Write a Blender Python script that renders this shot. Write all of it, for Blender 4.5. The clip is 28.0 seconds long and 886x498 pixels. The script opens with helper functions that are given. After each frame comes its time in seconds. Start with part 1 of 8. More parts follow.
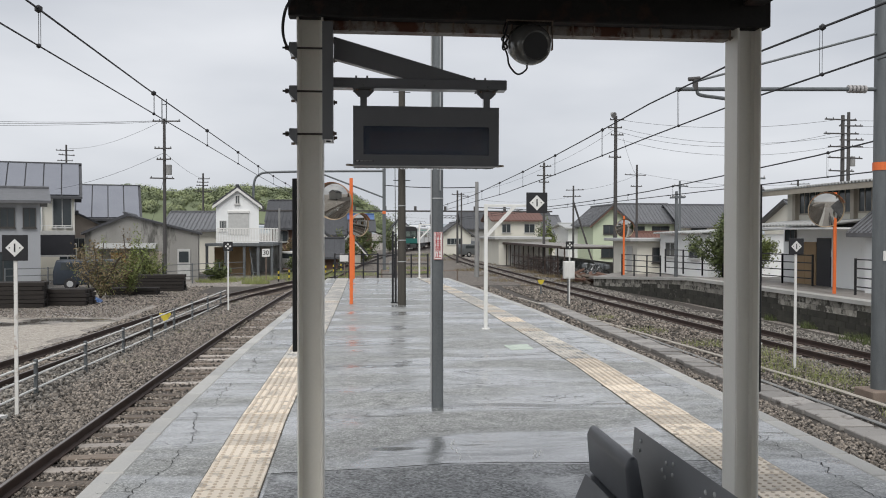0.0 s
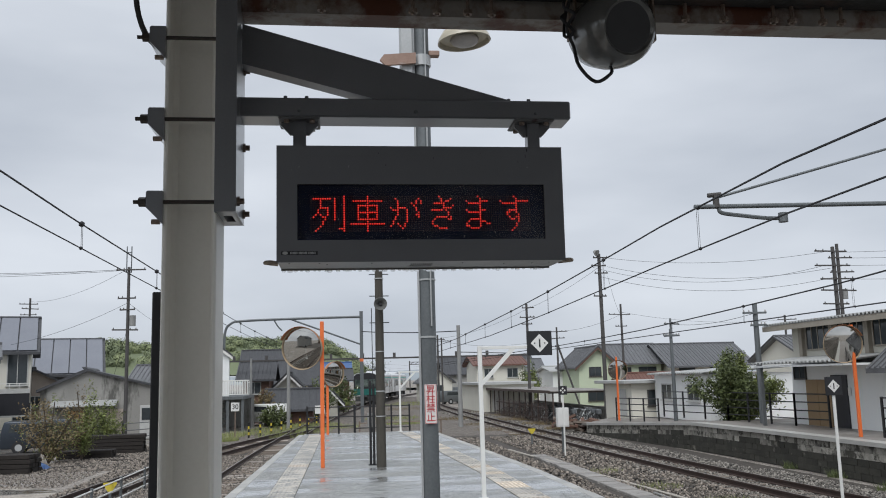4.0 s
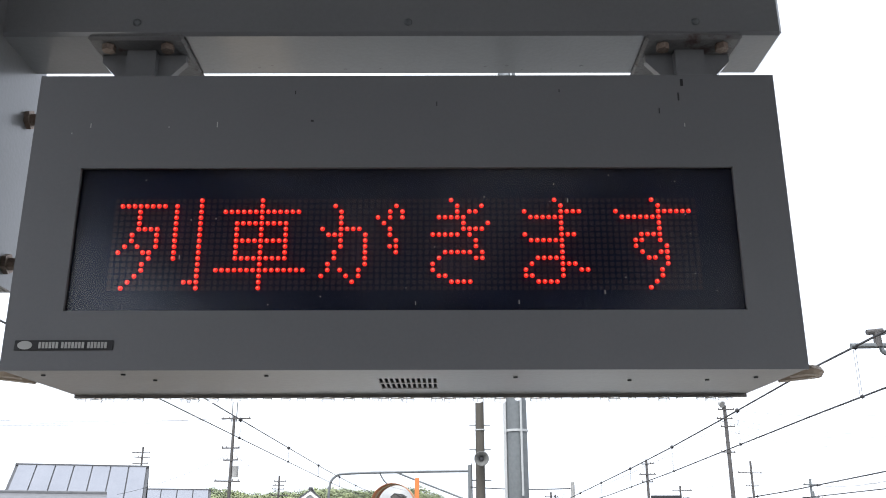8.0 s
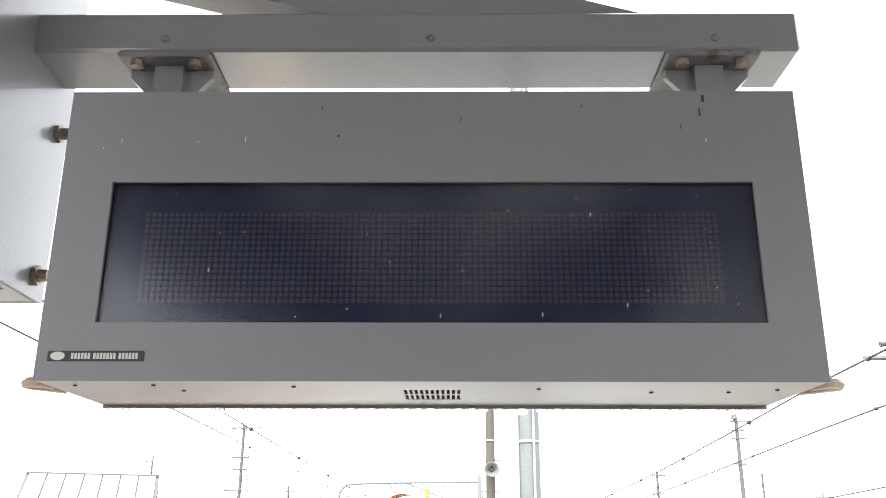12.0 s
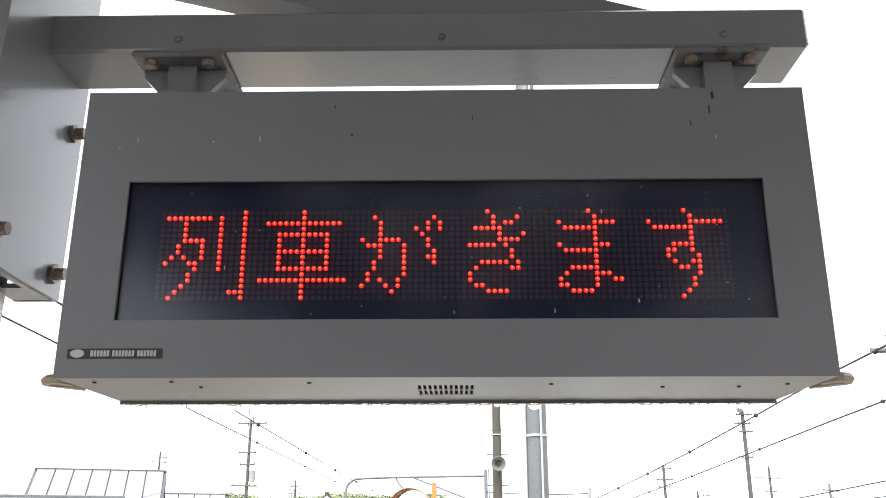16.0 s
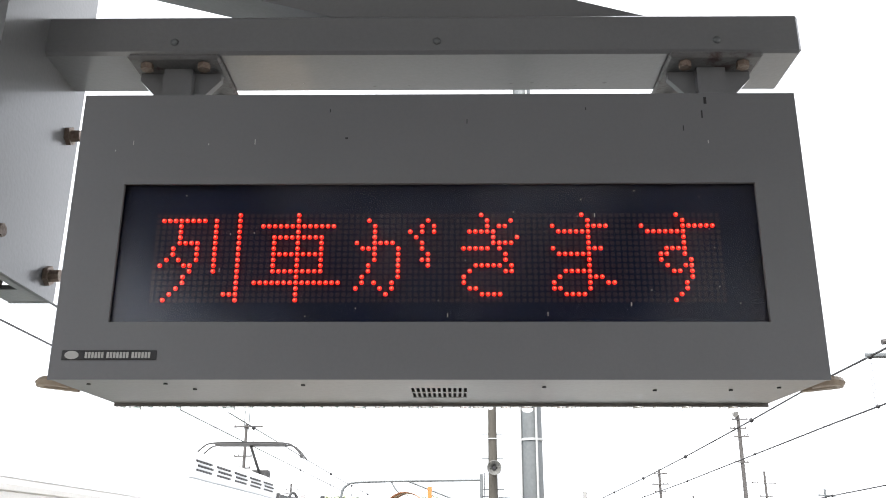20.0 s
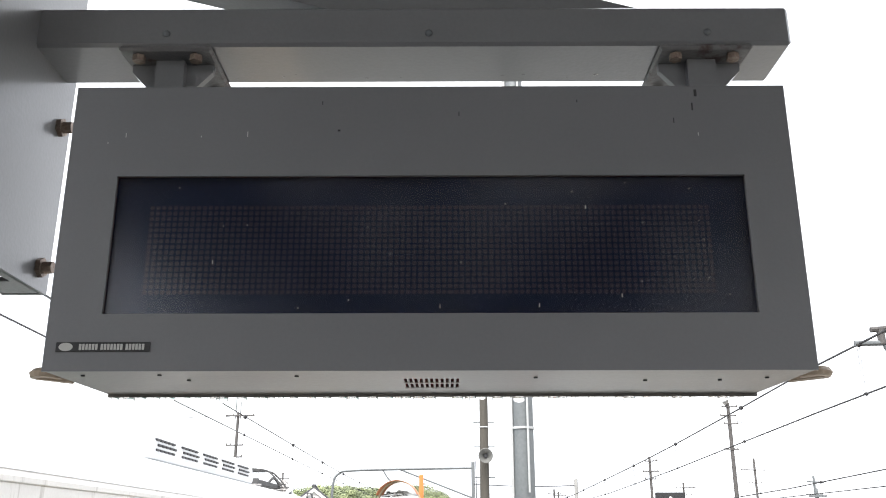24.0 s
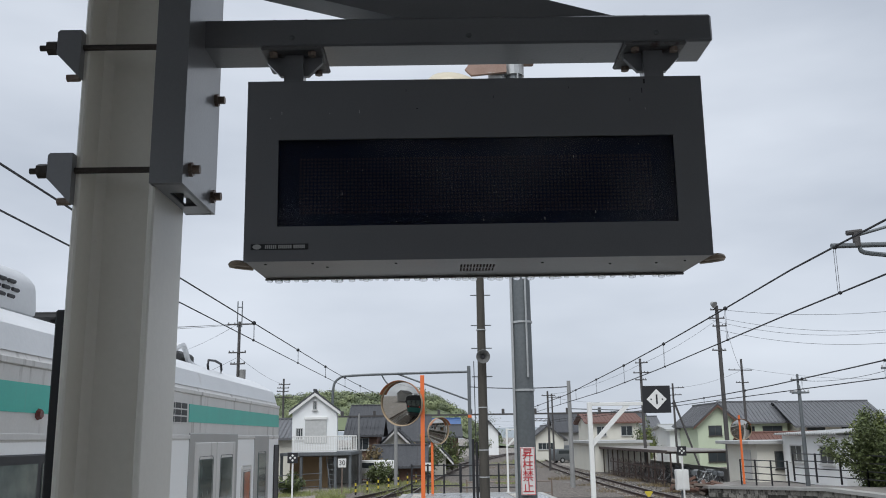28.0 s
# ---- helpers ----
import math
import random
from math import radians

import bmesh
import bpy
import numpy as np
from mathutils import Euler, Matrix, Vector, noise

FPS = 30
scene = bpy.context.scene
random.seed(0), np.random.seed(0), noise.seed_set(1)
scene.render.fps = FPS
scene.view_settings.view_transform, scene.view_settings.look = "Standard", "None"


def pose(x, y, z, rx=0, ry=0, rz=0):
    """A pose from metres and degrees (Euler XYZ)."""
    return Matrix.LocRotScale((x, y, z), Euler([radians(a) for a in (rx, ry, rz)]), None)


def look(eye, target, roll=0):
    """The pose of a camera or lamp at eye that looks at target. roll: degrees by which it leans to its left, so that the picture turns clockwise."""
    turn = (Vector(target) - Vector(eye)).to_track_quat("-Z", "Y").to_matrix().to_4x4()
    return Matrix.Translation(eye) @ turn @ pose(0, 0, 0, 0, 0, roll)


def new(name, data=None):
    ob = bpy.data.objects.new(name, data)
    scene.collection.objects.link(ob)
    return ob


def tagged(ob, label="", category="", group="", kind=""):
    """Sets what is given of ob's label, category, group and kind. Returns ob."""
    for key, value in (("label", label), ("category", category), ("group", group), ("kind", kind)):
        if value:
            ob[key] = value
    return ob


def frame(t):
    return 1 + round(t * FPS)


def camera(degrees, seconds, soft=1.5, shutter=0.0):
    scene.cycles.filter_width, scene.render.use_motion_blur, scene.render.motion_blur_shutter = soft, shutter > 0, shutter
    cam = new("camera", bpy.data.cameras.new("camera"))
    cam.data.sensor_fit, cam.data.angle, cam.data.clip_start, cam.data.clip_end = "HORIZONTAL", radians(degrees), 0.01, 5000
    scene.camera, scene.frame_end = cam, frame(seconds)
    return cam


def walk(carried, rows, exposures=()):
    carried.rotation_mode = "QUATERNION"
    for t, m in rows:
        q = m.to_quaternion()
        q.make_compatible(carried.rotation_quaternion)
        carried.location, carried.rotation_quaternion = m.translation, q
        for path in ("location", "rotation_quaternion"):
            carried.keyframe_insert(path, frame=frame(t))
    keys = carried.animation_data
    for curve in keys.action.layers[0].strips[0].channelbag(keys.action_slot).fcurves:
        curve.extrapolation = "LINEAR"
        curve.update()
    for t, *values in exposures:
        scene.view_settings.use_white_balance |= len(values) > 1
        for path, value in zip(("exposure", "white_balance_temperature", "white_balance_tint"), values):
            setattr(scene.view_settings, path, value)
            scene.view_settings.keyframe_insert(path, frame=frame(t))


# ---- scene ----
cam = camera(53.5, 28.0, soft=1.0)
walk(cam, [
    (0.0, pose(0.000, 0.001, 1.701, 88.89, 0, -5.81) @ pose(0, 0, 0, 0, 0, 0.05)),
    (0.5, pose(-0.000, -0.012, 1.702, 88.88, 0, -5.90) @ pose(0, 0, 0, 0, 0, 0.15)),
    (1.0, pose(-0.011, 0.010, 1.696, 89.02, 0, -6.04) @ pose(0, 0, 0, 0, 0, 0.17)),
    (1.5, pose(0.005, 0.176, 1.689, 89.53, 0, -6.18) @ pose(0, 0, 0, 0, 0, 0.09)),
    (2.0, pose(0.065, 0.530, 1.701, 90.57, 0, -6.41) @ pose(0, 0, 0, 0, 0, -0.32)),
    (2.5, pose(0.048, 0.999, 1.694, 92.05, 0, -6.84) @ pose(0, 0, 0, 0, 0, -0.64)),
    (3.0, pose(0.070, 1.457, 1.690, 93.89, 0, -7.17) @ pose(0, 0, 0, 0, 0, -1.03)),
    (3.5, pose(0.110, 1.929, 1.707, 95.97, 0, -7.38) @ pose(0, 0, 0, 0, 0, -1.46)),
    (4.0, pose(0.140, 2.368, 1.742, 98.34, 0, -7.36) @ pose(0, 0, 0, 0, 0, -1.53)),
    (4.4, pose(0.211, 2.706, 1.751, 100.42, 0, -7.08) @ pose(0, 0, 0, 0, 0, -1.44)),
    (6.5, pose(0.380, 3.785, 1.884, 109.03, 0, -2.70) @ pose(0, 0, 0, 0, 0, -0.99)),
    (7.0, pose(0.404, 3.811, 1.889, 108.72, 0, -1.73) @ pose(0, 0, 0, 0, 0, -0.66)),
    (7.5, pose(0.412, 3.839, 1.895, 108.46, 0, -1.16) @ pose(0, 0, 0, 0, 0, -0.48)),
    (8.0, pose(0.426, 3.857, 1.900, 108.19, 0, -0.05) @ pose(0, 0, 0, 0, 0, -0.13)),
    (8.5, pose(0.418, 3.852, 1.901, 108.31, 0, -0.25) @ pose(0, 0, 0, 0, 0, -0.52)),
    (9.0, pose(0.414, 3.851, 1.900, 108.56, 0, -0.04) @ pose(0, 0, 0, 0, 0, -0.47)),
    (9.5, pose(0.414, 3.851, 1.896, 108.97, 0, 0.23) @ pose(0, 0, 0, 0, 0, -0.35)),
    (10.0, pose(0.414, 3.851, 1.897, 109.03, 0, 0.29) @ pose(0, 0, 0, 0, 0, -0.24)),
    (10.5, pose(0.418, 3.849, 1.896, 109.04, 0, 0.39) @ pose(0, 0, 0, 0, 0, -0.15)),
    (11.0, pose(0.417, 3.848, 1.897, 109.02, 0, 0.43) @ pose(0, 0, 0, 0, 0, -0.05)),
    (11.5, pose(0.412, 3.846, 1.898, 108.90, 0, 0.54) @ pose(0, 0, 0, 0, 0, 0.09)),
    (12.0, pose(0.411, 3.843, 1.899, 108.84, 0, 0.63) @ pose(0, 0, 0, 0, 0, 0.22)),
    (12.5, pose(0.413, 3.841, 1.899, 108.76, 0, 0.72) @ pose(0, 0, 0, 0, 0, 0.24)),
    (14.5, pose(0.403, 3.831, 1.900, 108.49, 0, 0.85) @ pose(0, 0, 0, 0, 0, -0.09)),
    (15.0, pose(0.404, 3.824, 1.899, 108.46, 0, 0.87) @ pose(0, 0, 0, 0, 0, -0.06)),
    (15.5, pose(0.405, 3.829, 1.898, 108.47, 0, 0.93) @ pose(0, 0, 0, 0, 0, -0.07)),
    (16.0, pose(0.403, 3.832, 1.898, 108.49, 0, 0.98) @ pose(0, 0, 0, 0, 0, 0.01)),
    (16.5, pose(0.405, 3.832, 1.896, 108.56, 0, 1.00) @ pose(0, 0, 0, 0, 0, 0.03)),
    (17.5, pose(0.407, 3.830, 1.896, 108.71, 0, 1.05) @ pose(0, 0, 0, 0, 0, 0.14)),
    (18.0, pose(0.403, 3.831, 1.896, 108.74, 0, 1.01) @ pose(0, 0, 0, 0, 0, 0.19)),
    (18.5, pose(0.404, 3.830, 1.897, 108.76, 0, 0.95) @ pose(0, 0, 0, 0, 0, 0.24)),
    (19.0, pose(0.406, 3.829, 1.897, 108.80, 0, 0.92) @ pose(0, 0, 0, 0, 0, 0.23)),
    (19.5, pose(0.405, 3.828, 1.896, 108.80, 0, 0.83) @ pose(0, 0, 0, 0, 0, 0.21)),
    (20.0, pose(0.406, 3.828, 1.896, 108.74, 0, 0.75) @ pose(0, 0, 0, 0, 0, 0.16)),
    (20.5, pose(0.408, 3.828, 1.895, 108.71, 0, 0.76) @ pose(0, 0, 0, 0, 0, 0.14)),
    (21.0, pose(0.407, 3.828, 1.896, 108.62, 0, 0.75) @ pose(0, 0, 0, 0, 0, 0.10)),
    (21.5, pose(0.405, 3.826, 1.897, 108.57, 0, 0.54) @ pose(0, 0, 0, 0, 0, 0.04)),
    (23.5, pose(0.404, 3.821, 1.897, 108.10, 0, 0.25) @ pose(0, 0, 0, 0, 0, -0.15)),
    (24.0, pose(0.405, 3.821, 1.897, 108.01, 0, 0.15) @ pose(0, 0, 0, 0, 0, -0.10)),
    (24.5, pose(0.404, 3.799, 1.889, 107.41, 0, 0.22) @ pose(0, 0, 0, 0, 0, 0.09)),
    (25.0, pose(0.391, 3.624, 1.839, 105.10, 0, 0.11) @ pose(0, 0, 0, 0, 0, 0.30)),
    (25.5, pose(0.371, 3.393, 1.792, 102.62, 0, -0.30) @ pose(0, 0, 0, 0, 0, 0.03)),
    (26.0, pose(0.342, 3.304, 1.774, 102.00, 0, -1.03) @ pose(0, 0, 0, 0, 0, -0.75)),
    (26.5, pose(0.328, 3.282, 1.768, 101.97, 0, -0.80) @ pose(0, 0, 0, 0, 0, -0.87)),
    (27.0, pose(0.324, 3.271, 1.766, 102.02, 0, -0.59) @ pose(0, 0, 0, 0, 0, -0.95)),
    (27.5, pose(0.325, 3.265, 1.766, 102.07, 0, -0.35) @ pose(0, 0, 0, 0, 0, -0.93)),
    (28.0, pose(0.324, 3.268, 1.765, 102.07, 0, -0.24) @ pose(0, 0, 0, 0, 0, -0.89)),
], exposures=[(0.0, 0.08, 6420, 10), (2.0, 0.08, 6400, 10), (4.0, 0.0, 6150, 9), (6.6, 0.05, 6050, 9), (7.0, 0.25, 6050, 9), (7.7, 1.0, 6130, 10), (8.2, 1.45, 6200, 10),
    (8.8, 1.85, 6600, 10), (9.6, 2.45, 6700, 10), (12.5, 2.65, 6600, 10), (14.5, 2.05, 6550, 10), (17.0, 1.9, 6550, 10), (21.5, 1.85, 6550, 10), (24.3, 1.75, 6550, 10),
    (25.0, 0.85, 6050, 9), (25.6, 0.25, 6110, 9), (28.0, 0.05, 6030, 9)])

# ---- world and sun: a bright overcast sky ----
world = bpy.data.worlds.new("overcast_sky")
scene.world = world
world.use_nodes = True
wn, wl = world.node_tree.nodes, world.node_tree.links
wn.clear()
w_out = wn.new("ShaderNodeOutputWorld")
w_sky = wn.new("ShaderNodeTexSky")
w_sky.sky_type, w_sky.sun_disc = "NISHITA", False
w_sky.sun_elevation, w_sky.sun_rotation = radians(54), radians(199)
w_blue = wn.new("ShaderNodeBackground")
w_blue.inputs[1].default_value = 0.06
w_cloud = wn.new("ShaderNodeBackground")
w_cloud.inputs[1].default_value = 1.0
w_co = wn.new("ShaderNodeTexCoord")
w_map = wn.new("ShaderNodeMapping")
w_map.inputs["Scale"].default_value = (1.0, 1.0, 3.2)
w_noise = wn.new("ShaderNodeTexNoise")
w_noise.inputs["Scale"].default_value = 2.1
w_noise.inputs["Detail"].default_value = 5.0
w_noise.inputs["Roughness"].default_value = 0.45
w_ramp = wn.new("ShaderNodeValToRGB")
w_ramp.color_ramp.elements[0].position, w_ramp.color_ramp.elements[1].position = 0.3, 0.72
w_ramp.color_ramp.elements[0].color = (0.52, 0.545, 0.59, 1)
w_ramp.color_ramp.elements[1].color = (0.83, 0.842, 0.868, 1)
w_mix = wn.new("ShaderNodeMixShader")
w_mix.inputs[0].default_value = 0.93
wl.new(w_sky.outputs[0], w_blue.inputs[0])
wl.new(w_co.outputs["Generated"], w_map.inputs[0])
wl.new(w_map.outputs[0], w_noise.inputs["Vector"])
wl.new(w_noise.outputs["Fac"], w_ramp.inputs[0])
wl.new(w_ramp.outputs[0], w_cloud.inputs[0])
wl.new(w_blue.outputs[0], w_mix.inputs[1])
wl.new(w_cloud.outputs[0], w_mix.inputs[2])
wl.new(w_mix.outputs[0], w_out.inputs[0])
sun = new("sun", bpy.data.lights.new("sun", "SUN"))
sun.data.energy, sun.data.angle, sun.data.color = 2.3, radians(40), (1.0, 0.97, 0.93)
sun.matrix_world = look((-9, -26, 38), (0, 0, 0))


# ---- materials ----
def mat(name, color, rough=0.6, metal=0.0, dark=None, scale=6.0, fine=60.0, bump=0.0, wet=0.0, spread=0.25, island=0.0,
        per_object=0.0, stretch=(1, 1, 1), emit=None, emit_power=0.0, stain=None, stain_at=0.62, stain_scale=2.0, coat=0.0):
    """A procedural surface: colour at two scales, uneven gloss, relief, and stains of their own shape."""
    m = bpy.data.materials.new(name)
    m.use_nodes = True
    n, l = m.node_tree.nodes, m.node_tree.links
    b = n["Principled BSDF"]
    b.inputs["Roughness"].default_value, b.inputs["Metallic"].default_value = rough, metal
    if coat:
        b.inputs["Coat Weight"].default_value, b.inputs["Coat Roughness"].default_value = coat, 0.08
    co = n.new("ShaderNodeTexCoord")
    mp = n.new("ShaderNodeMapping")
    mp.inputs["Scale"].default_value = stretch
    l.new(co.outputs["Object"], mp.inputs[0])
    if per_object:
        info, shift = n.new("ShaderNodeObjectInfo"), n.new("ShaderNodeVectorMath")
        shift.operation = "SCALE"
        shift.inputs[0].default_value = (61.0, 37.0, 23.0)
        l.new(info.outputs["Random"], shift.inputs["Scale"])
        l.new(shift.outputs[0], mp.inputs["Location"])
    big = n.new("ShaderNodeTexNoise")
    big.inputs["Scale"].default_value, big.inputs["Detail"].default_value = scale, 6.0
    l.new(mp.outputs[0], big.inputs["Vector"])
    small = n.new("ShaderNodeTexNoise")
    small.inputs["Scale"].default_value, small.inputs["Detail"].default_value = fine, 3.0
    l.new(co.outputs["Object"], small.inputs["Vector"])
    add = n.new("ShaderNodeMath")
    add.operation = "MULTIPLY_ADD"
    add.inputs[1].default_value = 0.4
    l.new(small.outputs["Fac"], add.inputs[0])
    half = n.new("ShaderNodeMath")
    half.operation = "MULTIPLY"
    half.inputs[1].default_value = 0.6
    l.new(big.outputs["Fac"], half.inputs[0])
    l.new(half.outputs[0], add.inputs[2])
    ramp = n.new("ShaderNodeValToRGB")
    ramp.color_ramp.elements[0].position, ramp.color_ramp.elements[1].position = 0.5 - spread, 0.5 + spread
    low = dark if dark else tuple(c * 0.72 for c in color)
    ramp.color_ramp.elements[0].color, ramp.color_ramp.elements[1].color = (*low, 1), (*color, 1)
    l.new(add.outputs[0], ramp.inputs[0])
    col = ramp.outputs[0]
    for amount, source in ((island, "geo"), (per_object, "obj")):
        if amount:
            g = n.new("ShaderNodeNewGeometry" if source == "geo" else "ShaderNodeObjectInfo")
            rng = n.new("ShaderNodeMapRange")
            rng.inputs["To Min"].default_value, rng.inputs["To Max"].default_value = 1 - amount, 1 + amount
            l.new(g.outputs["Random Per Island" if source == "geo" else "Random"], rng.inputs[0])
            mul = n.new("ShaderNodeVectorMath")
            mul.operation = "SCALE"
            l.new(col, mul.inputs[0])
            l.new(rng.outputs[0], mul.inputs["Scale"])
            col = mul.outputs[0]
    if stain:
        sn = n.new("ShaderNodeTexNoise")
        sn.inputs["Scale"].default_value, sn.inputs["Detail"].default_value = stain_scale, 8.0
        sn.inputs["Roughness"].default_value = 0.65
        l.new(mp.outputs[0], sn.inputs["Vector"])
        sr = n.new("ShaderNodeMapRange")
        sr.inputs["From Min"].default_value, sr.inputs["From Max"].default_value = stain_at - 0.04, stain_at + 0.06
        l.new(sn.outputs["Fac"], sr.inputs[0])
        mx = n.new("ShaderNodeMix")
        mx.data_type = "RGBA"
        l.new(sr.outputs[0], mx.inputs["Factor"])
        l.new(col, mx.inputs["A"])
        mx.inputs["B"].default_value = (*stain, 1)
        col = mx.outputs["Result"]
    l.new(col, b.inputs["Base Color"])
    if wet:
        wr = n.new("ShaderNodeMapRange")
        wr.inputs["From Min"].default_value, wr.inputs["From Max"].default_value = 0.35, 0.65
        wr.inputs["To Min"].default_value, wr.inputs["To Max"].default_value = max(0.03, rough - wet), min(1.0, rough + wet)
        l.new(big.outputs["Fac"], wr.inputs[0])
        l.new(wr.outputs[0], b.inputs["Roughness"])
    if bump:
        bp = n.new("ShaderNodeBump")
        bp.inputs["Strength"].default_value, bp.inputs["Distance"].default_value = bump, 0.01
        l.new(small.outputs["Fac"], bp.inputs["Height"])
        l.new(bp.outputs[0], b.inputs["Normal"])
    if emit:
        b.inputs["Emission Color"].default_value, b.inputs["Emission Strength"].default_value = (*emit, 1), emit_power
    return m


def glass_mat(name, tint=(0.9, 0.95, 0.95), gloss=0.06):
    """A clear pane: see-through, with Fresnel gloss."""
    m = bpy.data.materials.new(name)
    m.use_nodes = True
    n, l = m.node_tree.nodes, m.node_tree.links
    n.clear()
    out, mix = n.new("ShaderNodeOutputMaterial"), n.new("ShaderNodeMixShader")
    tr, gl, fr = n.new("ShaderNodeBsdfTransparent"), n.new("ShaderNodeBsdfGlossy"), n.new("ShaderNodeFresnel")
    tr.inputs[0].default_value = (*tint, 1)
    gl.inputs["Roughness"].default_value = gloss
    fr.inputs[0].default_value = 1.4
    l.new(fr.outputs[0], mix.inputs[0])
    l.new(tr.outputs[0], mix.inputs[1])
    l.new(gl.outputs[0], mix.inputs[2])
    l.new(mix.outputs[0], out.inputs[0])
    return m


SIGN_GREY = mat("sign_grey_paint", (0.15, 0.153, 0.16), 0.42, 0.0, (0.13, 0.133, 0.139), 9, 240, 0.02)
ARM_GREY = mat("bracket_grey_paint", (0.185, 0.188, 0.196), 0.3, 0.0, (0.155, 0.158, 0.165), 7, 180, 0.04, stain=(0.17, 0.16, 0.15), stain_at=0.74, stain_scale=14, coat=0.35)
PLATE_RUST = mat("chipped_plate", (0.15, 0.15, 0.152), 0.5, 0.0, (0.115, 0.114, 0.115), 20, 200, 0.15, stain=(0.06, 0.038, 0.034), stain_at=0.57, stain_scale=30)
BOLT = mat("rusty_bolt", (0.3, 0.25, 0.21), 0.5, 0.5, (0.13, 0.08, 0.055), 60, 300, 0.2)
ALU = mat("bare_metal_underside", (0.17, 0.162, 0.152), 0.35, 0.3, (0.11, 0.104, 0.096), 5, 160, 0.03, stretch=(0.4, 3, 1))
DISPLAY = mat("display_board_black", (0.0052, 0.0135, 0.05), 0.35, 0.0, (0.0044, 0.0115, 0.042), 8, 80)
LED_OFF = mat("led_unlit", (0.062, 0.05, 0.072), 0.4, 0.0, (0.05, 0.041, 0.06), 10, 100)
for m_dim in (DISPLAY, LED_OFF):
    m_dim.node_tree.nodes["Principled BSDF"].inputs["Specular IOR Level"].default_value = 0.2
LED_ON = mat("led_lit_red", (0.25, 0.01, 0.006), 0.4, emit=(1.0, 0.014, 0.006), emit_power=0.85)
LED_CORE = mat("led_lit_core", (0.3, 0.04, 0.02), 0.4, emit=(1.0, 0.13, 0.07), emit_power=1.25)
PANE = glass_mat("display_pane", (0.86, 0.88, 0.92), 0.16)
# patchy pale diffuse layer standing in for hazy reflections on the pane
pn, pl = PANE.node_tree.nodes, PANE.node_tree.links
veil_co, veil_noise, veil_range = pn.new("ShaderNodeTexCoord"), pn.new("ShaderNodeTexNoise"), pn.new("ShaderNodeMapRange")
veil, veil_mix = pn.new("ShaderNodeBsdfDiffuse"), pn.new("ShaderNodeMixShader")
veil.inputs[0].default_value = (0.5, 0.5, 0.52, 1)
veil_noise.inputs["Scale"].default_value, veil_noise.inputs["Detail"].default_value = 3.2, 3.0
for i_veil, v_veil in enumerate((0.42, 0.68, 0.004, 0.075)):
    veil_range.inputs[i_veil + 1].default_value = v_veil
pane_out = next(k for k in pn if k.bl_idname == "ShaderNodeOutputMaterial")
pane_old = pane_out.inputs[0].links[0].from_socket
pl.new(veil_co.outputs["Object"], veil_noise.inputs["Vector"])
pl.new(veil_noise.outputs["Fac"], veil_range.inputs[0])
pl.new(veil_range.outputs[0], veil_mix.inputs[0])
pl.new(pane_old, veil_mix.inputs[1])
pl.new(veil.outputs[0], veil_mix.inputs[2])
pl.new(veil_mix.outputs[0], pane_out.inputs[0])
WINDOW = mat("window_glass_dark", (0.05, 0.06, 0.065), 0.08, 0.0, (0.03, 0.037, 0.04), 0.6, 5)
CREAM = mat("cream_column_paint", (0.85, 0.825, 0.755), 0.4, 0.0, (0.77, 0.745, 0.675), 3, 90, 0.03, stain=(0.36, 0.3, 0.24), stain_at=0.74, stain_scale=11)
BEAM_DARK = mat("near_black_beam", (0.012, 0.0105, 0.0095), 0.75, 0.0, (0.006, 0.005, 0.0045), 6, 60, 0.3, stain=(0.035, 0.016, 0.01), stain_at=0.6, stain_scale=5)
BEAM_PALE = mat("rust_streaked_channel", (0.3, 0.28, 0.25), 0.55, 0.0, (0.22, 0.2, 0.175), 4, 80, 0.1, stain=(0.1, 0.033, 0.015), stain_at=0.52, stain_scale=3.5)
ROOF_TIN = mat("canopy_tin", (0.12, 0.11, 0.1), 0.7, 0.0, (0.07, 0.06, 0.055), 2, 40, 0.1)
BLACK = mat("black_plastic", (0.018, 0.018, 0.02), 0.5, 0.0, (0.011, 0.011, 0.013), 20, 120)
RUBBER = mat("black_cable", (0.022, 0.022, 0.024), 0.55)
SPEAKER_GREY = mat("speaker_grey", (0.2, 0.2, 0.19), 0.22, 0.3, (0.14, 0.14, 0.135), 5, 100, 0.02)
VINYL = mat("bench_vinyl", (0.075, 0.08, 0.09), 0.32, 0.0, (0.06, 0.064, 0.072), 6, 320, 0.12)
BENCH_METAL = mat("bench_painted_steel", (0.23, 0.235, 0.245), 0.35, 0.0, (0.2, 0.205, 0.213), 5, 200, 0.03)
STEEL = mat("bolt_steel", (0.62, 0.62, 0.61), 0.3, 0.2, (0.5, 0.5, 0.49), 30, 100)
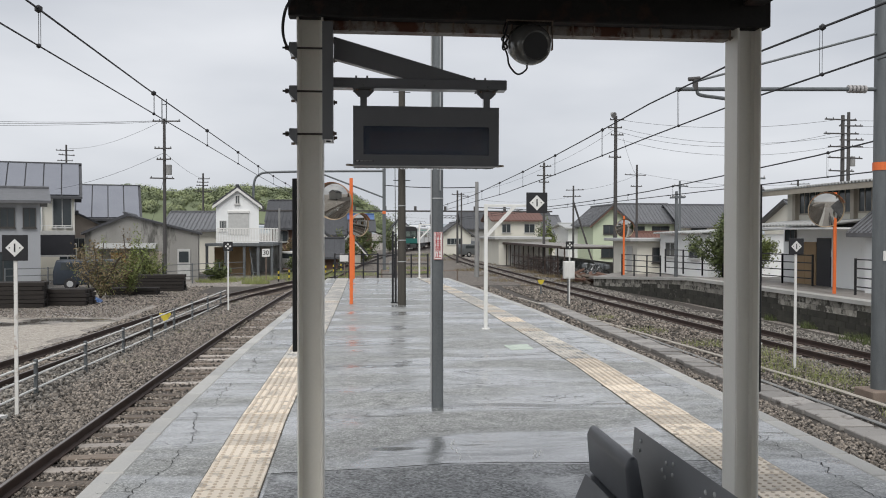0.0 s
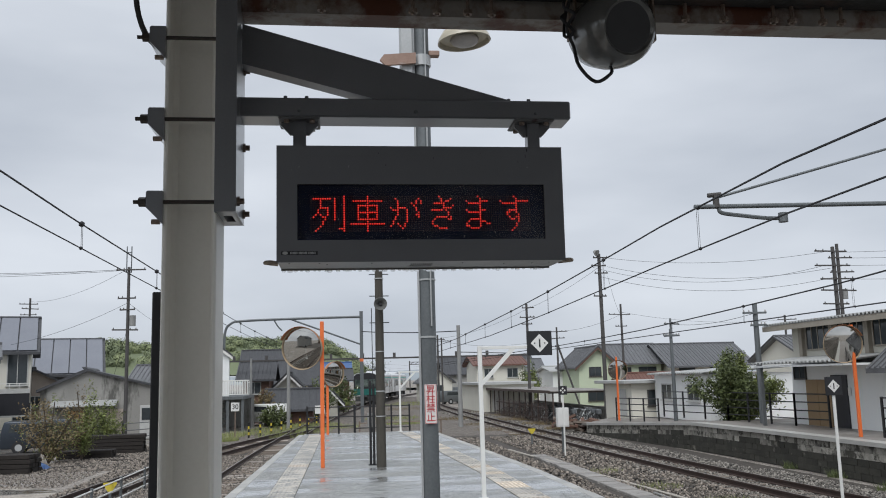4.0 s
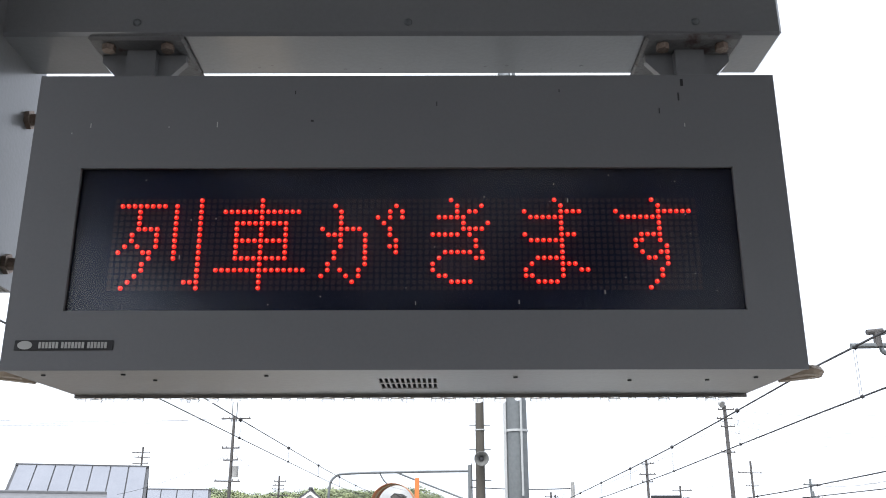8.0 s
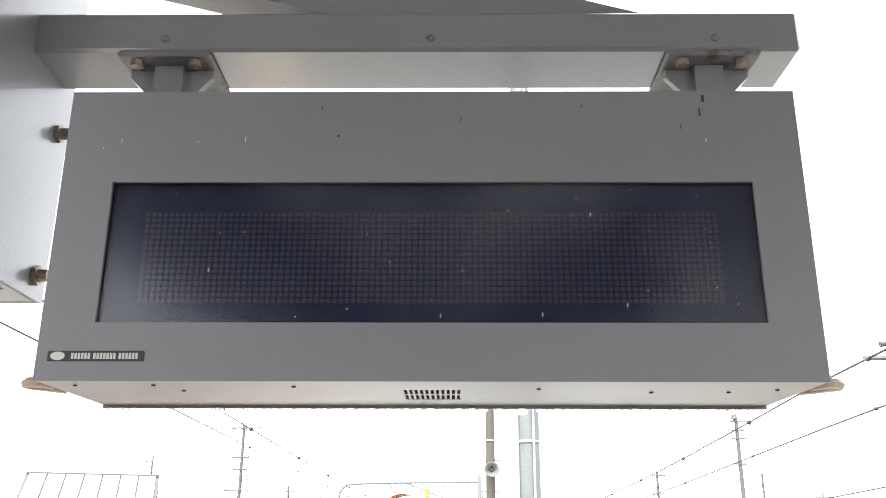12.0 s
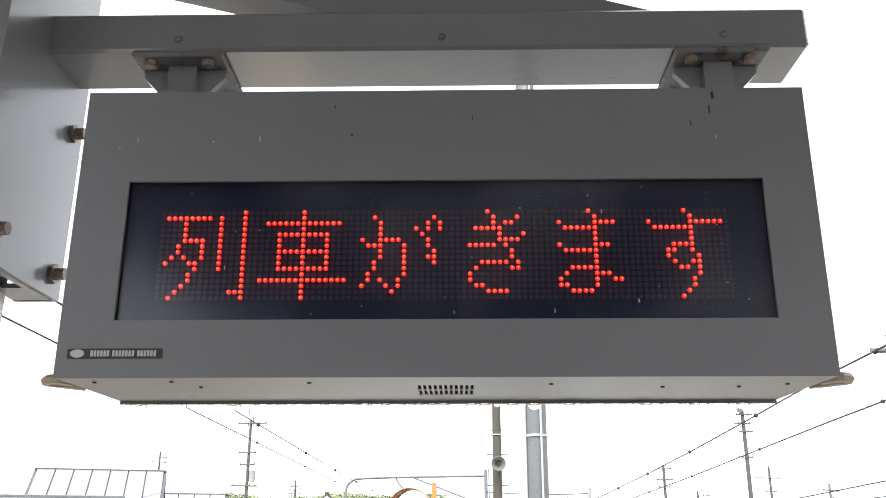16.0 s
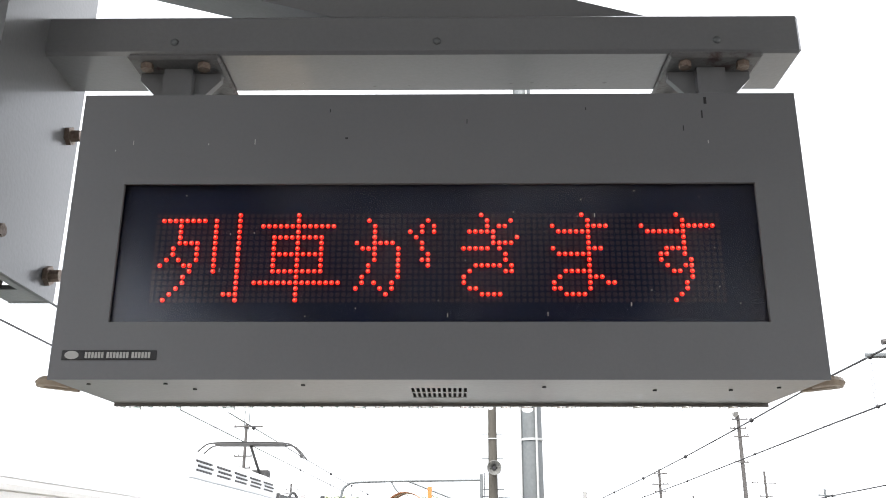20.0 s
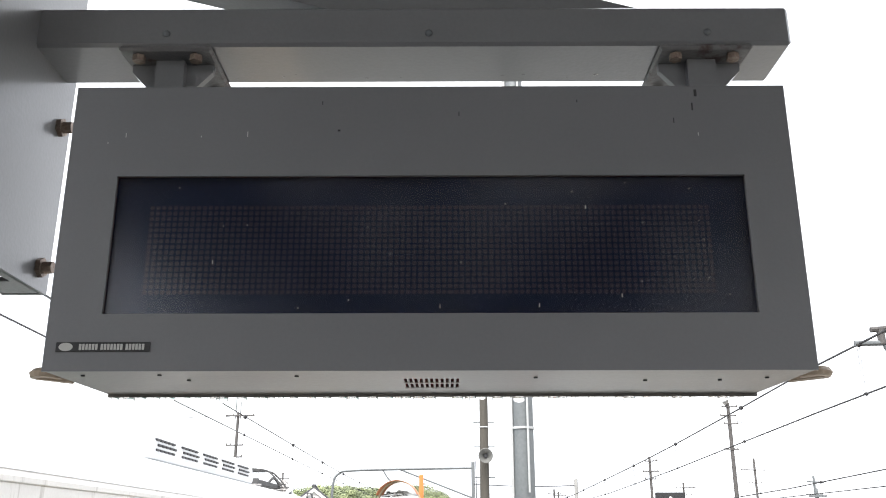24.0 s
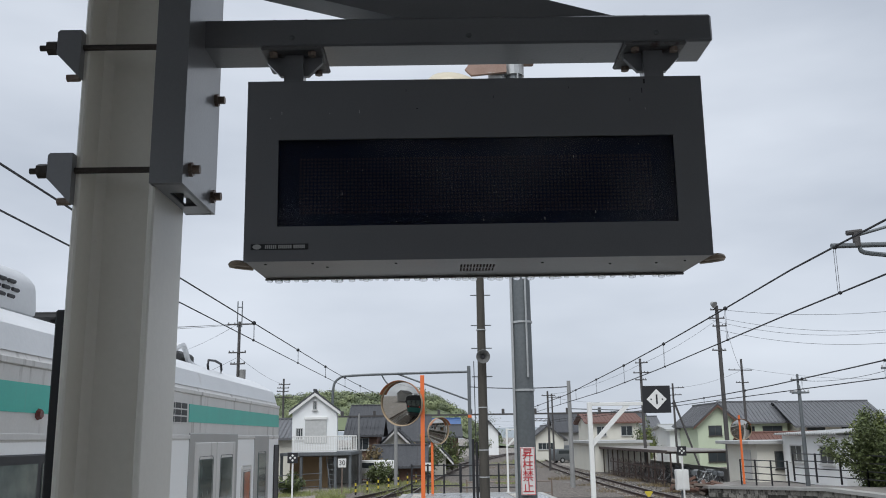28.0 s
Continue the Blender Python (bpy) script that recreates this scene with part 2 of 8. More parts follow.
def grained(name, light, dark, cell, contrast, rough, wet_rough, bump, wet_scale=0.8, wet_at=(0.42, 0.6), dip=False, stretch=(0.45, 1.5, 1), wet_dark=0.62):
    """Aggregate: chips of their own tone and height, mottled, with smooth damp films between; dip adds a hollow that holds water."""
    m = bpy.data.materials.new(name)
    m.use_nodes = True
    n, l = m.node_tree.nodes, m.node_tree.links
    b = n["Principled BSDF"]

    def node(kind, **inputs):
        k = n.new("ShaderNode" + kind)
        for key, v in inputs.items():
            k.inputs[key.replace("_", " ")].default_value = v
        return k

    def ranged(src, lo, hi, to_lo, to_hi):
        r = node("MapRange")
        for i, v in enumerate((lo, hi, to_lo, to_hi)):
            r.inputs[i + 1].default_value = v
        l.new(src, r.inputs[0])
        return r.outputs[0]

    def calc(op, a, c):
        k = n.new("ShaderNodeMath")
        k.operation = op
        for i, v in enumerate((a, c)):
            if isinstance(v, float):
                k.inputs[i].default_value = v
            else:
                l.new(v, k.inputs[i])
        return k.outputs[0]
    co, mp = n.new("ShaderNodeTexCoord"), n.new("ShaderNodeMapping")
    mp.inputs["Scale"].default_value = stretch
    l.new(co.outputs["Object"], mp.inputs[0])
    chips = node("TexVoronoi", Scale=cell)
    fine = node("TexNoise", Scale=cell * 2.3, Detail=3.0)
    mid = node("TexNoise", Scale=5.0, Detail=8.0, Roughness=0.7)
    film = node("TexNoise", Scale=wet_scale, Detail=3.5 if dip else 9.0, Roughness=0.55 if dip else 0.68, Distortion=0.5 if dip else 0.0)
    for k in (chips, fine, mid):
        l.new(co.outputs["Object"], k.inputs["Vector"])
    l.new(mp.outputs[0], film.inputs["Vector"])
    tone = n.new("ShaderNodeSeparateColor")
    l.new(chips.outputs["Color"], tone.inputs[0])
    grey = calc("MULTIPLY", ranged(tone.outputs[0], 0.0, 1.0, 1 - contrast, 1 + contrast), ranged(fine.outputs["Fac"], 0.3, 0.7, 0.85, 1.15))
    pale = ranged(tone.outputs[1], 0.93, 0.95, 0.0, contrast)
    base = node("Mix")
    base.data_type = "RGBA"
    l.new(ranged(mid.outputs["Fac"], 0.34, 0.66, 0.0, 1.0), base.inputs["Factor"])
    base.inputs["A"].default_value, base.inputs["B"].default_value = (*dark, 1), (*light, 1)
    wet = ranged(film.outputs["Fac"], wet_at[0], wet_at[1], 1.0, 0.0)
    if dip:
        xyz = n.new("ShaderNodeSeparateXYZ")
        l.new(co.outputs["Object"], xyz.inputs[0])
        px, py = calc("MULTIPLY", calc("SUBTRACT", xyz.outputs[0], 1.15), 0.78), calc("MULTIPLY", calc("SUBTRACT", xyz.outputs[1], 6.3), 0.68)
        reach = calc("SQRT", calc("ADD", calc("MULTIPLY", px, px), calc("MULTIPLY", py, py)), 0.0)
        hollow = ranged(calc("ADD", reach, ranged(film.outputs["Fac"], 0.3, 0.7, -0.3, 0.3)), 0.86, 0.98, 1.0, 0.0)
        wet = calc("MAXIMUM", wet, hollow)
        # base darkened for standing water and for the dark canopy it mirrors
        grey = calc("MULTIPLY", grey, ranged(hollow, 0.0, 1.0, 1.0, 0.6))
    shade = calc("MULTIPLY", calc("ADD", grey, pale), ranged(wet, 0.0, 1.0, 1.0, wet_dark))
    mul = n.new("ShaderNodeVectorMath")
    mul.operation = "SCALE"
    l.new(base.outputs["Result"], mul.inputs[0])
    l.new(shade, mul.inputs["Scale"])
    l.new(mul.outputs[0], b.inputs["Base Color"])
    film_rough = ranged(wet, 0.0, 1.0, rough, wet_rough)
    if dip:
        film_rough = calc("SUBTRACT", film_rough, ranged(hollow, 0.0, 1.0, 0.0, wet_rough - 0.09))
    l.new(film_rough, b.inputs["Roughness"])
    l.new(wet, b.inputs["Coat Weight"])
    b.inputs["Coat Roughness"].default_value = wet_rough
    bp = node("Bump", Distance=0.004)
    l.new(chips.outputs["Distance"], bp.inputs["Height"])
    l.new(ranged(wet, 0.0, 1.0, bump, bump * (0.3 if dip else 0.12)), bp.inputs["Strength"])
    if dip:
        uneven = n.new("ShaderNodeMapping")
        uneven.inputs["Scale"].default_value = (0.5, 1.35, 1)
        l.new(co.outputs["Object"], uneven.inputs[0])
        swell = node("TexNoise", Scale=1.05, Detail=2.5, Roughness=0.45, Distortion=0.6)
        l.new(uneven.outputs[0], swell.inputs["Vector"])
        lie = node("Bump", Distance=0.12, Strength=0.9)
        l.new(swell.outputs["Fac"], lie.inputs["Height"])
        l.new(lie.outputs[0], bp.inputs["Normal"])
        l.new(lie.outputs[0], b.inputs["Coat Normal"])
        b.inputs["Specular IOR Level"].default_value = 0.9
        b.inputs["Coat IOR"].default_value = 1.6
    l.new(bp.outputs[0], b.inputs["Normal"])
    return m


ASPHALT = grained("wet_asphalt", (0.31, 0.314, 0.303), (0.17, 0.174, 0.166), 75.0, 0.45, 0.8, 0.21, 1.0, 0.7, (0.44, 0.58), True, (0.5, 1.5, 1), 0.9)
ASPHALT_OLD = grained("old_rough_asphalt", (0.25, 0.254, 0.252), (0.14, 0.143, 0.142), 60.0, 0.6, 0.6, 0.3, 0.9, 1.3, (0.35, 0.45), False, (0.9, 1.0, 1))
TACTILE_DOT = mat("worn_tile_relief", (0.56, 0.47, 0.37), 0.5, 0.0, (0.4, 0.33, 0.25), 7, 120, 0.1, per_object=0.2)
JOINT = mat("tile_joint_dirt", (0.13, 0.11, 0.08), 0.8, 0.0, (0.07, 0.06, 0.045), 8, 90, 0.2)
COPING = mat("wet_concrete_coping", (0.46, 0.45, 0.42), 0.45, 0.0, (0.28, 0.275, 0.26), 2.5, 90, 0.2, wet=0.15, per_object=0.16)
CONCRETE = mat("weathered_concrete", (0.26, 0.255, 0.24), 0.85, 0.0, (0.12, 0.118, 0.11), 0.9, 40, 0.3, stain=(0.07, 0.07, 0.06), stain_at=0.56, stain_scale=1.3, stretch=(1, 1, 0.4))
TACTILE = mat("yellow_tactile_tile", (0.76, 0.665, 0.535), 0.4, 0.0, (0.62, 0.53, 0.42), 5, 120, 0.1, per_object=0.26, stain=(0.36, 0.31, 0.25), stain_at=0.55, stain_scale=5)
STONE = mat("ballast_stone", (0.285, 0.248, 0.208), 0.7, 0.0, (0.058, 0.048, 0.04), 9, 60, 0.2, island=0.9)
STONE_GREY = mat("ballast_stone_grey", (0.28, 0.258, 0.228), 0.7, 0.0, (0.068, 0.061, 0.052), 9, 60, 0.2, island=0.8)
RAIL = mat("brown_rail", (0.07, 0.044, 0.035), 0.65, 0.2, (0.035, 0.022, 0.018), 4, 60, 0.15)
RAIL_TOP = mat("worn_rail_head", (0.30, 0.28, 0.26), 0.35, 0.7, (0.18, 0.15, 0.13), 2, 30)
SLEEPER = mat("weathered_sleeper", (0.22, 0.18, 0.145), 0.8, 0.0, (0.09, 0.07, 0.055), 3, 70, 0.3, stretch=(1, 8, 1), per_object=0.35)
SLEEPER_PC = mat("pale_sleeper_cap", (0.42, 0.38, 0.34), 0.7, 0.0, (0.3, 0.26, 0.23), 3, 70, 0.2, per_object=0.2)
SLAB = mat("mossy_walkway_slab", (0.32, 0.305, 0.285), 0.7, 0.0, (0.19, 0.178, 0.165), 3, 70, 0.25, per_object=0.25, stain=(0.1, 0.085, 0.075), stain_at=0.6, stain_scale=3)
WHITE = mat("white_paint", (0.75, 0.75, 0.72), 0.5, 0.0, (0.64, 0.63, 0.6), 3, 60, 0.03)
WHITE_RUST = mat("white_paint_rusting", (0.72, 0.71, 0.68), 0.55, 0.0, (0.62, 0.6, 0.56), 4, 60, 0.05, stain=(0.24, 0.11, 0.05), stain_at=0.58, stain_scale=3.0)
ORANGE = mat("orange_paint", (0.80, 0.18, 0.04), 0.5, 0.0, (0.66, 0.14, 0.035), 3, 60, 0.03)
GALV = mat("galvanised_steel", (0.175, 0.19, 0.196), 0.5, 0.35, (0.1, 0.108, 0.112), 3, 60, 0.06, stretch=(3, 3, 0.5))
GALV_LIGHT = mat("pale_galvanised_pipe", (0.5, 0.51, 0.51), 0.45, 0.3, (0.36, 0.37, 0.37), 3, 60)
WOOD_POLE = mat("creosoted_pole", (0.075, 0.068, 0.055), 0.75, 0.0, (0.035, 0.031, 0.025), 3, 50, 0.25, stretch=(5, 5, 0.5))
CONC_POLE = mat("concrete_pole", (0.30, 0.30, 0.29), 0.75, 0.0, (0.2, 0.2, 0.195), 2, 40, 0.1)
DARK_POLE = mat("dark_utility_pole", (0.085, 0.08, 0.078), 0.7, 0.0, (0.045, 0.042, 0.04), 2, 40)
WIRE = mat("overhead_wire", (0.022, 0.022, 0.025), 0.65, 0.0)
RED_INK = mat("red_sign_ink", (0.55, 0.03, 0.04), 0.5)
YELLOW = mat("yellow_marker", (0.65, 0.52, 0.05), 0.5, 0.0, (0.5, 0.4, 0.05), 5, 60)
INSUL = mat("porcelain", (0.45, 0.43, 0.42), 0.3)
MIRROR = mat("convex_mirror", (0.6, 0.59, 0.56), 0.04, 1.0, (0.5, 0.49, 0.46), 1, 5)
TRAIN_STEEL = mat("train_brushed_steel", (0.66, 0.645, 0.62), 0.4, 0.15, (0.54, 0.525, 0.5), 1.2, 60, 0.02, stretch=(1, 2.5, 0.35), stain=(0.33, 0.31, 0.285), stain_at=0.62, stain_scale=2.2)
DOOR_STEEL = mat("train_door_steel", (0.4, 0.395, 0.38), 0.4, 0.25, (0.32, 0.315, 0.3), 2, 60, 0.02)
TRAIN_GLASS = mat("train_window_glass", (0.15, 0.18, 0.165), 0.06, 0.0, (0.045, 0.06, 0.055), 1.6, 9, spread=0.12)
TRAIN_WHITE = mat("train_pale_side", (0.9, 0.9, 0.885), 0.3, 0.0, (0.84, 0.84, 0.825), 1, 40)
TRAIN_GREEN = mat("train_green_band", (0.05, 0.45, 0.36), 0.35, 0.0, (0.045, 0.38, 0.31), 2, 40, stain=(0.1, 0.32, 0.27), stain_at=0.68, stain_scale=2.5, stretch=(1, 3, 0.4))
TRAIN_ROOF = mat("train_roof_grey", (0.68, 0.69, 0.7), 0.5, 0.0, (0.58, 0.59, 0.6), 2, 40, stain=(0.5, 0.49, 0.47), stain_at=0.66, stain_scale=1.2)
TRAIN_DARK = mat("train_underfloor", (0.05, 0.05, 0.05), 0.7)
TAIL_RED = mat("tail_lamp", (0.6, 0.05, 0.03), 0.3, emit=(1, 0.06, 0.03), emit_power=0.15)
HEAD_LAMP = mat("head_lamp", (0.8, 0.8, 0.7), 0.2, emit=(1, 0.93, 0.75), emit_power=0.4)


# ---- building blocks ----
def thing(name, label="", category="", at=(0, 0, 0), turn=0, group="", kind=""):
    ob = new(name)
    ob.empty_display_size = 0.1
    ob.matrix_basis = pose(*at, 0, 0, turn)
    return tagged(ob, label, category, group, kind)


def part(name, bm, material, parent=None, label=""):
    me = bpy.data.meshes.new(name)
    bmesh.ops.recalc_face_normals(bm, faces=bm.faces)
    bm.to_mesh(me)
    bm.free()
    me.materials.append(material)
    ob = new(name, me)
    ob.parent = parent
    return tagged(ob, label)


def shared(name, me, parent, m):
    """A further object on a mesh that already exists."""
    ob = new(name, me)
    ob.parent = parent
    ob.matrix_basis = m
    return ob


def B():
    return bmesh.new()


def box(bm, x0, x1, y0, y1, z0, z1, bevel=0.0, m=None, segments=1):
    r = bmesh.ops.create_cube(bm, size=1, matrix=(m or Matrix()) @ Matrix.LocRotScale(((x0 + x1) / 2, (y0 + y1) / 2, (z0 + z1) / 2), None, (abs(x1 - x0), abs(y1 - y0), abs(z1 - z0))))
    if bevel:
        edges = {e for v in r["verts"] for e in v.link_edges}
        bmesh.ops.bevel(bm, geom=list(edges), offset=bevel, segments=segments, affect="EDGES", profile=0.5)
    return bm


def rod(bm, p, q, r, r2=None, seg=10):
    p, q = Vector(p), Vector(q)
    d = q - p
    m = Matrix.Translation((p + q) / 2) @ d.to_track_quat("Z", "Y").to_matrix().to_4x4()
    bmesh.ops.create_cone(bm, cap_ends=True, segments=seg, radius1=r, radius2=r if r2 is None else r2, depth=d.length, matrix=m)
    return bm


def sphere(bm, c, r, sub=2, squash=(1, 1, 1)):
    bmesh.ops.create_icosphere(bm, subdivisions=sub, radius=r, matrix=Matrix.LocRotScale(c, None, squash))
    return bm


def sweep(bm, path, outline, closed=True, up=Vector((0, 0, 1))):
    """An outline (side, height) drawn along a path."""
    rings = []
    path = [Vector(p) for p in path]
    for i, p in enumerate(path):
        d = (path[min(i + 1, len(path) - 1)] - path[max(i - 1, 0)]).normalized()
        side = d.cross(up).normalized()
        top = side.cross(d)
        rings.append([bm.verts.new(p + side * a + top * b) for a, b in outline])
    k = len(outline)
    for r, s in zip(rings, rings[1:]):
        for i in range(k if closed else k - 1):
            bm.faces.new((r[i], r[(i + 1) % k], s[(i + 1) % k], s[i]))
    if closed:
        bm.faces.new(rings[0])
        bm.faces.new(rings[-1][::-1])
    return bm


def hose(bm, path, r, seg=6, steps=4):
    """A round cord through points, smoothed."""
    path = [Vector(p) for p in path]
    pts = []
    for i in range(len(path) - 1):
        a, b = path[max(i - 1, 0)], path[i]
        c, d = path[i + 1], path[min(i + 2, len(path) - 1)]
        for k in range(steps):
            t = k / steps
            pts.append(0.5 * (2 * b + (c - a) * t + (2 * a - 5 * b + 4 * c - d) * t * t + (3 * b - a - 3 * c + d) * t ** 3))
    pts.append(path[-1])
    ring = [(r * math.cos(math.tau * k / seg), r * math.sin(math.tau * k / seg)) for k in range(seg)]
    d = (pts[-1] - pts[0]).normalized()
    up = Vector((0.13, 0.21, 1)).normalized() if abs(d.z) < 0.9 else Vector((0, 1, 0.1)).normalized()
    return sweep(bm, pts, ring, True, up)


def prism(bm, outline, axis, a, b):
    """A flat outline given depth along an axis. outline: pairs in the other two axes, in order."""
    def at(u, v, w):
        return {"x": (w, u, v), "y": (u, w, v), "z": (u, v, w)}[axis]
    lo = [bm.verts.new(at(u, v, a)) for u, v in outline]
    hi = [bm.verts.new(at(u, v, b)) for u, v in outline]
    bm.faces.new(lo)
    bm.faces.new(hi[::-1])
    for i in range(len(lo)):
        j = (i + 1) % len(lo)
        bm.faces.new((lo[i], lo[j], hi[j], hi[i]))
    return bm


def soft(ob, angle=40):
    for p in ob.data.polygons:
        p.use_smooth = True
    ob.data.set_sharp_from_angle(angle=radians(angle))
    return ob


def words(name, text, size, m, material, parent, depth=0.001, spacing=1.0, lines=1.0):
    cu = bpy.data.curves.new(name, "FONT")
    cu.body, cu.size, cu.extrude, cu.align_x, cu.align_y = text, size, depth, "CENTER", "CENTER"
    cu.space_line, cu.space_character, cu.offset = lines, spacing, size * 0.004
    cu.materials.append(material)
    ob = new(name, cu)
    ob.parent, ob.matrix_basis = parent, m
    return ob


def lerp(table, v):
    """Straight-line lookup in pairs."""
    for (a, p), (b, q) in zip(table, table[1:]):
        if v <= b:
            return p + (q - p) * (v - a) / (b - a)
    return table[-1][1]


# ---- ground, platform, tracks ----
GROUND, RAIL_Z = -1.24, -1.05
EDGE_L = [(-40, -1.78), (8, -1.78), (13.2, -1.66), (21, -1.37), (32.6, -0.95)]
STRIP_L = [(-40, -0.84), (8, -0.82), (15, -0.68), (23, -0.53), (33, -0.38)]
EDGE_R = [(-40, 3.72), (5, 3.74), (11, 3.97), (19, 3.98), (25, 3.8), (32.6, 3.48)]


def ground_mat():
    """Yard ground: brown gravel, pale sandy patches with puddles, weeds."""
    return grained("yard_ground", (0.29, 0.265, 0.235), (0.17, 0.15, 0.13), 21.0, 0.62, 0.85, 0.5, 1.0, 0.25, (0.33, 0.45), False, (1, 1, 1), 0.75)


GRASS = mat("grass_blade", (0.3, 0.33, 0.12), 0.7, 0.0, (0.18, 0.2, 0.07), 3, 30, island=0.4)
LEAF = mat("leaf_green", (0.125, 0.15, 0.05), 0.6, 0.0, (0.055, 0.075, 0.025), 2, 30, island=0.5)
LEAF_FRESH = mat("leaf_fresh", (0.24, 0.26, 0.08), 0.6, 0.0, (0.1, 0.14, 0.035), 2, 30, island=0.45)
LEAF_RUST = mat("leaf_rusty", (0.24, 0.19, 0.09), 0.65, 0.0, (0.11, 0.075, 0.04), 2, 30, island=0.45)
BARK = mat("bark", (0.09, 0.07, 0.055), 0.85, 0.0, (0.05, 0.04, 0.03), 6, 60, 0.3)
SAND = grained("sandy_yard", (0.39, 0.355, 0.305), (0.27, 0.24, 0.205), 30.0, 0.35, 0.8, 0.12, 0.6, 0.35, (0.38, 0.46), False, (0.6, 1.3, 1), 0.6)

bm = B()
n_g = 40
bmesh.ops.create_grid(bm, x_segments=n_g, y_segments=n_g, size=2500, matrix=Matrix.Translation((0, 1200, GROUND)))
ground = tagged(part("ground", bm, ground_mat()), "brown gravel yard with weeds reaching to the distance", "ground", kind="structure")

bm = B()
rim = [(-30, 21), (-12, 18), (-8.6, 19.5), (-7.9, 23), (-7.8, 30), (-9.6, 31.8), (-13, 32.3), (-20, 31.5), (-34, 33)]
ry = random.Random(40)
wavy = []
for (ax, ay), (bx, by) in zip(rim, rim[1:] + rim[:1]):
    for k in range(9):
        wavy.append((ax + (bx - ax) * k / 9 + ry.uniform(-0.35, 0.35), ay + (by - ay) * k / 9 + ry.uniform(-0.35, 0.35)))
prism(bm, wavy, "z", GROUND - 0.02, GROUND + 0.006)
tagged(part("yard_patch", bm, SAND), "pale wet sandy yard with shallow puddles", "ground", kind="structure")

BED = mat("damp_track_bed", (0.085, 0.073, 0.062), 0.9, 0.0, (0.04, 0.034, 0.028), 3, 40, 0.5)
for x0, x1, y0, y1 in ((-7.5, -1.6, -80, 48), (3.6, 10.0, -80, 48), (10.01, 13.6, -80, 80), (-24, -7.51, -80, 2)):
    bm = B()
    box(bm, x0, x1, y0, y1, GROUND - 0.05, GROUND + 0.004)
    tagged(part("track_bed", bm, BED), "dark damp earth under the loose ballast", "ground", kind="structure")

bm = B()
prism(bm, [(-5.6, 48.01), (13.2, 48.01), (12.6, 100), (18, 150), (5, 150), (-1.5, 90), (-5.0, 62)], "z", GROUND - 0.05, GROUND + 0.005)
tagged(part("track_bed", bm, grained("far_ballast", (0.17, 0.148, 0.126), (0.085, 0.073, 0.062), 16.0, 0.7, 0.9, 0.6, 1.0, 0.3, (0.3, 0.4), False, (1, 1, 1), 0.8)), "dark gravel bed of the tracks down the line", "ground", kind="structure")

# the island platform: body, worn surface, patches
bm = B()
left = [(lerp(EDGE_L, y) + 0.168, y) for y in (-12, 5, 8, 13.2, 21, 26, 32.6)]
right = [(lerp(EDGE_R, y) - 0.168, y) for y in (-12, 5, 8, 11, 15, 19, 22, 25, 29, 32.6)]
prism(bm, left + right[::-1], "z", -0.25, 0.0)
platform = tagged(part("platform", bm, ASPHALT), "wet grey asphalt island platform with cracked edges", "platform", kind="structure")
bm = B()
left = [(lerp(EDGE_L, y) + 0.08, y) for y in (-12, 5, 8, 13.2, 21, 26, 32.5)]
right = [(lerp(EDGE_R, y) - 0.08, y) for y in (-12, 5, 8, 11, 15, 19, 22, 25, 29, 32.5)]
prism(bm, left + right[::-1], "z", GROUND - 0.1, -0.12)
tagged(part("platform_wall", bm, CONCRETE), "stained concrete wall of the platform", "wall", kind="structure")
bm = B()
prism(bm, [(-0.58, -12), (2.6, -12), (2.6, 6.24), (1.68, 6.27), (1.2, 6.33), (0.71, 6.35), (0.2, 6.27), (-0.2, 6.24), (-0.58, 6.2)], "z", -0.1, 0.004)
tagged(part("asphalt_patch", bm, ASPHALT_OLD), "rougher older asphalt with pale stone specks", "pavement", kind="structure")
CRACK = mat("crack_dark", (0.035, 0.034, 0.033), 0.9)
bm = B()
rc = random.Random(7)


def crack(bm, x, y, dx, dy, n, w, depth=1):
    pts = [(x, y)]
    for _ in range(n * 3):
        x, y = x + dx / 3 + rc.uniform(-0.035, 0.035), y + dy / 3 + rc.uniform(-0.03, 0.03)
        pts.append((x, y))
        if depth and rc.random() < 0.22:
            crack(bm, x, y, rc.uniform(-0.1, 0.1), rc.uniform(-0.06, 0.1), rc.randint(1, 4), w * 0.7, 0)
    for (a, b), (c, d) in zip(pts, pts[1:]):
        v = Vector((c - a, d - b, 0))
        s = Vector((-v.y, v.x, 0)).normalized() * w * rc.uniform(0.4, 1.2)
        vs = [bm.verts.new((a - s.x, b - s.y, 0.0035)), bm.verts.new((c - s.x, d - s.y, 0.0035)), bm.verts.new((c + s.x, d + s.y, 0.0035)), bm.verts.new((a + s.x, b + s.y, 0.0035))]
        bm.faces.new(vs)


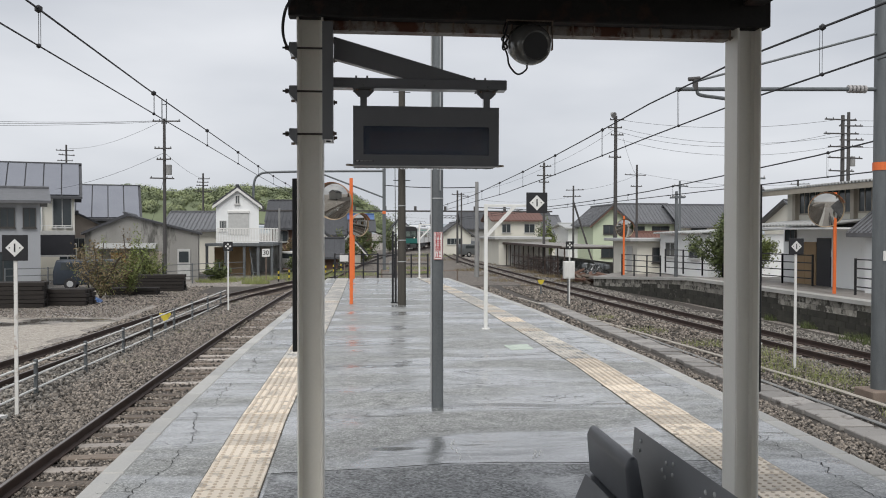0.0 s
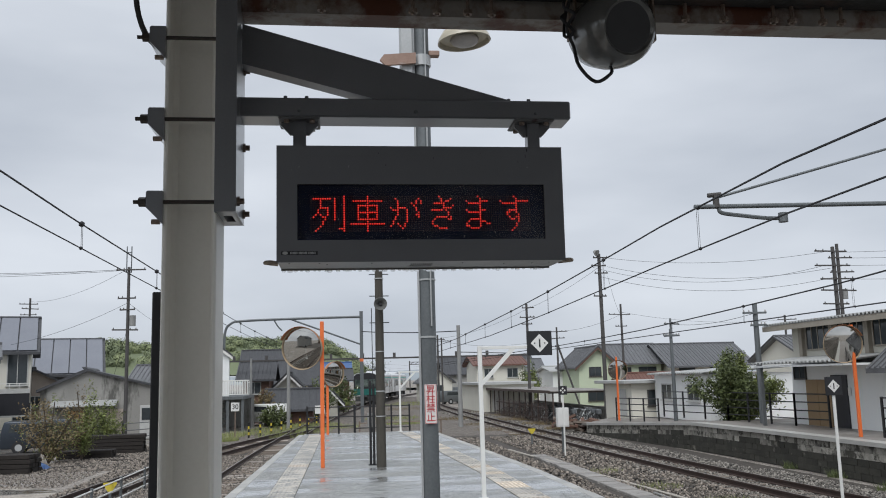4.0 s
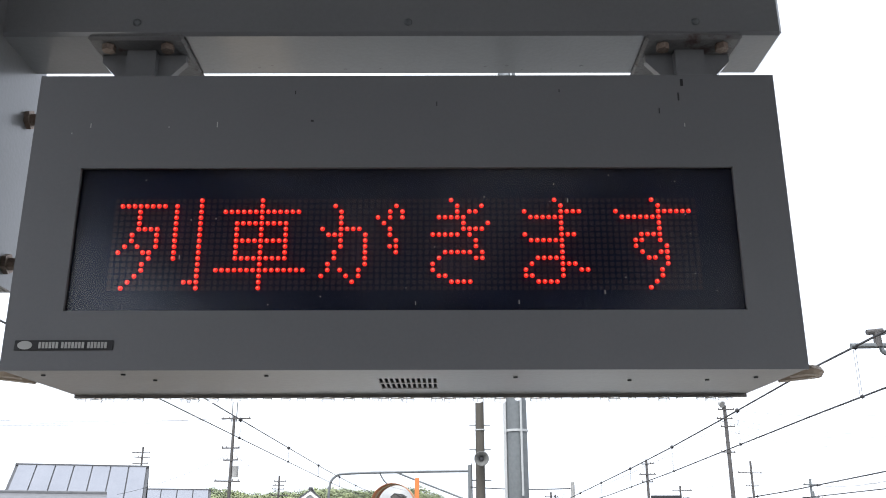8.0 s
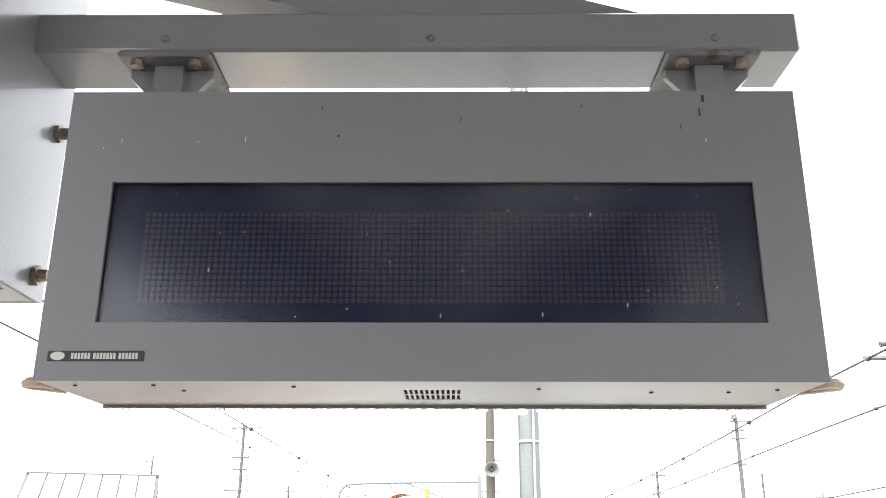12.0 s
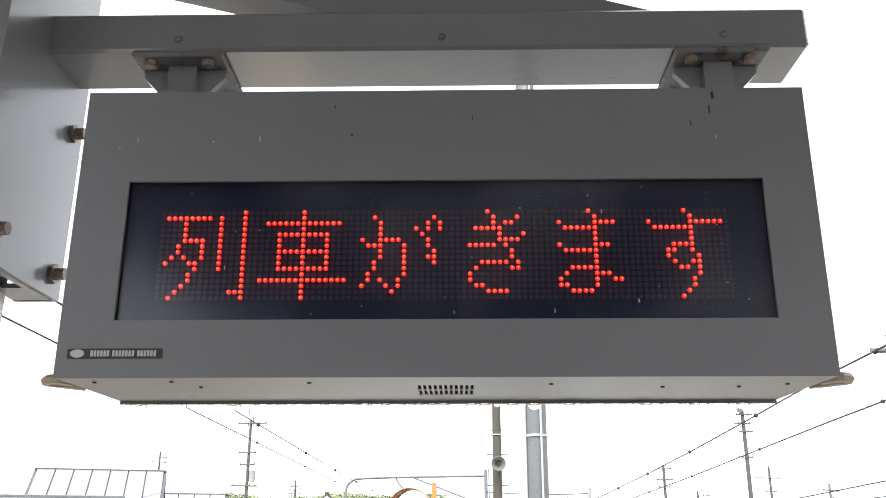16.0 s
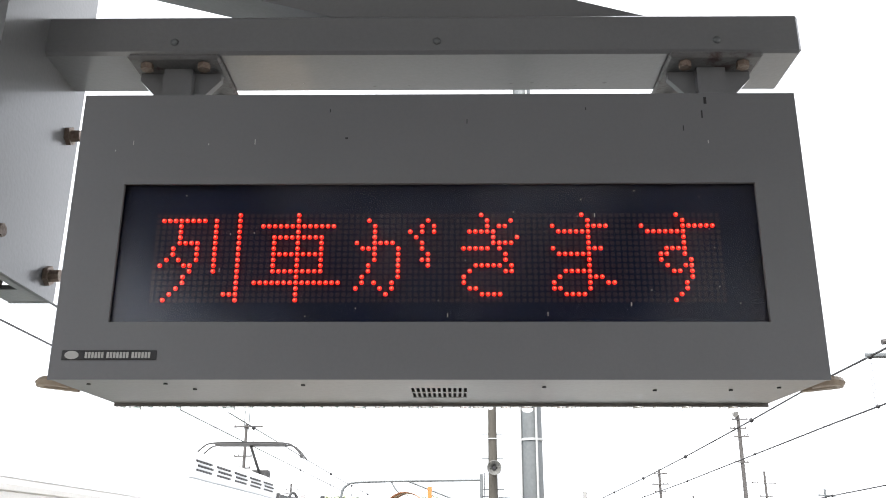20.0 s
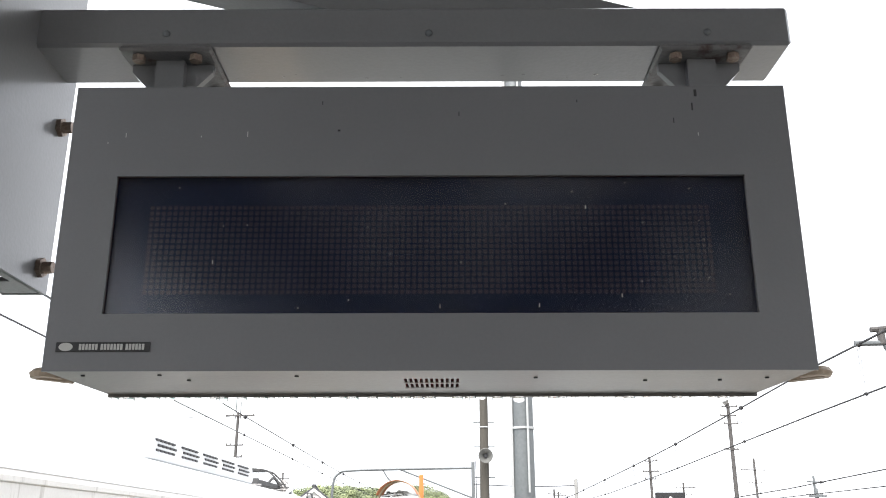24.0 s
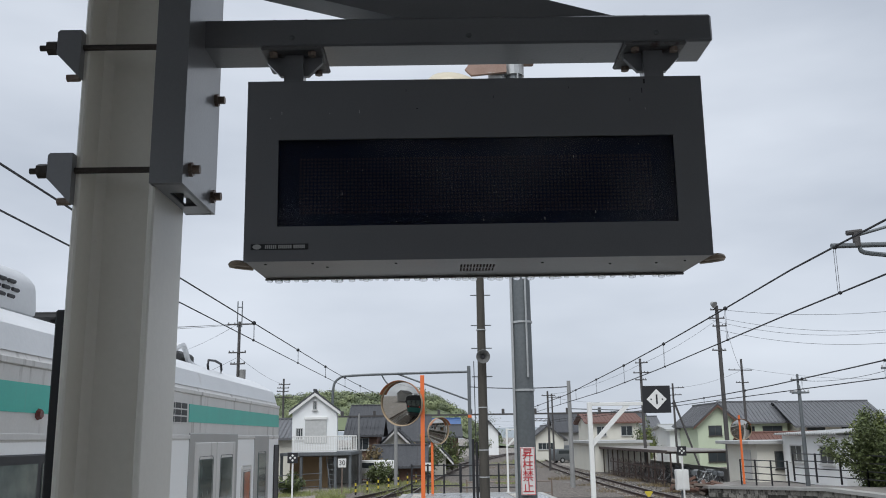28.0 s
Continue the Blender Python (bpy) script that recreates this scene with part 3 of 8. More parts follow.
for x, y, dx, dy, n in ((-1.42, 5.2, 0.02, 0.14, 14), (-1.3, 7.2, -0.01, 0.15, 8), (-1.35, 8.6, 0.02, 0.15, 10), (-1.25, 10.8, 0, 0.16, 9), (-1.3, 13.5, 0, 0.17, 12),
                       (3.35, 5.0, -0.01, 0.13, 12), (3.3, 6.8, 0.02, 0.13, 10), (3.45, 8.8, 0, 0.15, 10), (3.4, 11.2, 0, 0.15, 10), (3.45, 13.5, 0.01, 0.17, 12),
                       (1.9, 8.6, 0.1, 0.05, 6), (0.1, 9.3, 0.08, 0.1, 7), (1.6, 10.2, -0.09, 0.08, 6), (0.2, 12.0, 0.12, 0.02, 5), (-0.1, 7.9, 0.1, 0.03, 6), (0.9, 5.6, 0.11, 0.02, 7)):
    crack(bm, x, y, dx, dy, n, 0.0032)
for k in range(60):
    crack(bm, rc.uniform(-0.4, 2.5), rc.uniform(7, 19), rc.uniform(-0.08, 0.08), rc.uniform(-0.03, 0.03), rc.randint(1, 2), 0.003)
tagged(part("asphalt_cracks", bm, CRACK), "fine dark cracks and pits in the asphalt", "crack", kind="stuff")
bm = B()
seam = [(-0.58, 6.2), (-0.2, 6.245), (0.2, 6.275), (0.71, 6.355), (1.2, 6.335), (1.68, 6.275), (2.6, 6.245)]
for (a, b), (c, d) in zip(seam, seam[1:]):
    for k in range(5):
        p, q = (a + (c - a) * k / 5, b + (d - b) * k / 5), (a + (c - a) * (k + 1) / 5, b + (d - b) * (k + 1) / 5)
        w = rc.uniform(0.011, 0.026)
        bm.faces.new([bm.verts.new((*e, 0)) for e in (p, q, (q[0], q[1] + w), (p[0], p[1] + w))])
for v in bm.verts:
    v.co.z = 0.0085
tagged(part("asphalt_seam", bm, CRACK), "dark open seam between two asphalt layers", "crack", kind="structure")
LINE = mat("worn_green_mark", (0.55, 0.62, 0.52), 0.5, 0.0, (0.35, 0.4, 0.35), 6, 80, stain=(0.25, 0.27, 0.25), stain_at=0.6, stain_scale=7)
bm = B()
prism(bm, [(2.26, 12.48), (2.6, 12.55), (2.62, 13.08), (2.24, 13.0)], "z", -0.01, 0.005)
tagged(part("floor_mark", bm, LINE), "pale green worn boarding mark on the platform", "floor marking", kind="structure")
bm = B()
for x0, y0, x1, y1 in ((1.36, 6.5, 1.42, 6.72), (1.4, 6.55, 1.45, 6.7), (0.79, 6.5, 0.81, 6.66), (0.8, 6.66, 0.76, 6.9), (0.76, 6.9, 0.82, 7.12), (1.34, 6.48, 1.38, 6.52)):
    for k in range(5):
        u, v = x0 + (x1 - x0) * k / 5 + rc.uniform(-0.01, 0.01), y0 + (y1 - y0) * k / 5
        ln, wd = (y1 - y0) / 5 * rc.uniform(0.7, 1.3), rc.uniform(0.003, 0.011)
        prism(bm, [(u, v), (u + wd, v + ln * 0.2), (u + wd * 0.8, v + ln), (u + wd * 0.1, v + ln * 0.7)], "z", 0.001, 0.0045)
tagged(part("paint_scrape", bm, WHITE), "pale scraped spots in the damp hollow", "stain", kind="stuff")


# tracks
def curve_l(y):
    return -3.25 + 0.0007 * max(0.0, y - 6) ** 2


def curve_l2(y):
    return lerp([(-30, -7.2), (10, -7.2), (17, -7.05), (23, -6.55), (29, -6.15), (38, -5.3), (47, -3.6), (56, -1.5), (75, curve_l(75))], y)


def curve_r(y):
    return lerp([(-30, 11.8), (17, 11.25), (26, 10.85), (35, 10.55), (50, 10.35), (70, 10.4), (90, 10.9), (120, 12.6), (200, 20)], y)


HEAD = [(-0.032, 0), (0.032, 0), (0.034, -0.03), (0.01, -0.045), (0.01, -0.115), (0.062, -0.135), (0.062, -0.15), (-0.062, -0.15), (-0.062, -0.135), (-0.01, -0.115), (-0.01, -0.045), (-0.034, -0.03)]


def track(name, label, centre, y0, y1, sleeper_y1, pale):
    t = thing(name, label, "railway track", kind="structure")
    ys = [y0 + (y1 - y0) * k / 48 for k in range(49)]
    for s in (-0.5335 - 0.032, 0.5335 + 0.032):
        bm = B()
        sweep(bm, [(centre(y) + s, y, RAIL_Z) for y in ys], HEAD)
        r = part("rail", bm, RAIL, t)
        bm = B()
        sweep(bm, [(centre(y) + s, y, RAIL_Z + 0.002) for y in ys], [(-0.02, 0), (0.02, 0), (0.02, -0.004), (-0.02, -0.004)])
        part("rail_head", bm, RAIL_TOP, r)
    bm = B()
    box(bm, -1.05, 1.05, -0.1, 0.1, -0.14, 0, 0.012)
    first = part("sleeper", bm, SLEEPER, t)
    bm = B()
    box(bm, -1.05, 1.05, -0.1, 0.1, -0.14, 0, 0.012)
    pale_one = part("sleeper", bm, SLEEPER_PC, t)
    y, k = y0 + 0.5, 0
    rs = random.Random(name)
    while y < sleeper_y1:
        m = pose(centre(y) + rs.uniform(-0.03, 0.03), y, RAIL_Z - 0.152, rs.uniform(-1, 1), 0, rs.uniform(-1.5, 1.5))
        src = pale_one if rs.random() < pale else first
        if k == 0:
            first.matrix_basis = m
        elif k == 1:
            pale_one.matrix_basis = m
        else:
            shared("sleeper", src.data, t, m)
        y += 0.62
        k += 1
    return t


track("track_platform", "rusty brown rails on weathered sleepers beside the platform", curve_l, -70, 230, 46, 0.35)
track("track_siding", "rusty siding rails merging into the platform track", curve_l2, -70, 75, 50, 0.1)
track("track_far", "rusty brown rails beside the low far platform", curve_r, -70, 190, 60, 0.1)

# concrete walkway slabs on the bed of a lifted track
walkway = thing("walkway", "path of weathered brown concrete slabs laid on ballast", "walkway", kind="structure")
bm = B()
box(bm, -0.27, 0.27, -0.265, 0.265, -0.06, 0.03, 0.014)
slab0 = part("slab", bm, SLAB, walkway)
rs = random.Random(3)
for k in range(44):
    y = 9.6 + 0.585 * k
    m = pose(7.4 + 0.012 * (y - 10) + rs.uniform(-0.025, 0.025), y, GROUND + 0.05 + rs.uniform(-0.012, 0.012), rs.uniform(-1.5, 1.5), rs.uniform(-2, 2), -1.3 + rs.uniform(-1.5, 1.5))
    if k == 0:
        slab0.matrix_basis = m
    else:
        shared("slab", slab0.data, walkway, m)
bm = B()
hose(bm, [(8.75, 9, GROUND + 0.05), (8.78, 14.5, GROUND + 0.06), (8.7, 17, GROUND + 0.05), (8.2, 24, GROUND + 0.05), (7.7, 31, GROUND + 0.05), (7.2, 38, GROUND + 0.05)], 0.035)
tagged(part("ground_cable", bm, mat("pale_conduit", (0.5, 0.46, 0.4), 0.7)), "pale plastic conduit lying along the ballast", "cable")
bm = B()
hose(bm, [(7.95, 9, GROUND + 0.03), (7.93, 14, GROUND + 0.04), (7.98, 19, GROUND + 0.03), (8.05, 24, GROUND + 0.03)], 0.03)
tagged(part("ground_pipe", bm, CONC_POLE), "grey pipe along the walkway slabs", "pipe")

# ---- canopy end: columns, beam, roof ----
def h_column(name, x, label):
    t = thing(name, label, "column", (x, 4.795, 0), kind="structure")
    w, d, th = 0.064, 0.085, 0.011
    for s in (-1, 1):
        bm = B()
        box(bm, s * w - th / 2, s * w + th / 2, -d, d, 0, 3.1, 0.003)
        part("flange", bm, CREAM, t)
    bm = B()
    box(bm, -w + th / 2, w - th / 2, -0.005, 0.005, 0, 3.1)
    for s in (-1, 1):
        for f in (-1, 1):
            prism(bm, [(s * (w - th / 2), f * 0.005), (s * (w - th / 2 - 0.014), f * 0.005), (s * (w - th / 2), f * 0.019)], "z", 0, 3.1)
    part("web", bm, CREAM, t)
    bm = B()
    box(bm, -0.12, 0.12, -0.14, 0.14, 0.0, 0.014, 0.003)
    part("base_plate", bm, CREAM, t)
    return t


h_column("column_1", -0.2285, "cream painted steel H column holding the display bracket")
h_column("column_2", 2.1925, "cream painted steel H column at the end of the canopy")
for x, name in ((-0.2285, "column_3"), (2.1925, "column_4")):
    c = h_column(name, x, "cream painted steel H column under the canopy")
    c.matrix_basis = pose(x, -2.4, 0)

beam = thing("canopy_beam", "near-black beam with rust-streaked steel channel under the canopy", "beam", (0.98, 4.8, 2.79), kind="structure")
bm = B()
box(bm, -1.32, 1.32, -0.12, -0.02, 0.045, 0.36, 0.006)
part("timber", bm, BEAM_DARK, beam, "near-black wooden beam")
bm = B()
prism(bm, [(0.0, 0.0), (0.09, 0.0), (0.09, 0.014), (0.012, 0.014), (0.012, 0.15), (0.0, 0.15)], "x", -1.14, 1.14)
part("channel", bm, BEAM_PALE, beam, "cream steel angle streaked with rust")
bolt_xs = [-1.0, -0.86, -0.6, -0.53, -0.44, -0.37, -0.12, 0.08, 0.22, 0.34, 0.5, 0.56, 0.66, 0.72, 0.9, 1.12]
for k, bx in enumerate(bolt_xs):
    bm = B()
    rod(bm, (bx, -0.04, -0.014), (bx, -0.04, 0.05), 0.006, seg=6)
    rod(bm, (bx, -0.04, -0.008), (bx, -0.04, 0.004), 0.014, seg=6)
    part("bolt", bm, BOLT, beam)
canopy = thing("canopy_roof", "dark tin platform canopy on timber purlins", "roof", (0.98, -3.5, 3.14), kind="structure")
bm = B()
wave = [(-2.4 + k * (2.4 / 36), 0.1 + 0.03 * (k % 2)) for k in range(73)]
prism(bm, wave + [(x, z - 0.01) for x, z in wave[::-1]], "y", -7.5, 8.42)
part("tin_sheet", bm, ROOF_TIN, canopy)
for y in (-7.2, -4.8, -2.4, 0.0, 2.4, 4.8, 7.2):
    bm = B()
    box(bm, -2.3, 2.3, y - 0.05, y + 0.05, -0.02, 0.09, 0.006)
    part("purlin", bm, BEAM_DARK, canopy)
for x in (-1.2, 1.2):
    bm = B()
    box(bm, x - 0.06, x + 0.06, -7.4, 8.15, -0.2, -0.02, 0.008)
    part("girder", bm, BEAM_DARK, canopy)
bm = B()
hose(bm, [(-1.25, 8.05, -0.2), (-1.32, 8.1, -0.28), (-1.345, 8.15, -0.38), (-1.33, 8.2, -0.46), (-1.28, 8.22, -0.51)], 0.008)
part("conduit", bm, RUBBER, canopy, "dark looped cable conduit")

# ---- the display's bracket ----
ROD_DARK = mat("oiled_dark_rod", (0.06, 0.048, 0.04), 0.5, 0.3, (0.03, 0.024, 0.02), 40, 300, 0.2)
bracket = thing("sign_bracket", "dark grey steel bracket clamped to the column", "bracket", (-0.135, 4.8, 2.19))
bm = B()
prism(bm, [(-0.028, -0.11), (0.028, -0.11), (0.028, 0.11), (-0.028, 0.11), (-0.028, 0.104), (0.022, 0.104), (0.022, -0.104), (-0.022, -0.104), (-0.022, -0.088), (-0.028, -0.088)], "z", 0.0, 0.62)
post = part("upright", bm, ARM_GREY, bracket, "upright steel channel")
bm = B()
prism(bm, [(-0.027, -0.1), (0.024, -0.1), (0.024, 0.1), (-0.027, 0.1), (-0.027, 0.0), (-0.012, 0.0), (-0.012, 0.045), (0.012, 0.045), (0.012, -0.045), (-0.012, -0.045), (-0.012, -0.001), (-0.027, -0.001)], "z", 0.0, 0.006)
part("foot_plate", bm, ARM_GREY, post)
bm = B()
box(bm, -0.027, 0.024, -0.095, 0.095, 0.03, 0.034)
part("rib_plate", bm, ARM_GREY, post)
for z, y in ((0.035, -0.07), (0.028, 0.08), (0.222, 0.08), (0.45, 0.075), (0.56, 0.06)):
    bm = B()
    rod(bm, (0.024, y, z), (0.034, y, z), 0.013, seg=6)
    rod(bm, (0.03, y, z), (0.046, y, z), 0.008, seg=8)
    part("bolt", bm, BOLT, post, "rusty hexagon bolt")
bm = B()
box(bm, 0.02, 0.975, -0.012, 0.086, 0.29, 0.345, 0.004)
arm = part("arm", bm, ARM_GREY, bracket, "horizontal box-section arm")
for dx in (0.15, 0.21, 0.8, 0.86):
    bm = B()
    rod(bm, (dx, 0.03, 0.34), (dx, 0.03, 0.362), 0.006, seg=6)
    rod(bm, (dx, 0.03, 0.343), (dx, 0.03, 0.35), 0.011, seg=6)
    part("stud", bm, ARM_GREY, arm)
for dx in (0.19, 0.52, 0.87):
    bm = B()
    sphere(bm, (dx, -0.012, 0.307), 0.0052, 2, (1, 0.7, 1))
    part("screw", bm, GALV, arm, "small domed screw")
bm = B()
prism(bm, [(0.03, 0.448), (0.03, 0.566), (0.807, 0.348), (0.41, 0.348)], "y", 0.005, 0.065)
part("brace", bm, ARM_GREY, bracket, "tapering diagonal brace")
for z in (0.008, 0.233, 0.46):
    bm = B()
    prism(bm, [(-0.160, z + 0.048), (-0.198, z + 0.048), (-0.202, z + 0.044), (-0.202, z + 0.004), (-0.160, z - 0.04)], "y", -0.108, 0.05)
    clamp = part("clamp", bm, ARM_GREY, bracket, "grey clamp block")
    bm = B()
    rod(bm, (-0.236, -0.095, z + 0.02), (-0.02, -0.095, z + 0.02), 0.0055, seg=8)
    rod(bm, (-0.222, -0.095, z + 0.02), (-0.204, -0.095, z + 0.02), 0.013, seg=6)
    part("clamp_rod", bm, ROD_DARK, clamp, "dark threaded rod")
    bm = B()
    rod(bm, (-0.192, -0.08, z - 0.03), (-0.17, -0.08, z - 0.03), 0.007, seg=6)
    part("nut", bm, BOLT, clamp)

# ---- the train display ----
SX0, SX1, SZ0, SZ1, SY0, SY1 = -0.002, 0.78, 2.054, 2.37, 4.699, 4.888
DX0, DX1, DZ0, DZ1 = 0.0525, 0.7265, 2.113, 2.2645
sign = thing("train_display", "dark grey hanging LED train display with red dot-matrix text", "display sign", ((SX0 + SX1) / 2, SY0, SZ0))
sign.matrix_basis = sign.matrix_basis @ pose(0, 0, 0, 1.2, 0, 0)


def S(x, y, z):
    return (x - (SX0 + SX1) / 2, y - SY0, z - SZ0)


def sbox(bm, x0, x1, y0, y1, z0, z1, bevel=0.0):
    a, b = S(x0, y0, z0), S(x1, y1, z1)
    return box(bm, a[0], b[0], a[1], b[1], a[2], b[2], bevel)


bm = B()
for x0, x1, z0, z1 in ((SX0, DX0, SZ0, SZ1), (DX1, SX1, SZ0, SZ1), (DX0, DX1, DZ1, SZ1), (DX0, DX1, SZ0, DZ0)):
    sbox(bm, x0, x1, SY0, SY0 + 0.004, z0, z1)
bmesh.ops.remove_doubles(bm, verts=bm.verts, dist=0.0001)
part("front_panel", bm, SIGN_GREY, sign, "grey front panel with a cut-out")
bm = B()
sbox(bm, SX0 + 0.0005, SX0 + 0.004, SY0 + 0.004, SY1, SZ0 + 0.004, SZ1 - 0.004, 0.001)
sbox(bm, SX1 - 0.004, SX1 - 0.0005, SY0 + 0.004, SY1, SZ0 + 0.004, SZ1 - 0.004, 0.001)
sbox(bm, SX0, SX1, SY0 + 0.004, SY1, SZ1 - 0.004, SZ1)
sbox(bm, SX0, SX1, SY1 - 0.004, SY1, SZ0 + 0.004, SZ1 - 0.004)
part("shell", bm, SIGN_GREY, sign)
VX0, VX1, VY0, VY1 = 0.359, 0.421, 4.752, 4.828
bm = B()
sbox(bm, SX0 + 0.003, VX0, SY0 + 0.004, SY1 - 0.004, SZ0, SZ0 + 0.003)
sbox(bm, VX1, SX1 - 0.003, SY0 + 0.004, SY1 - 0.004, SZ0, SZ0 + 0.003)
sbox(bm, VX0, VX1, SY0 + 0.004, VY0, SZ0, SZ0 + 0.003)
sbox(bm, VX0, VX1, VY1, SY1 - 0.004, SZ0, SZ0 + 0.003)
bottom = part("bottom_plate", bm, ALU, sign, "bare metal underside")
bm = B()
for k in range(12):
    x = VX0 + k * (VX1 - VX0) / 11
    sbox(bm, x - 0.0012, x + 0.0012, VY0, VY1, SZ0 + 0.0005, SZ0 + 0.0025)
for y in (VY0, (VY0 + VY1) / 2, VY1):
    sbox(bm, VX0, VX1, y - 0.004, y + 0.004, SZ0 + 0.0003, SZ0 + 0.0027)
part("vent_grille", bm, ALU, bottom)
bm = B()
sbox(bm, SX0 + 0.002, SX1 - 0.002, SY1 - 0.012, SY1 - 0.007, SZ0 - 0.0035, SZ0)
part("drip_edge", bm, ALU, bottom)
for x in (0.03, 0.11, 0.13, 0.25, 0.5, 0.62, 0.7, 0.745):
    bm = B()
    rod(bm, S(x, SY0 + 0.02 + 0.05 * ((x * 37) % 1), SZ0 - 0.0014), S(x, SY0 + 0.02 + 0.05 * ((x * 37) % 1), SZ0 + 0.001), 0.0022, seg=8)
    part("screw", bm, BLACK, bottom)
DROP = bpy.data.materials.new("water_drop")
DROP.use_nodes = True
DROP.node_tree.nodes["Principled BSDF"].inputs["Roughness"].default_value = 0.03
DROP.node_tree.nodes["Principled BSDF"].inputs["Transmission Weight"].default_value = 1.0
DROP.node_tree.nodes["Principled BSDF"].inputs["IOR"].default_value = 1.33
rs = random.Random(11)
bm = B()
x = SX0 + 0.01
while x < SX1 - 0.01:
    r = rs.uniform(0.0028, 0.0058)
    sphere(bm, S(x, SY1 - 0.009, SZ0 - 0.003 - r * 0.5), r, 2, (1.35, 1, 0.8))
    x += rs.uniform(0.008, 0.024)
for k in range(40):
    sphere(bm, S(rs.uniform(0.0, 0.83), 4.878 + rs.uniform(-0.01, 0.004), 2.4785), rs.uniform(0.0018, 0.0038), 2, (1.3, 1, 0.7))
for k in range(70):
    sphere(bm, S(rs.uniform(0.0, 0.83), rs.uniform(4.8, 4.88), 2.479), rs.uniform(0.0008, 0.002), 1, (1, 1, 0.6))
ob = part("water_drops", bm, DROP, sign)
tagged(soft(ob), "clear rain drops hanging from the lower edges", kind="stuff")
bm = B()
sbox(bm, DX0 - 0.004, DX1 + 0.004, SY0 + 0.016, SY0 + 0.019, DZ0 - 0.004, DZ1 + 0.004)
board = part("display_board", bm, DISPLAY, sign, "black LED board")
PITCH = 0.0063
LX0, LZ0 = 0.0856, 2.2332


def led_at(c, r):
    return S(LX0 + (c + 0.5) * PITCH, 0, LZ0 - r * 0.00626)


def disc(bm, x, z, y, r, seg):
    vs = [bm.verts.new((x + r * math.cos(math.tau * k / seg), y, z + r * math.sin(math.tau * k / seg))) for k in range(seg)]
    bm.faces.new(vs)


bm = B()
for c in range(96):
    for r in range(16):
        x, _, z = led_at(c, r)
        disc(bm, x, z, 0.0152, 0.0027, 6)
ob = part("led_matrix", bm, LED_OFF, sign)
tagged(ob, "grid of small unlit round LEDs", kind="stuff")
# lit columns, row by row, of the six characters
LIT_ROWS = ("14 24 55 72 88", "1-8 10 14 24 36 46 56 60 73 89", "4 10 14 18-30 37 45 47 56 58-59 67 73-76 82 89-94",
            "4 10 14 24 37 43 45 47 53-57 68-73 83-89", "4 10 14 20-28 37 44 57 61 73 89", "4-7 10 14 20 24 28 34 37-40 45 57-60 73 89",
            "3 7 10 14 20 24 28 35-37 41 45 52-56 58 67 73-75 86-89", "3 7 10 14 20-28 37 41 46 59 68-73 85-86 89",
            "2 4 7 10 14 20 24 28 37 41 45-46 59 73 85 90", "1 5-6 10 14 20 24 28 36 41 46 54-58 60 73 86 89-90",
            "6 10 14 20-28 36 41 53 59-60 69-73 87-88 90", "5 14 24 35 41 52 68 73-75 90", "5 14 17-31 35 37 40 52 67 73 76-77 89",
            "4 14 24 34 38 40 53-54 67-68 73 89", "3 12-14 24 39 55-58 69-72 88", "2 14 24 87")
bm, core = B(), B()
for r, text in enumerate(LIT_ROWS):
    for span in text.split():
        a, _, b = span.partition("-")
        for c in range(int(a), int(b or a) + 1):
            x, _, z = led_at(c, r)
            bmesh.ops.create_cone(bm, cap_ends=True, segments=10, radius1=0.00245, radius2=0.0017, depth=0.0025, matrix=Matrix.Translation((x, 0, z)) @ pose(0, 0, 0, 90, 0, 0))
            bmesh.ops.create_cone(core, cap_ends=True, segments=8, radius1=0.0011, radius2=0.0008, depth=0.001, matrix=Matrix.Translation((x, -0.0014, z)) @ pose(0, 0, 0, 90, 0, 0))
lit_text = part("lit_text", bm, LED_ON, sign, "red lit LED characters reading that a train is coming")
tagged(lit_text, "red lit LED characters reading that a train is coming", kind="stuff")
tagged(part("led_cores", core, LED_CORE, lit_text), kind="stuff")
LIT_ON, LIT_OFF = 0.0125, 0.04
lit_text.matrix_basis = pose(0, LIT_OFF, 0)
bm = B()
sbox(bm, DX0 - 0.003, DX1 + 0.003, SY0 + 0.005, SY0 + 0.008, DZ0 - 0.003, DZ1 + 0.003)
ob = part("pane", bm, PANE, sign, "clear pane with a hazy reflection coloured in")
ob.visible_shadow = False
FRAME_PALE = mat("dried_dust", (0.55, 0.54, 0.52), 0.8)
EYE = mat("weathered_zinc", (0.42, 0.35, 0.27), 0.5, 0.3, (0.26, 0.2, 0.15), 40, 200, 0.1)
bm = B()
rs = random.Random(29)
for k in range(26):
    x, z = rs.uniform(DX0 + 0.01, DX1 - 0.01), rs.uniform(DZ0 + 0.005, DZ1 - 0.002)
    w, h = rs.uniform(0.0005, 0.0011), rs.choice((0.0008, 0.001, 0.0012, 0.004))
    sbox(bm, x, x + w, SY0 + 0.0042, SY0 + 0.005, z, z + h)
for k in range(5):
    x, z = rs.uniform(SX0 + 0.02, SX1 - 0.02), rs.uniform(DZ1 + 0.01, SZ1 - 0.01)
    sbox(bm, x, x + 0.0008, SY0 - 0.0007, SY0, z, z + rs.uniform(0.001, 0.006))
tagged(part("dust_specks", bm, FRAME_PALE, sign), "pale specks of dried dust", kind="stuff")
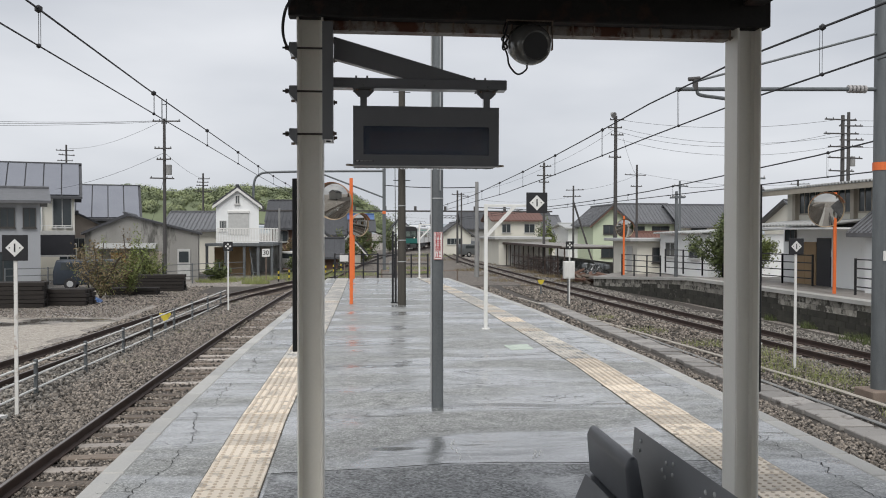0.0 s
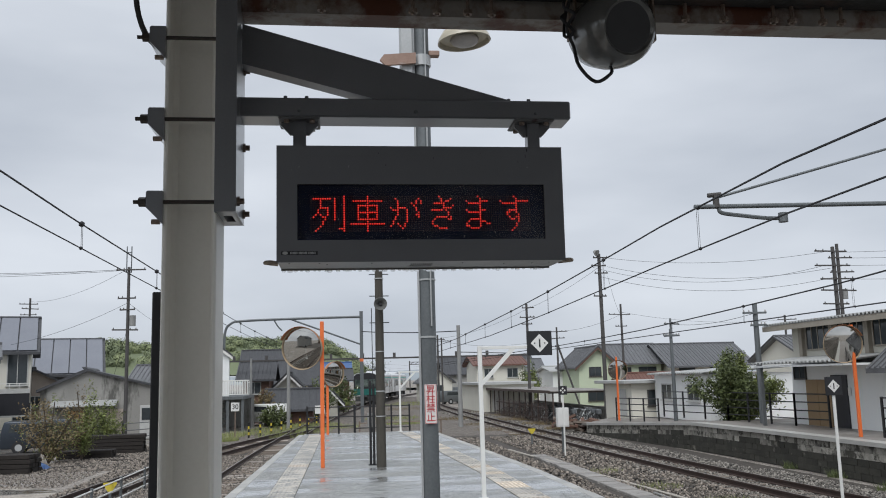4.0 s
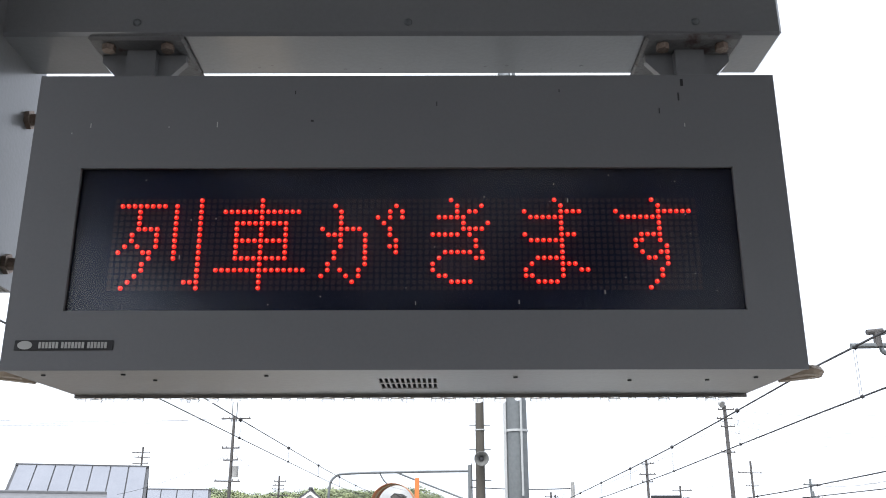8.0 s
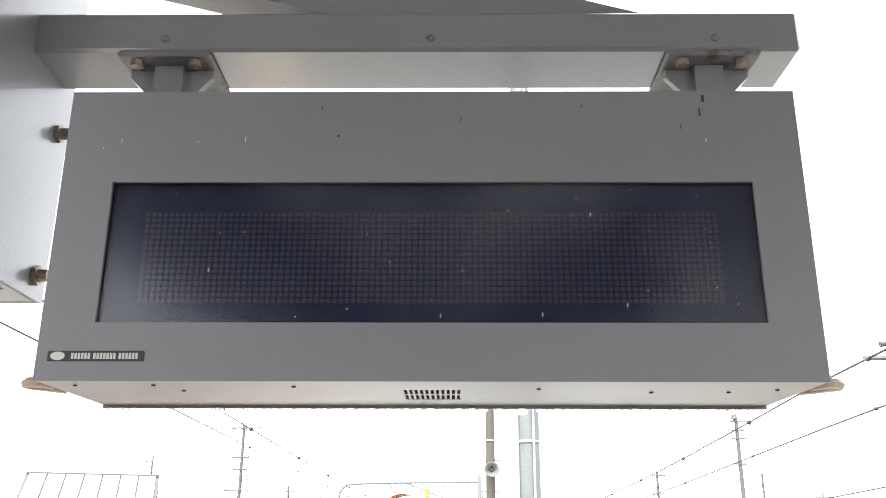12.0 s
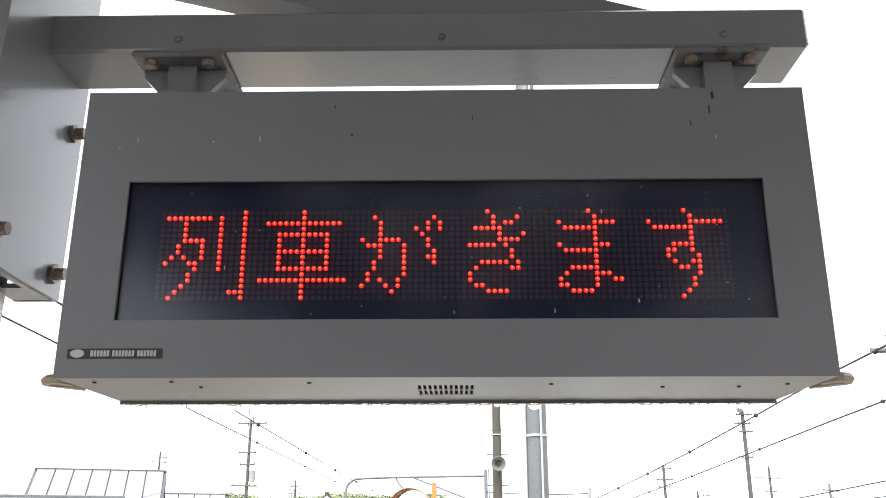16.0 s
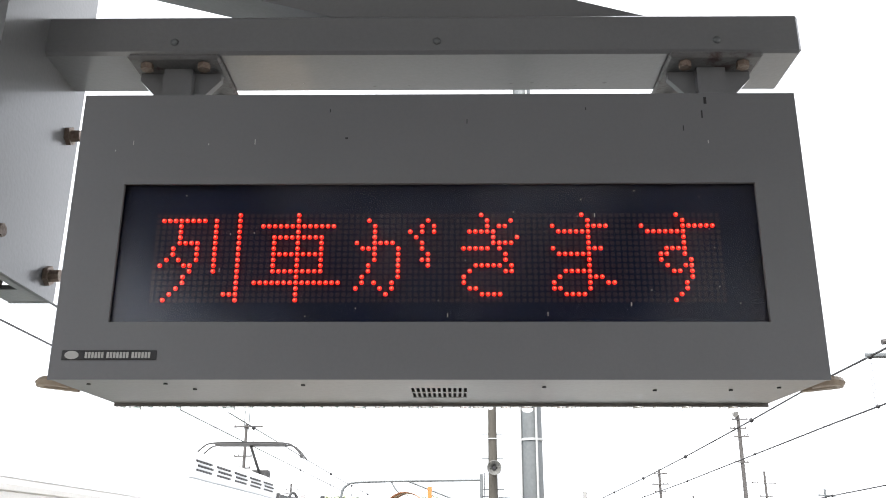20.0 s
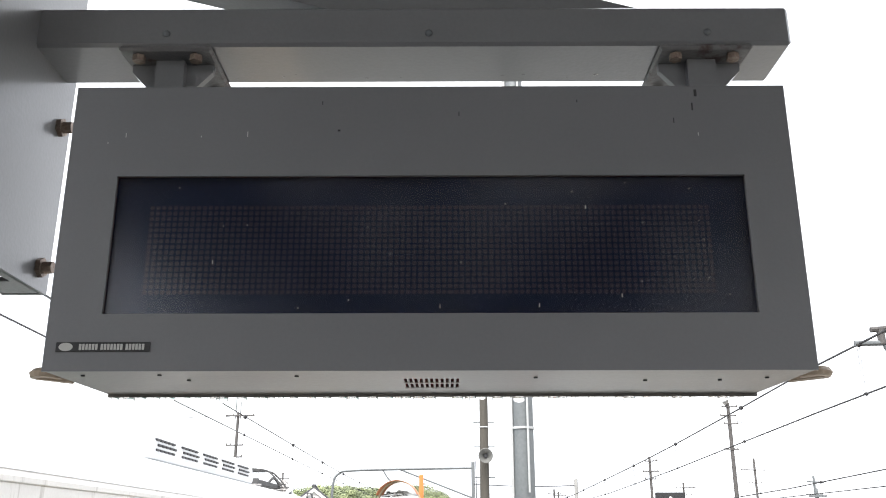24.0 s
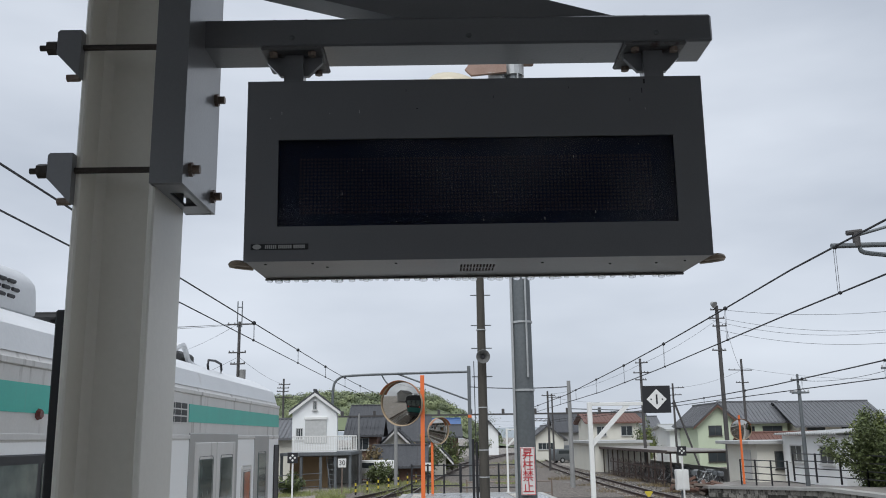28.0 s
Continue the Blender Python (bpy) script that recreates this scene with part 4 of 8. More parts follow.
for sx, d in ((SX0, -1), (SX1, 1)):
    bm = B()
    hose(bm, [S(sx, SY0 + 0.05, SZ0 + 0.004), S(sx + d * 0.02, SY0 + 0.045, SZ0 + 0.006), S(sx + d * 0.034, SY0 + 0.06, SZ0 + 0.006), S(sx + d * 0.02, SY0 + 0.078, SZ0 + 0.006), S(sx, SY0 + 0.08, SZ0 + 0.004)], 0.0055)
    part("lifting_eye", bm, EYE, sign, "weathered metal lifting eye")
bm = B()
sbox(bm, 0.010, 0.106, SY0 - 0.0016, SY0, 2.0735, 2.0835, 0.0006)
plate = part("name_plate", bm, BLACK, sign, "small black maker's plate")
PALE_INK = mat("pale_print", (0.5, 0.5, 0.48), 0.4)
x = 0.034
for n_letters in (6, 7, 6):
    for k in range(n_letters):
        bm = B()
        sbox(bm, x, x + 0.0023, SY0 - 0.0022, SY0 - 0.0015, 2.0755, 2.0815)
        part("print_bar", bm, PALE_INK, plate, "pale bar of print")
        x += 0.0033
    x += 0.0022
bm = B()
c = S(0.0205, SY0 - 0.0019, 2.0785)
bmesh.ops.create_cone(bm, cap_ends=True, segments=20, radius1=0.0042, radius2=0.0042, depth=0.0006, matrix=Matrix.Translation(c) @ pose(0, 0, 0, 90, 0, 0) @ Matrix.Diagonal((1.7, 1, 1, 1)))
part("emblem", bm, PALE_INK, plate, "pale oval emblem")
for hx in (0.055, 0.732):
    bm = B()
    sbox(bm, hx - 0.018, hx + 0.018, 4.822, 4.857, SZ1 - 0.006, 2.474)
    hanger = part("hanger", bm, ARM_GREY, sign, "grey square hanger tube")
    bm = B()
    sbox(bm, hx - 0.058, hx + 0.058, 4.795, 4.917, 2.471, 2.479, 0.003)
    part("flange_plate", bm, PLATE_RUST, hanger, "chipped rusty flange plate")
    for s in (-1, 1):
        a = [S(hx + s * 0.018, 0, 2.471), S(hx + s * 0.052, 0, 2.471), S(hx + s * 0.052, 0, 2.461), S(hx + s * 0.027, 0, 2.434), S(hx + s * 0.018, 0, 2.434)]
        bm = B()
        prism(bm, [(p[0], p[2]) for p in a], "y", 0.135, 0.145)
        part("stiffener", bm, ARM_GREY, hanger)
    for dx in (-0.036, 0.036):
        for y in (4.81, 4.902):
            bm = B()
            rod(bm, S(hx + dx, y, 2.463), S(hx + dx, y, 2.472), 0.008, seg=6)
            part("bolt", bm, BOLT, hanger)
for k, (x, z, w, h) in enumerate(((0.288, 2.316, 0.003, 0.002), (0.68, 2.357, 0.003, 0.008), (0.676, 2.34, 0.0016, 0.009), (0.42, 2.334, 0.001, 0.005), (0.655, 2.325, 0.001, 0.006), (0.27, 2.348, 0.001, 0.004), (0.55, 2.35, 0.001, 0.003))):
    bm = B()
    sbox(bm, x, x + w, SY0 - 0.0006, SY0, z, z + h)
    part("scuff_mark", bm, BLACK, sign, "tiny dark scuff on the paint")

# boards behind the columns
for x0, x1, z0, z1, cx in ((-0.325, -0.301, 1.06, 1.985, -0.313), (2.264, 2.288, 0.8, 1.97, 2.276)):
    t = thing("cable_box", "narrow black cable box on the side of a column", "box", (cx, 4.79, z0))
    bm = B()
    box(bm, x0 - cx, x1 - cx, -0.05, 0.06, 0, z1 - z0, 0.003)
    part("box_body", bm, BLACK, t)
    bm = B()
    box(bm, x0 - cx - 0.001, x1 - cx + 0.001, -0.004, 0.004, -0.003, z1 - z0 + 0.003)
    part("box_seam", bm, ARM_GREY, t)

# ---- round loudspeaker under the beam ----
speaker = thing("loudspeaker", "round pale grey loudspeaker hung under the canopy beam", "loudspeaker", (0.945, 4.66, 2.705), 0)
tilt = pose(0, 0, 0, 15, 0, 12)


def lathe(bm, profile, seg=32, m=None):
    """A profile of (along, radius) turned round the y axis."""
    rings = []
    for a, r in profile:
        rings.append([bm.verts.new((m or Matrix()) @ Vector((r * math.cos(math.tau * k / seg), a, r * math.sin(math.tau * k / seg)))) for k in range(seg)])
    for p, q in zip(rings, rings[1:]):
        for k in range(seg):
            bm.faces.new((p[k], p[(k + 1) % seg], q[(k + 1) % seg], q[k]))
    bm.faces.new(rings[0])
    bm.faces.new(rings[-1][::-1])
    return bm


bm = B()
lathe(bm, [(-0.07, 0.07), (-0.078, 0.078), (-0.072, 0.086), (-0.05, 0.1), (-0.01, 0.109), (0.04, 0.11), (0.1, 0.1), (0.15, 0.075), (0.175, 0.045), (0.18, 0.015)], 36, tilt)
soft(part("housing", bm, SPEAKER_GREY, speaker))
# black disc stands in for the shade inside the open mouth
bm = B()
lathe(bm, [(-0.0705, 0.0695), (-0.062, 0.068), (-0.05, 0.06)], 36, tilt)
part("mouth_shade", bm, BLACK, speaker, "black disc for the shaded inside of the mouth")
bm = B()
prism(bm, [(-0.128, -0.02), (-0.122, -0.02), (-0.122, 0.13), (0.122, 0.13), (0.122, -0.02), (0.128, -0.02), (0.128, 0.136), (-0.128, 0.136)], "y", 0.02, 0.05)
part("yoke", bm, BOLT, speaker, "rusty hanging yoke")
bm = B()
hose(bm, [(-0.13, 0.02, 0.12), (-0.15, -0.01, 0.06), (-0.125, -0.03, 0.03), (-0.15, -0.03, -0.01), (-0.13, -0.02, -0.06), (-0.12, -0.03, -0.12), (-0.075, -0.03, -0.165), (-0.03, -0.03, -0.14), (-0.02, 0, -0.11)], 0.005)
hose(bm, [(-0.12, 0.0, 0.12), (-0.14, 0.0, 0.05), (-0.16, -0.02, 0.02), (-0.13, -0.03, -0.02), (-0.155, -0.02, -0.03), (-0.14, 0, 0.06)], 0.005)
part("cable", bm, RUBBER, speaker, "loosely looped black cable")
bm = B()
hose(bm, [(-0.12, 4.86, 2.74), (-0.05, 4.84, 2.7), (-0.02, 4.83, 2.66), (-0.06, 4.83, 2.64)], 0.003)
tagged(part("loose_wire", bm, RUBBER), "thin loose wire hanging by the bracket", "wire")

# ---- back-to-back waiting bench ----
bench = thing("waiting_bench", "back-to-back waiting bench in dark grey vinyl and steel", "bench", (1.215, 3.2, 0))
for k in range(1):
    y1 = 0.8
    bm = B()
    prism(bm, [(-0.118, 0.80), (-0.085, 0.80), (-0.05, 0.6), (-0.055, 0.58), (-0.12, 0.58), (-0.135, 0.76)], "y", y1 - 0.6, y1)
    bmesh.ops.bevel(bm, geom=list(bm.edges), offset=0.014, segments=3, affect="EDGES", profile=0.5)
    soft(part("back_cushion", bm, VINYL, bench, "padded dark vinyl backrest"), 60)
    bm = B()
    prism(bm, [(-0.14, 0.575), (-0.06, 0.575), (-0.04, 0.44), (-0.2, 0.44)], "y", y1 - 0.58, y1 - 0.01)
    part("lower_back", bm, VINYL, bench)
    bm = B()
    box(bm, -0.52, -0.06, y1 - 0.57, y1, 0.36, 0.44, 0.02, segments=2)
    soft(part("seat_cushion", bm, VINYL, bench), 60)
bm = B()
prism(bm, [(0.08, 0.39), (0.095, 0.39), (0.125, 0.77), (0.11, 0.78)], "y", -1.4, 0.84)
back_panel = part("back_panel", bm, BENCH_METAL, bench, "flat grey steel back panel")
for k in range(4):
    y0 = 0.74 - k * 0.42
    for dy, z in ((0.0, 0.735), (0.0, 0.69), (-0.34, 0.72), (-0.3, 0.68), (-0.34, 0.66)):
        bm = B()
        xx = 0.08 + 0.03 * (z - 0.39) / 0.39
        sphere(bm, (xx, y0 + dy, z), 0.0105, 2, (0.6, 1, 1))
        soft(part("bolt", bm, STEEL, back_panel, "bright domed bolt"))
bm = B()
box(bm, 0.1, 0.55, -1.4, 0.8, 0.38, 0.44, 0.015)
part("rear_seat", bm, VINYL, bench)
for y in (-1.2, 0.6):
    for x in (-0.4, 0.42):
        bm = B()
        box(bm, x - 0.025, x + 0.025, y - 0.025, y + 0.025, 0, 0.37, 0.004)
        part("leg", bm, BENCH_METAL, bench)
bm = B()
for y in (-1.2, 0.6):
    bm = B()
    box(bm, -0.45, 0.48, y - 0.03, y + 0.03, 0.33, 0.37)
    part("crossbar", bm, BENCH_METAL, bench)

# ---- posts, signs and mirrors on and beside the platform ----
pole = thing("lamp_pole", "tall grey steel pole with a street lamp and a warning plate", "lamp post", (0.81, 8.49, 0))
bm = B()
rod(bm, (0, 0, 0), (0, 0, 4.85), 0.058, 0.052, 14)
soft(part("shaft", bm, GALV, pole))
bm = B()
rod(bm, (-0.062, -0.012, 0.05), (-0.058, -0.012, 4.6), 0.009, seg=6)
rod(bm, (0.02, -0.06, 2.1), (0.02, -0.055, 4.6), 0.006, seg=6)
part("conduit", bm, GALV_LIGHT, pole)
for z in (2.02, 2.42, 3.1, 3.8, 4.3):
    bm = B()
    rod(bm, (0, 0, z), (0, 0, z + 0.012), 0.061, seg=14)
    part("band", bm, GALV_LIGHT, pole)
bm = B()
box(bm, -0.042, 0.042, -0.068, -0.064, 1.435, 1.70, 0.002)
plate = part("warning_plate", bm, WHITE, pole, "white plate with red lettering forbidding climbing")
bm = B()
for x0, x1, z0, z1 in ((-0.04, 0.04, 1.437, 1.44), (-0.04, 0.04, 1.695, 1.698), (-0.04, -0.037, 1.44, 1.695), (0.037, 0.04, 1.44, 1.695)):
    box(bm, x0, x1, -0.0692, -0.0685, z0, z1)
part("plate_border", bm, RED_INK, plate)
for k, ch in enumerate("昇柱禁止"):
    words("lettering", ch, 0.064, pose(0, -0.0695, 1.66 - 0.0615 * k, 90, 0, 0), RED_INK, plate, 0.0006)
LAMP_RUST = mat("rusty_lamp_bracket", (0.36, 0.25, 0.2), 0.6, 0.1, (0.24, 0.15, 0.11), 12, 120, 0.1, stain=(0.42, 0.4, 0.37), stain_at=0.6, stain_scale=8)
bm = B()
box(bm, 0.05, 0.34, -0.02, 0.02, 4.31, 4.35, 0.004)
part("upper_lamp_arm", bm, GALV_LIGHT, pole)
bm = B()
lathe(bm, [(0.12, 0.02), (0.11, 0.09), (0.08, 0.155), (0.03, 0.19), (0.0, 0.198), (0.0, 0.185), (0.03, 0.175)], 28, pose(0.32, 0, 4.19, 90, -5, 0))
upper = soft(part("upper_lamp_shade", bm, mat("aged_enamel", (0.5, 0.46, 0.36), 0.35, 0.0, (0.4, 0.36, 0.28), 4, 60), pole, "aged cream lamp shade"))
bm = B()
sphere(bm, (0.32, 0, 4.205), 0.085, 2, (1.3, 1.3, 0.6))
soft(part("upper_lamp_glass", bm, INSUL, upper))
bm = B()
prism(bm, [(-0.05, 3.99), (-0.27, 3.97), (-0.31, 4.01), (-0.28, 4.05), (-0.05, 4.07)], "y", -0.085, -0.06)
part("lamp_arm", bm, LAMP_RUST, pole, "rust-brown lamp bracket")
bm = B()
rod(bm, (0, 0, 3.99), (0, 0, 4.07), 0.066, seg=14)
part("clamp_ring", bm, GALV_LIGHT, pole)
bm = B()
box(bm, 0.05, 0.13, -0.03, 0.03, 4.07, 4.11, 0.006)
part("clamp_lug", bm, LAMP_RUST, pole)
bm = B()
box(bm, -0.16, -0.065, -0.05, 0.05, 3.87, 4.32, 0.01)
part("ballast_box", bm, GALV_LIGHT, pole, "pale grey ballast box")
bm = B()
lathe_pts = [(0.12, 0.02), (0.11, 0.09), (0.08, 0.155), (0.03, 0.19), (0.0, 0.198), (0.0, 0.185), (0.03, 0.175)]
m = pose(-0.39, -0.02, 3.87, 90, 9, 0)
lathe(bm, lathe_pts, 28, m)
lamp = part("lamp_shade", bm, mat("cream_enamel", (0.62, 0.56, 0.42), 0.35, 0.0, (0.52, 0.46, 0.34), 4, 60), pole, "cream enamel lamp shade")
soft(lamp)
bm = B()
sphere(bm, (-0.39, -0.02, 3.895), 0.08, 2, (1.3, 1.3, 0.5))
soft(part("lamp_glass", bm, INSUL, lamp))
bm = B()
for k in range(3):
    bm = B()
    hose(bm, [(-0.12 + 0.02 * k, -0.03, 3.88), (-0.15 + 0.03 * k, -0.05, 3.8 - 0.02 * k), (-0.1 + 0.02 * k, -0.06, 3.74 + 0.02 * k), (-0.13 + 0.03 * k, -0.05, 3.68), (-0.06, -0.03, 3.72)], 0.0035)
    part("wire", bm, RUBBER, pole)

# wooden pole with horn speaker
wp = thing("wooden_pole", "dark creosoted wooden pole with climbing pegs and a horn speaker", "pole", (1.12, 20.5, 0))
bm = B()
rod(bm, (0, 0, 0), (0, 0, 5.1), 0.1, 0.075, 12)
soft(part("shaft", bm, WOOD_POLE, wp))
for k, z in enumerate((2.9, 3.45, 3.9, 4.5, 4.95)):
    bm = B()
    rod(bm, (-0.2, 0, z), (0.2, 0, z), 0.011, seg=6)
    part("peg", bm, GALV, wp)
for z in (1.0, 1.5, 2.3, 3.8):
    bm = B()
    rod(bm, (0, 0, z), (0, 0, z + 0.02), 0.098, seg=12)
    part("band", bm, GALV_LIGHT, wp)
bm = B()
lathe(bm, [(-0.14, 0.02), (-0.2, 0.045), (-0.262, 0.105), (-0.285, 0.128), (-0.28, 0.134), (-0.26, 0.12), (-0.2, 0.065), (-0.12, 0.045), (-0.1, 0.06), (-0.02, 0.06), (0.0, 0.02)], 24, Matrix.Translation((0.01, -0.08, 3.26)))
horn = soft(part("horn", bm, SPEAKER_GREY, wp, "grey horn loudspeaker"))
bm = B()
rod(bm, (0.01, -0.3, 3.26), (0.01, -0.22, 3.26), 0.034, 0.03, 20)
part("horn_throat", bm, BLACK, horn)
bm = B()
rod(bm, (-0.14, -0.02, 0.3), (-0.16, -0.02, 3.2), 0.008, seg=6)
part("cable", bm, RUBBER, wp)
for x, h in ((0.93, 1.72), (1.0, 1.66)):
    t = thing("marker_post", "slim black steel post beside the wooden pole", "post", (x, 21.0, 0), group="slim black posts")
    bm = B()
    box(bm, -0.025, 0.025, -0.025, 0.025, 0, h, 0.004)
    part("post", bm, BLACK, t)
    bm = B()
    box(bm, -0.05, 0.05, -0.05, 0.05, 0, 0.02)
    part("foot", bm, BLACK, t)


HOOD = mat("faded_orange_hood", (0.42, 0.17, 0.07), 0.5, 0.0, (0.28, 0.1, 0.045), 4, 50)


def convex_mirror(name, label, x, y, z0, top, mz, r, turn, side, second=False):
    t = thing(name, label, "traffic mirror", (x, y, z0))
    bm = B()
    box(bm, -0.04, 0.04, -0.04, 0.04, 0, top - z0, 0.005)
    part("post", bm, ORANGE, t, "orange square post")
    faces = [(turn, side, mz - z0, r)]
    if second:
        faces.append((turn + 150, side + 0.75, mz - z0 - 0.42, r * 0.9))
    for rz, sx, z, rr in faces:
        m = Matrix.Translation((sx, 0.0, z)) @ pose(0, 0, 0, 6, 0, rz)
        bm = B()
        prof = [(-0.02 + 0.045 * k * k / 144, rr * 0.97 * k / 12) for k in range(1, 13)]
        lathe(bm, prof + [(0.04, rr * 0.97)], 36, m)
        glass = soft(part("mirror_glass", bm, MIRROR, t, "convex mirror face"), 60)
        bm = B()
        lathe(bm, [(0.035, rr * 0.96), (0.0, rr * 0.972), (-0.012, rr * 0.99), (0.0, rr * 1.01), (0.06, rr * 1.0), (0.1, rr * 0.6), (0.11, rr * 0.1)], 36, m)
        rim = soft(part("rim", bm, mat("mirror_rim", (0.42, 0.33, 0.22), 0.5, 0.0, (0.28, 0.2, 0.12), 4, 50), glass, "faded orange rim"), 50)
        bm = B()
        arcs = []
        for k in range(15):
            an = radians(25 + 130 * k / 14)
            arcs.append([bm.verts.new(m @ Vector((q * math.cos(an), d, q * math.sin(an)))) for q, d in ((rr * 1.0, 0.0), (rr * 1.04, -0.1), (rr * 1.055, -0.1), (rr * 1.015, 0.0))])
        for p, q in zip(arcs, arcs[1:]):
            for i in range(4):
                bm.faces.new((p[i], p[(i + 1) % 4], q[(i + 1) % 4], q[i]))
        part("hood", bm, HOOD, glass, "short orange-brown hood")
        bm = B()
        a = m @ Vector((0, 0.1, 0))
        rod(bm, a, (0.03 if sx < 0 else -0.03, 0.05, z), 0.02, seg=8)
        part("mount", bm, ORANGE, t)
    return t


convex_mirror("platform_mirror", "round convex mirror on an orange post at the platform edge", -0.055, 20.88, 0, 2.97, 2.42, 0.44, -20, -0.42)
convex_mirror("platform_mirror", "smaller convex mirror on an orange post near the platform end", 0.0, 32.0, 0, 1.75, 1.95, 0.42, 38, 0.22)
convex_mirror("far_platform_mirror", "round convex mirror on an orange post by the station building", 14.68, 25.6, -0.4, 2.92, 2.38, 0.53, -14, -0.28)
convex_mirror("far_platform_mirror", "round convex mirror on an orange post at the low platform's end", 13.25, 42.2, -0.4, 2.5, 1.88, 0.45, -12, 0.05)


def stop_plate(bm_parent, m, w, h, dark, kind):
    """A black plate with a white diamond and a bar, or with four small white squares."""
    bm = B()
    box(bm, -w / 2, w / 2, -0.008, 0.008, -h / 2, h / 2, 0.004, m)
    p = part("plate", bm, dark, bm_parent, "black marker plate")
    bm = B()
    if kind == "diamond":
        d = w * 0.36
        prism(bm, [(0, -d), (d, 0), (0, d), (-d, 0)], "y", -0.014, -0.009)
    else:
        for dx, dz in ((0, 1), (0, -1), (1, 0), (-1, 0)):
            d = w * 0.13
            cx, cz = dx * w * 0.22, dz * w * 0.22
            prism(bm, [(cx, cz - d), (cx + d, cz), (cx, cz + d), (cx - d, cz)], "y", -0.014, -0.009)
    bmesh.ops.transform(bm, matrix=m, verts=bm.verts)
    part("diamond", bm, WHITE, p, "white diamond")
    if kind == "diamond":
        bm = B()
        box(bm, -w * 0.03, w * 0.03, -0.018, -0.0145, -w * 0.17, w * 0.17, 0, m)
        for s in (-1, 1):
            box(bm, s * w * 0.2 - w * 0.025, s * w * 0.2 + w * 0.025, -0.018, -0.0145, -w * 0.025, w * 0.025, 0, m)
        part("bar", bm, BLACK, p)
    return p


def white_gibbet(x, y, h, arm, plate_size, label):
    t = thing("sign_gallows", label, "sign post", (x, y, 0))
    bm = B()
    box(bm, -0.03, 0.03, -0.03, 0.03, 0, h, 0.004)
    part("post", bm, WHITE, t)
    bm = B()
    box(bm, 0.03, arm, -0.022, 0.022, h - 0.05, h - 0.005, 0.003)
    part("arm", bm, WHITE, t)
    bm = B()
    prism(bm, [(0.03, h - 0.58), (0.03, h - 0.5), (0.46, h - 0.05), (0.54, h - 0.05)], "y", -0.018, 0.018)
    part("brace", bm, WHITE, t)
    bm = B()
    box(bm, -0.07, 0.07, -0.07, 0.07, 0, 0.015)
    part("foot", bm, WHITE, t)
    if plate_size:
        stop_plate(t, pose(arm - plate_size * 0.12, -0.05, h + 0.025), plate_size, plate_size * 0.96, BLACK, "diamond")
    return t


white_gibbet(2.305, 15.24, 2.19, 0.94, 0.375, "white steel bracket post carrying a black stop plate")
white_gibbet(2.42, 33.0 - 0.6, 2.0, 0.8, 0, "white steel bracket post at the platform end")


def marker(x, y, zc, w, h, kind, label, base=GROUND, rust=True):
    t = thing("stop_marker", label, "track sign", (x, y, base), group="track stop signs")
    bm = B()
    box(bm, -0.028, 0.028, -0.012, 0.012, 0, zc - base - h * 0.3, 0.003)
    part("post", bm, WHITE_RUST if rust else WHITE, t, "white steel post")
    stop_plate(t, pose(0, -0.022, zc - base), w, h, BLACK, kind)
    bm = B()
    box(bm, -0.1, 0.1, -0.1, 0.1, -0.02, 0.03, 0.01)
    part("foot", bm, CONCRETE, t)
    return t


marker(-5.22, 14.24, 1.45, 0.385, 0.40, "diamond", "black diamond stop sign on a rusting white post")
marker(9.39, 17.9, 1.40, 0.33, 0.34, "diamond", "black diamond stop sign on a white post by the weeds", rust=False)
marker(-4.57, 32.8, 1.17, 0.34, 0.34, "cross", "small black sign with four white diamonds on a white post", rust=False)
marker(8.58, 34.4, 1.17, 0.32, 0.32, "cross", "small black sign with four white diamonds on a slim post", rust=False)
t = thing("concrete_block", "white painted concrete block on the ballast", "block", (-5.65, 13.6, GROUND))
bm = B()
prism(bm, [(-0.3, -0.4), (0.12, -0.1), (0.35, 0.5), (0.15, 0.55), (-0.15, 0.15), (-0.38, 0.0)], "z", 0, 0.12)
part("block", bm, WHITE, t)
t = thing("white_cabinet", "white electrical cabinet on a post", "cabinet", (8.95, 36.0, GROUND))
bm = B()
box(bm, -0.22, 0.22, -0.15, 0.15, 1.0, 1.72, 0.01)
part("cabinet_body", bm, WHITE, t)
bm = B()
box(bm, -0.05, 0.05, -0.05, 0.05, 0, 1.0)
part("post", bm, GALV, t)
bm = B()
box(bm, -0.18, 0.18, -0.165, -0.152, 1.05, 1.67)
part("door", bm, WHITE, t)
t = thing("speed_sign", "white square speed limit sign with black figures", "railway sign", (-5.02, 51.4, GROUND))
bm = B()
box(bm, -0.03, 0.03, -0.02, 0.02, 0, 1.5)
part("post", bm, BOLT, t)
bm = B()
box(bm, -0.22, 0.22, -0.05, -0.03, 1.5, 1.96, 0.008)
sp = part("plate", bm, WHITE, t)
words("figures", "30", 0.36, pose(0, -0.056, 1.73, 90, 0, 0), BLACK, sp, 0.002)
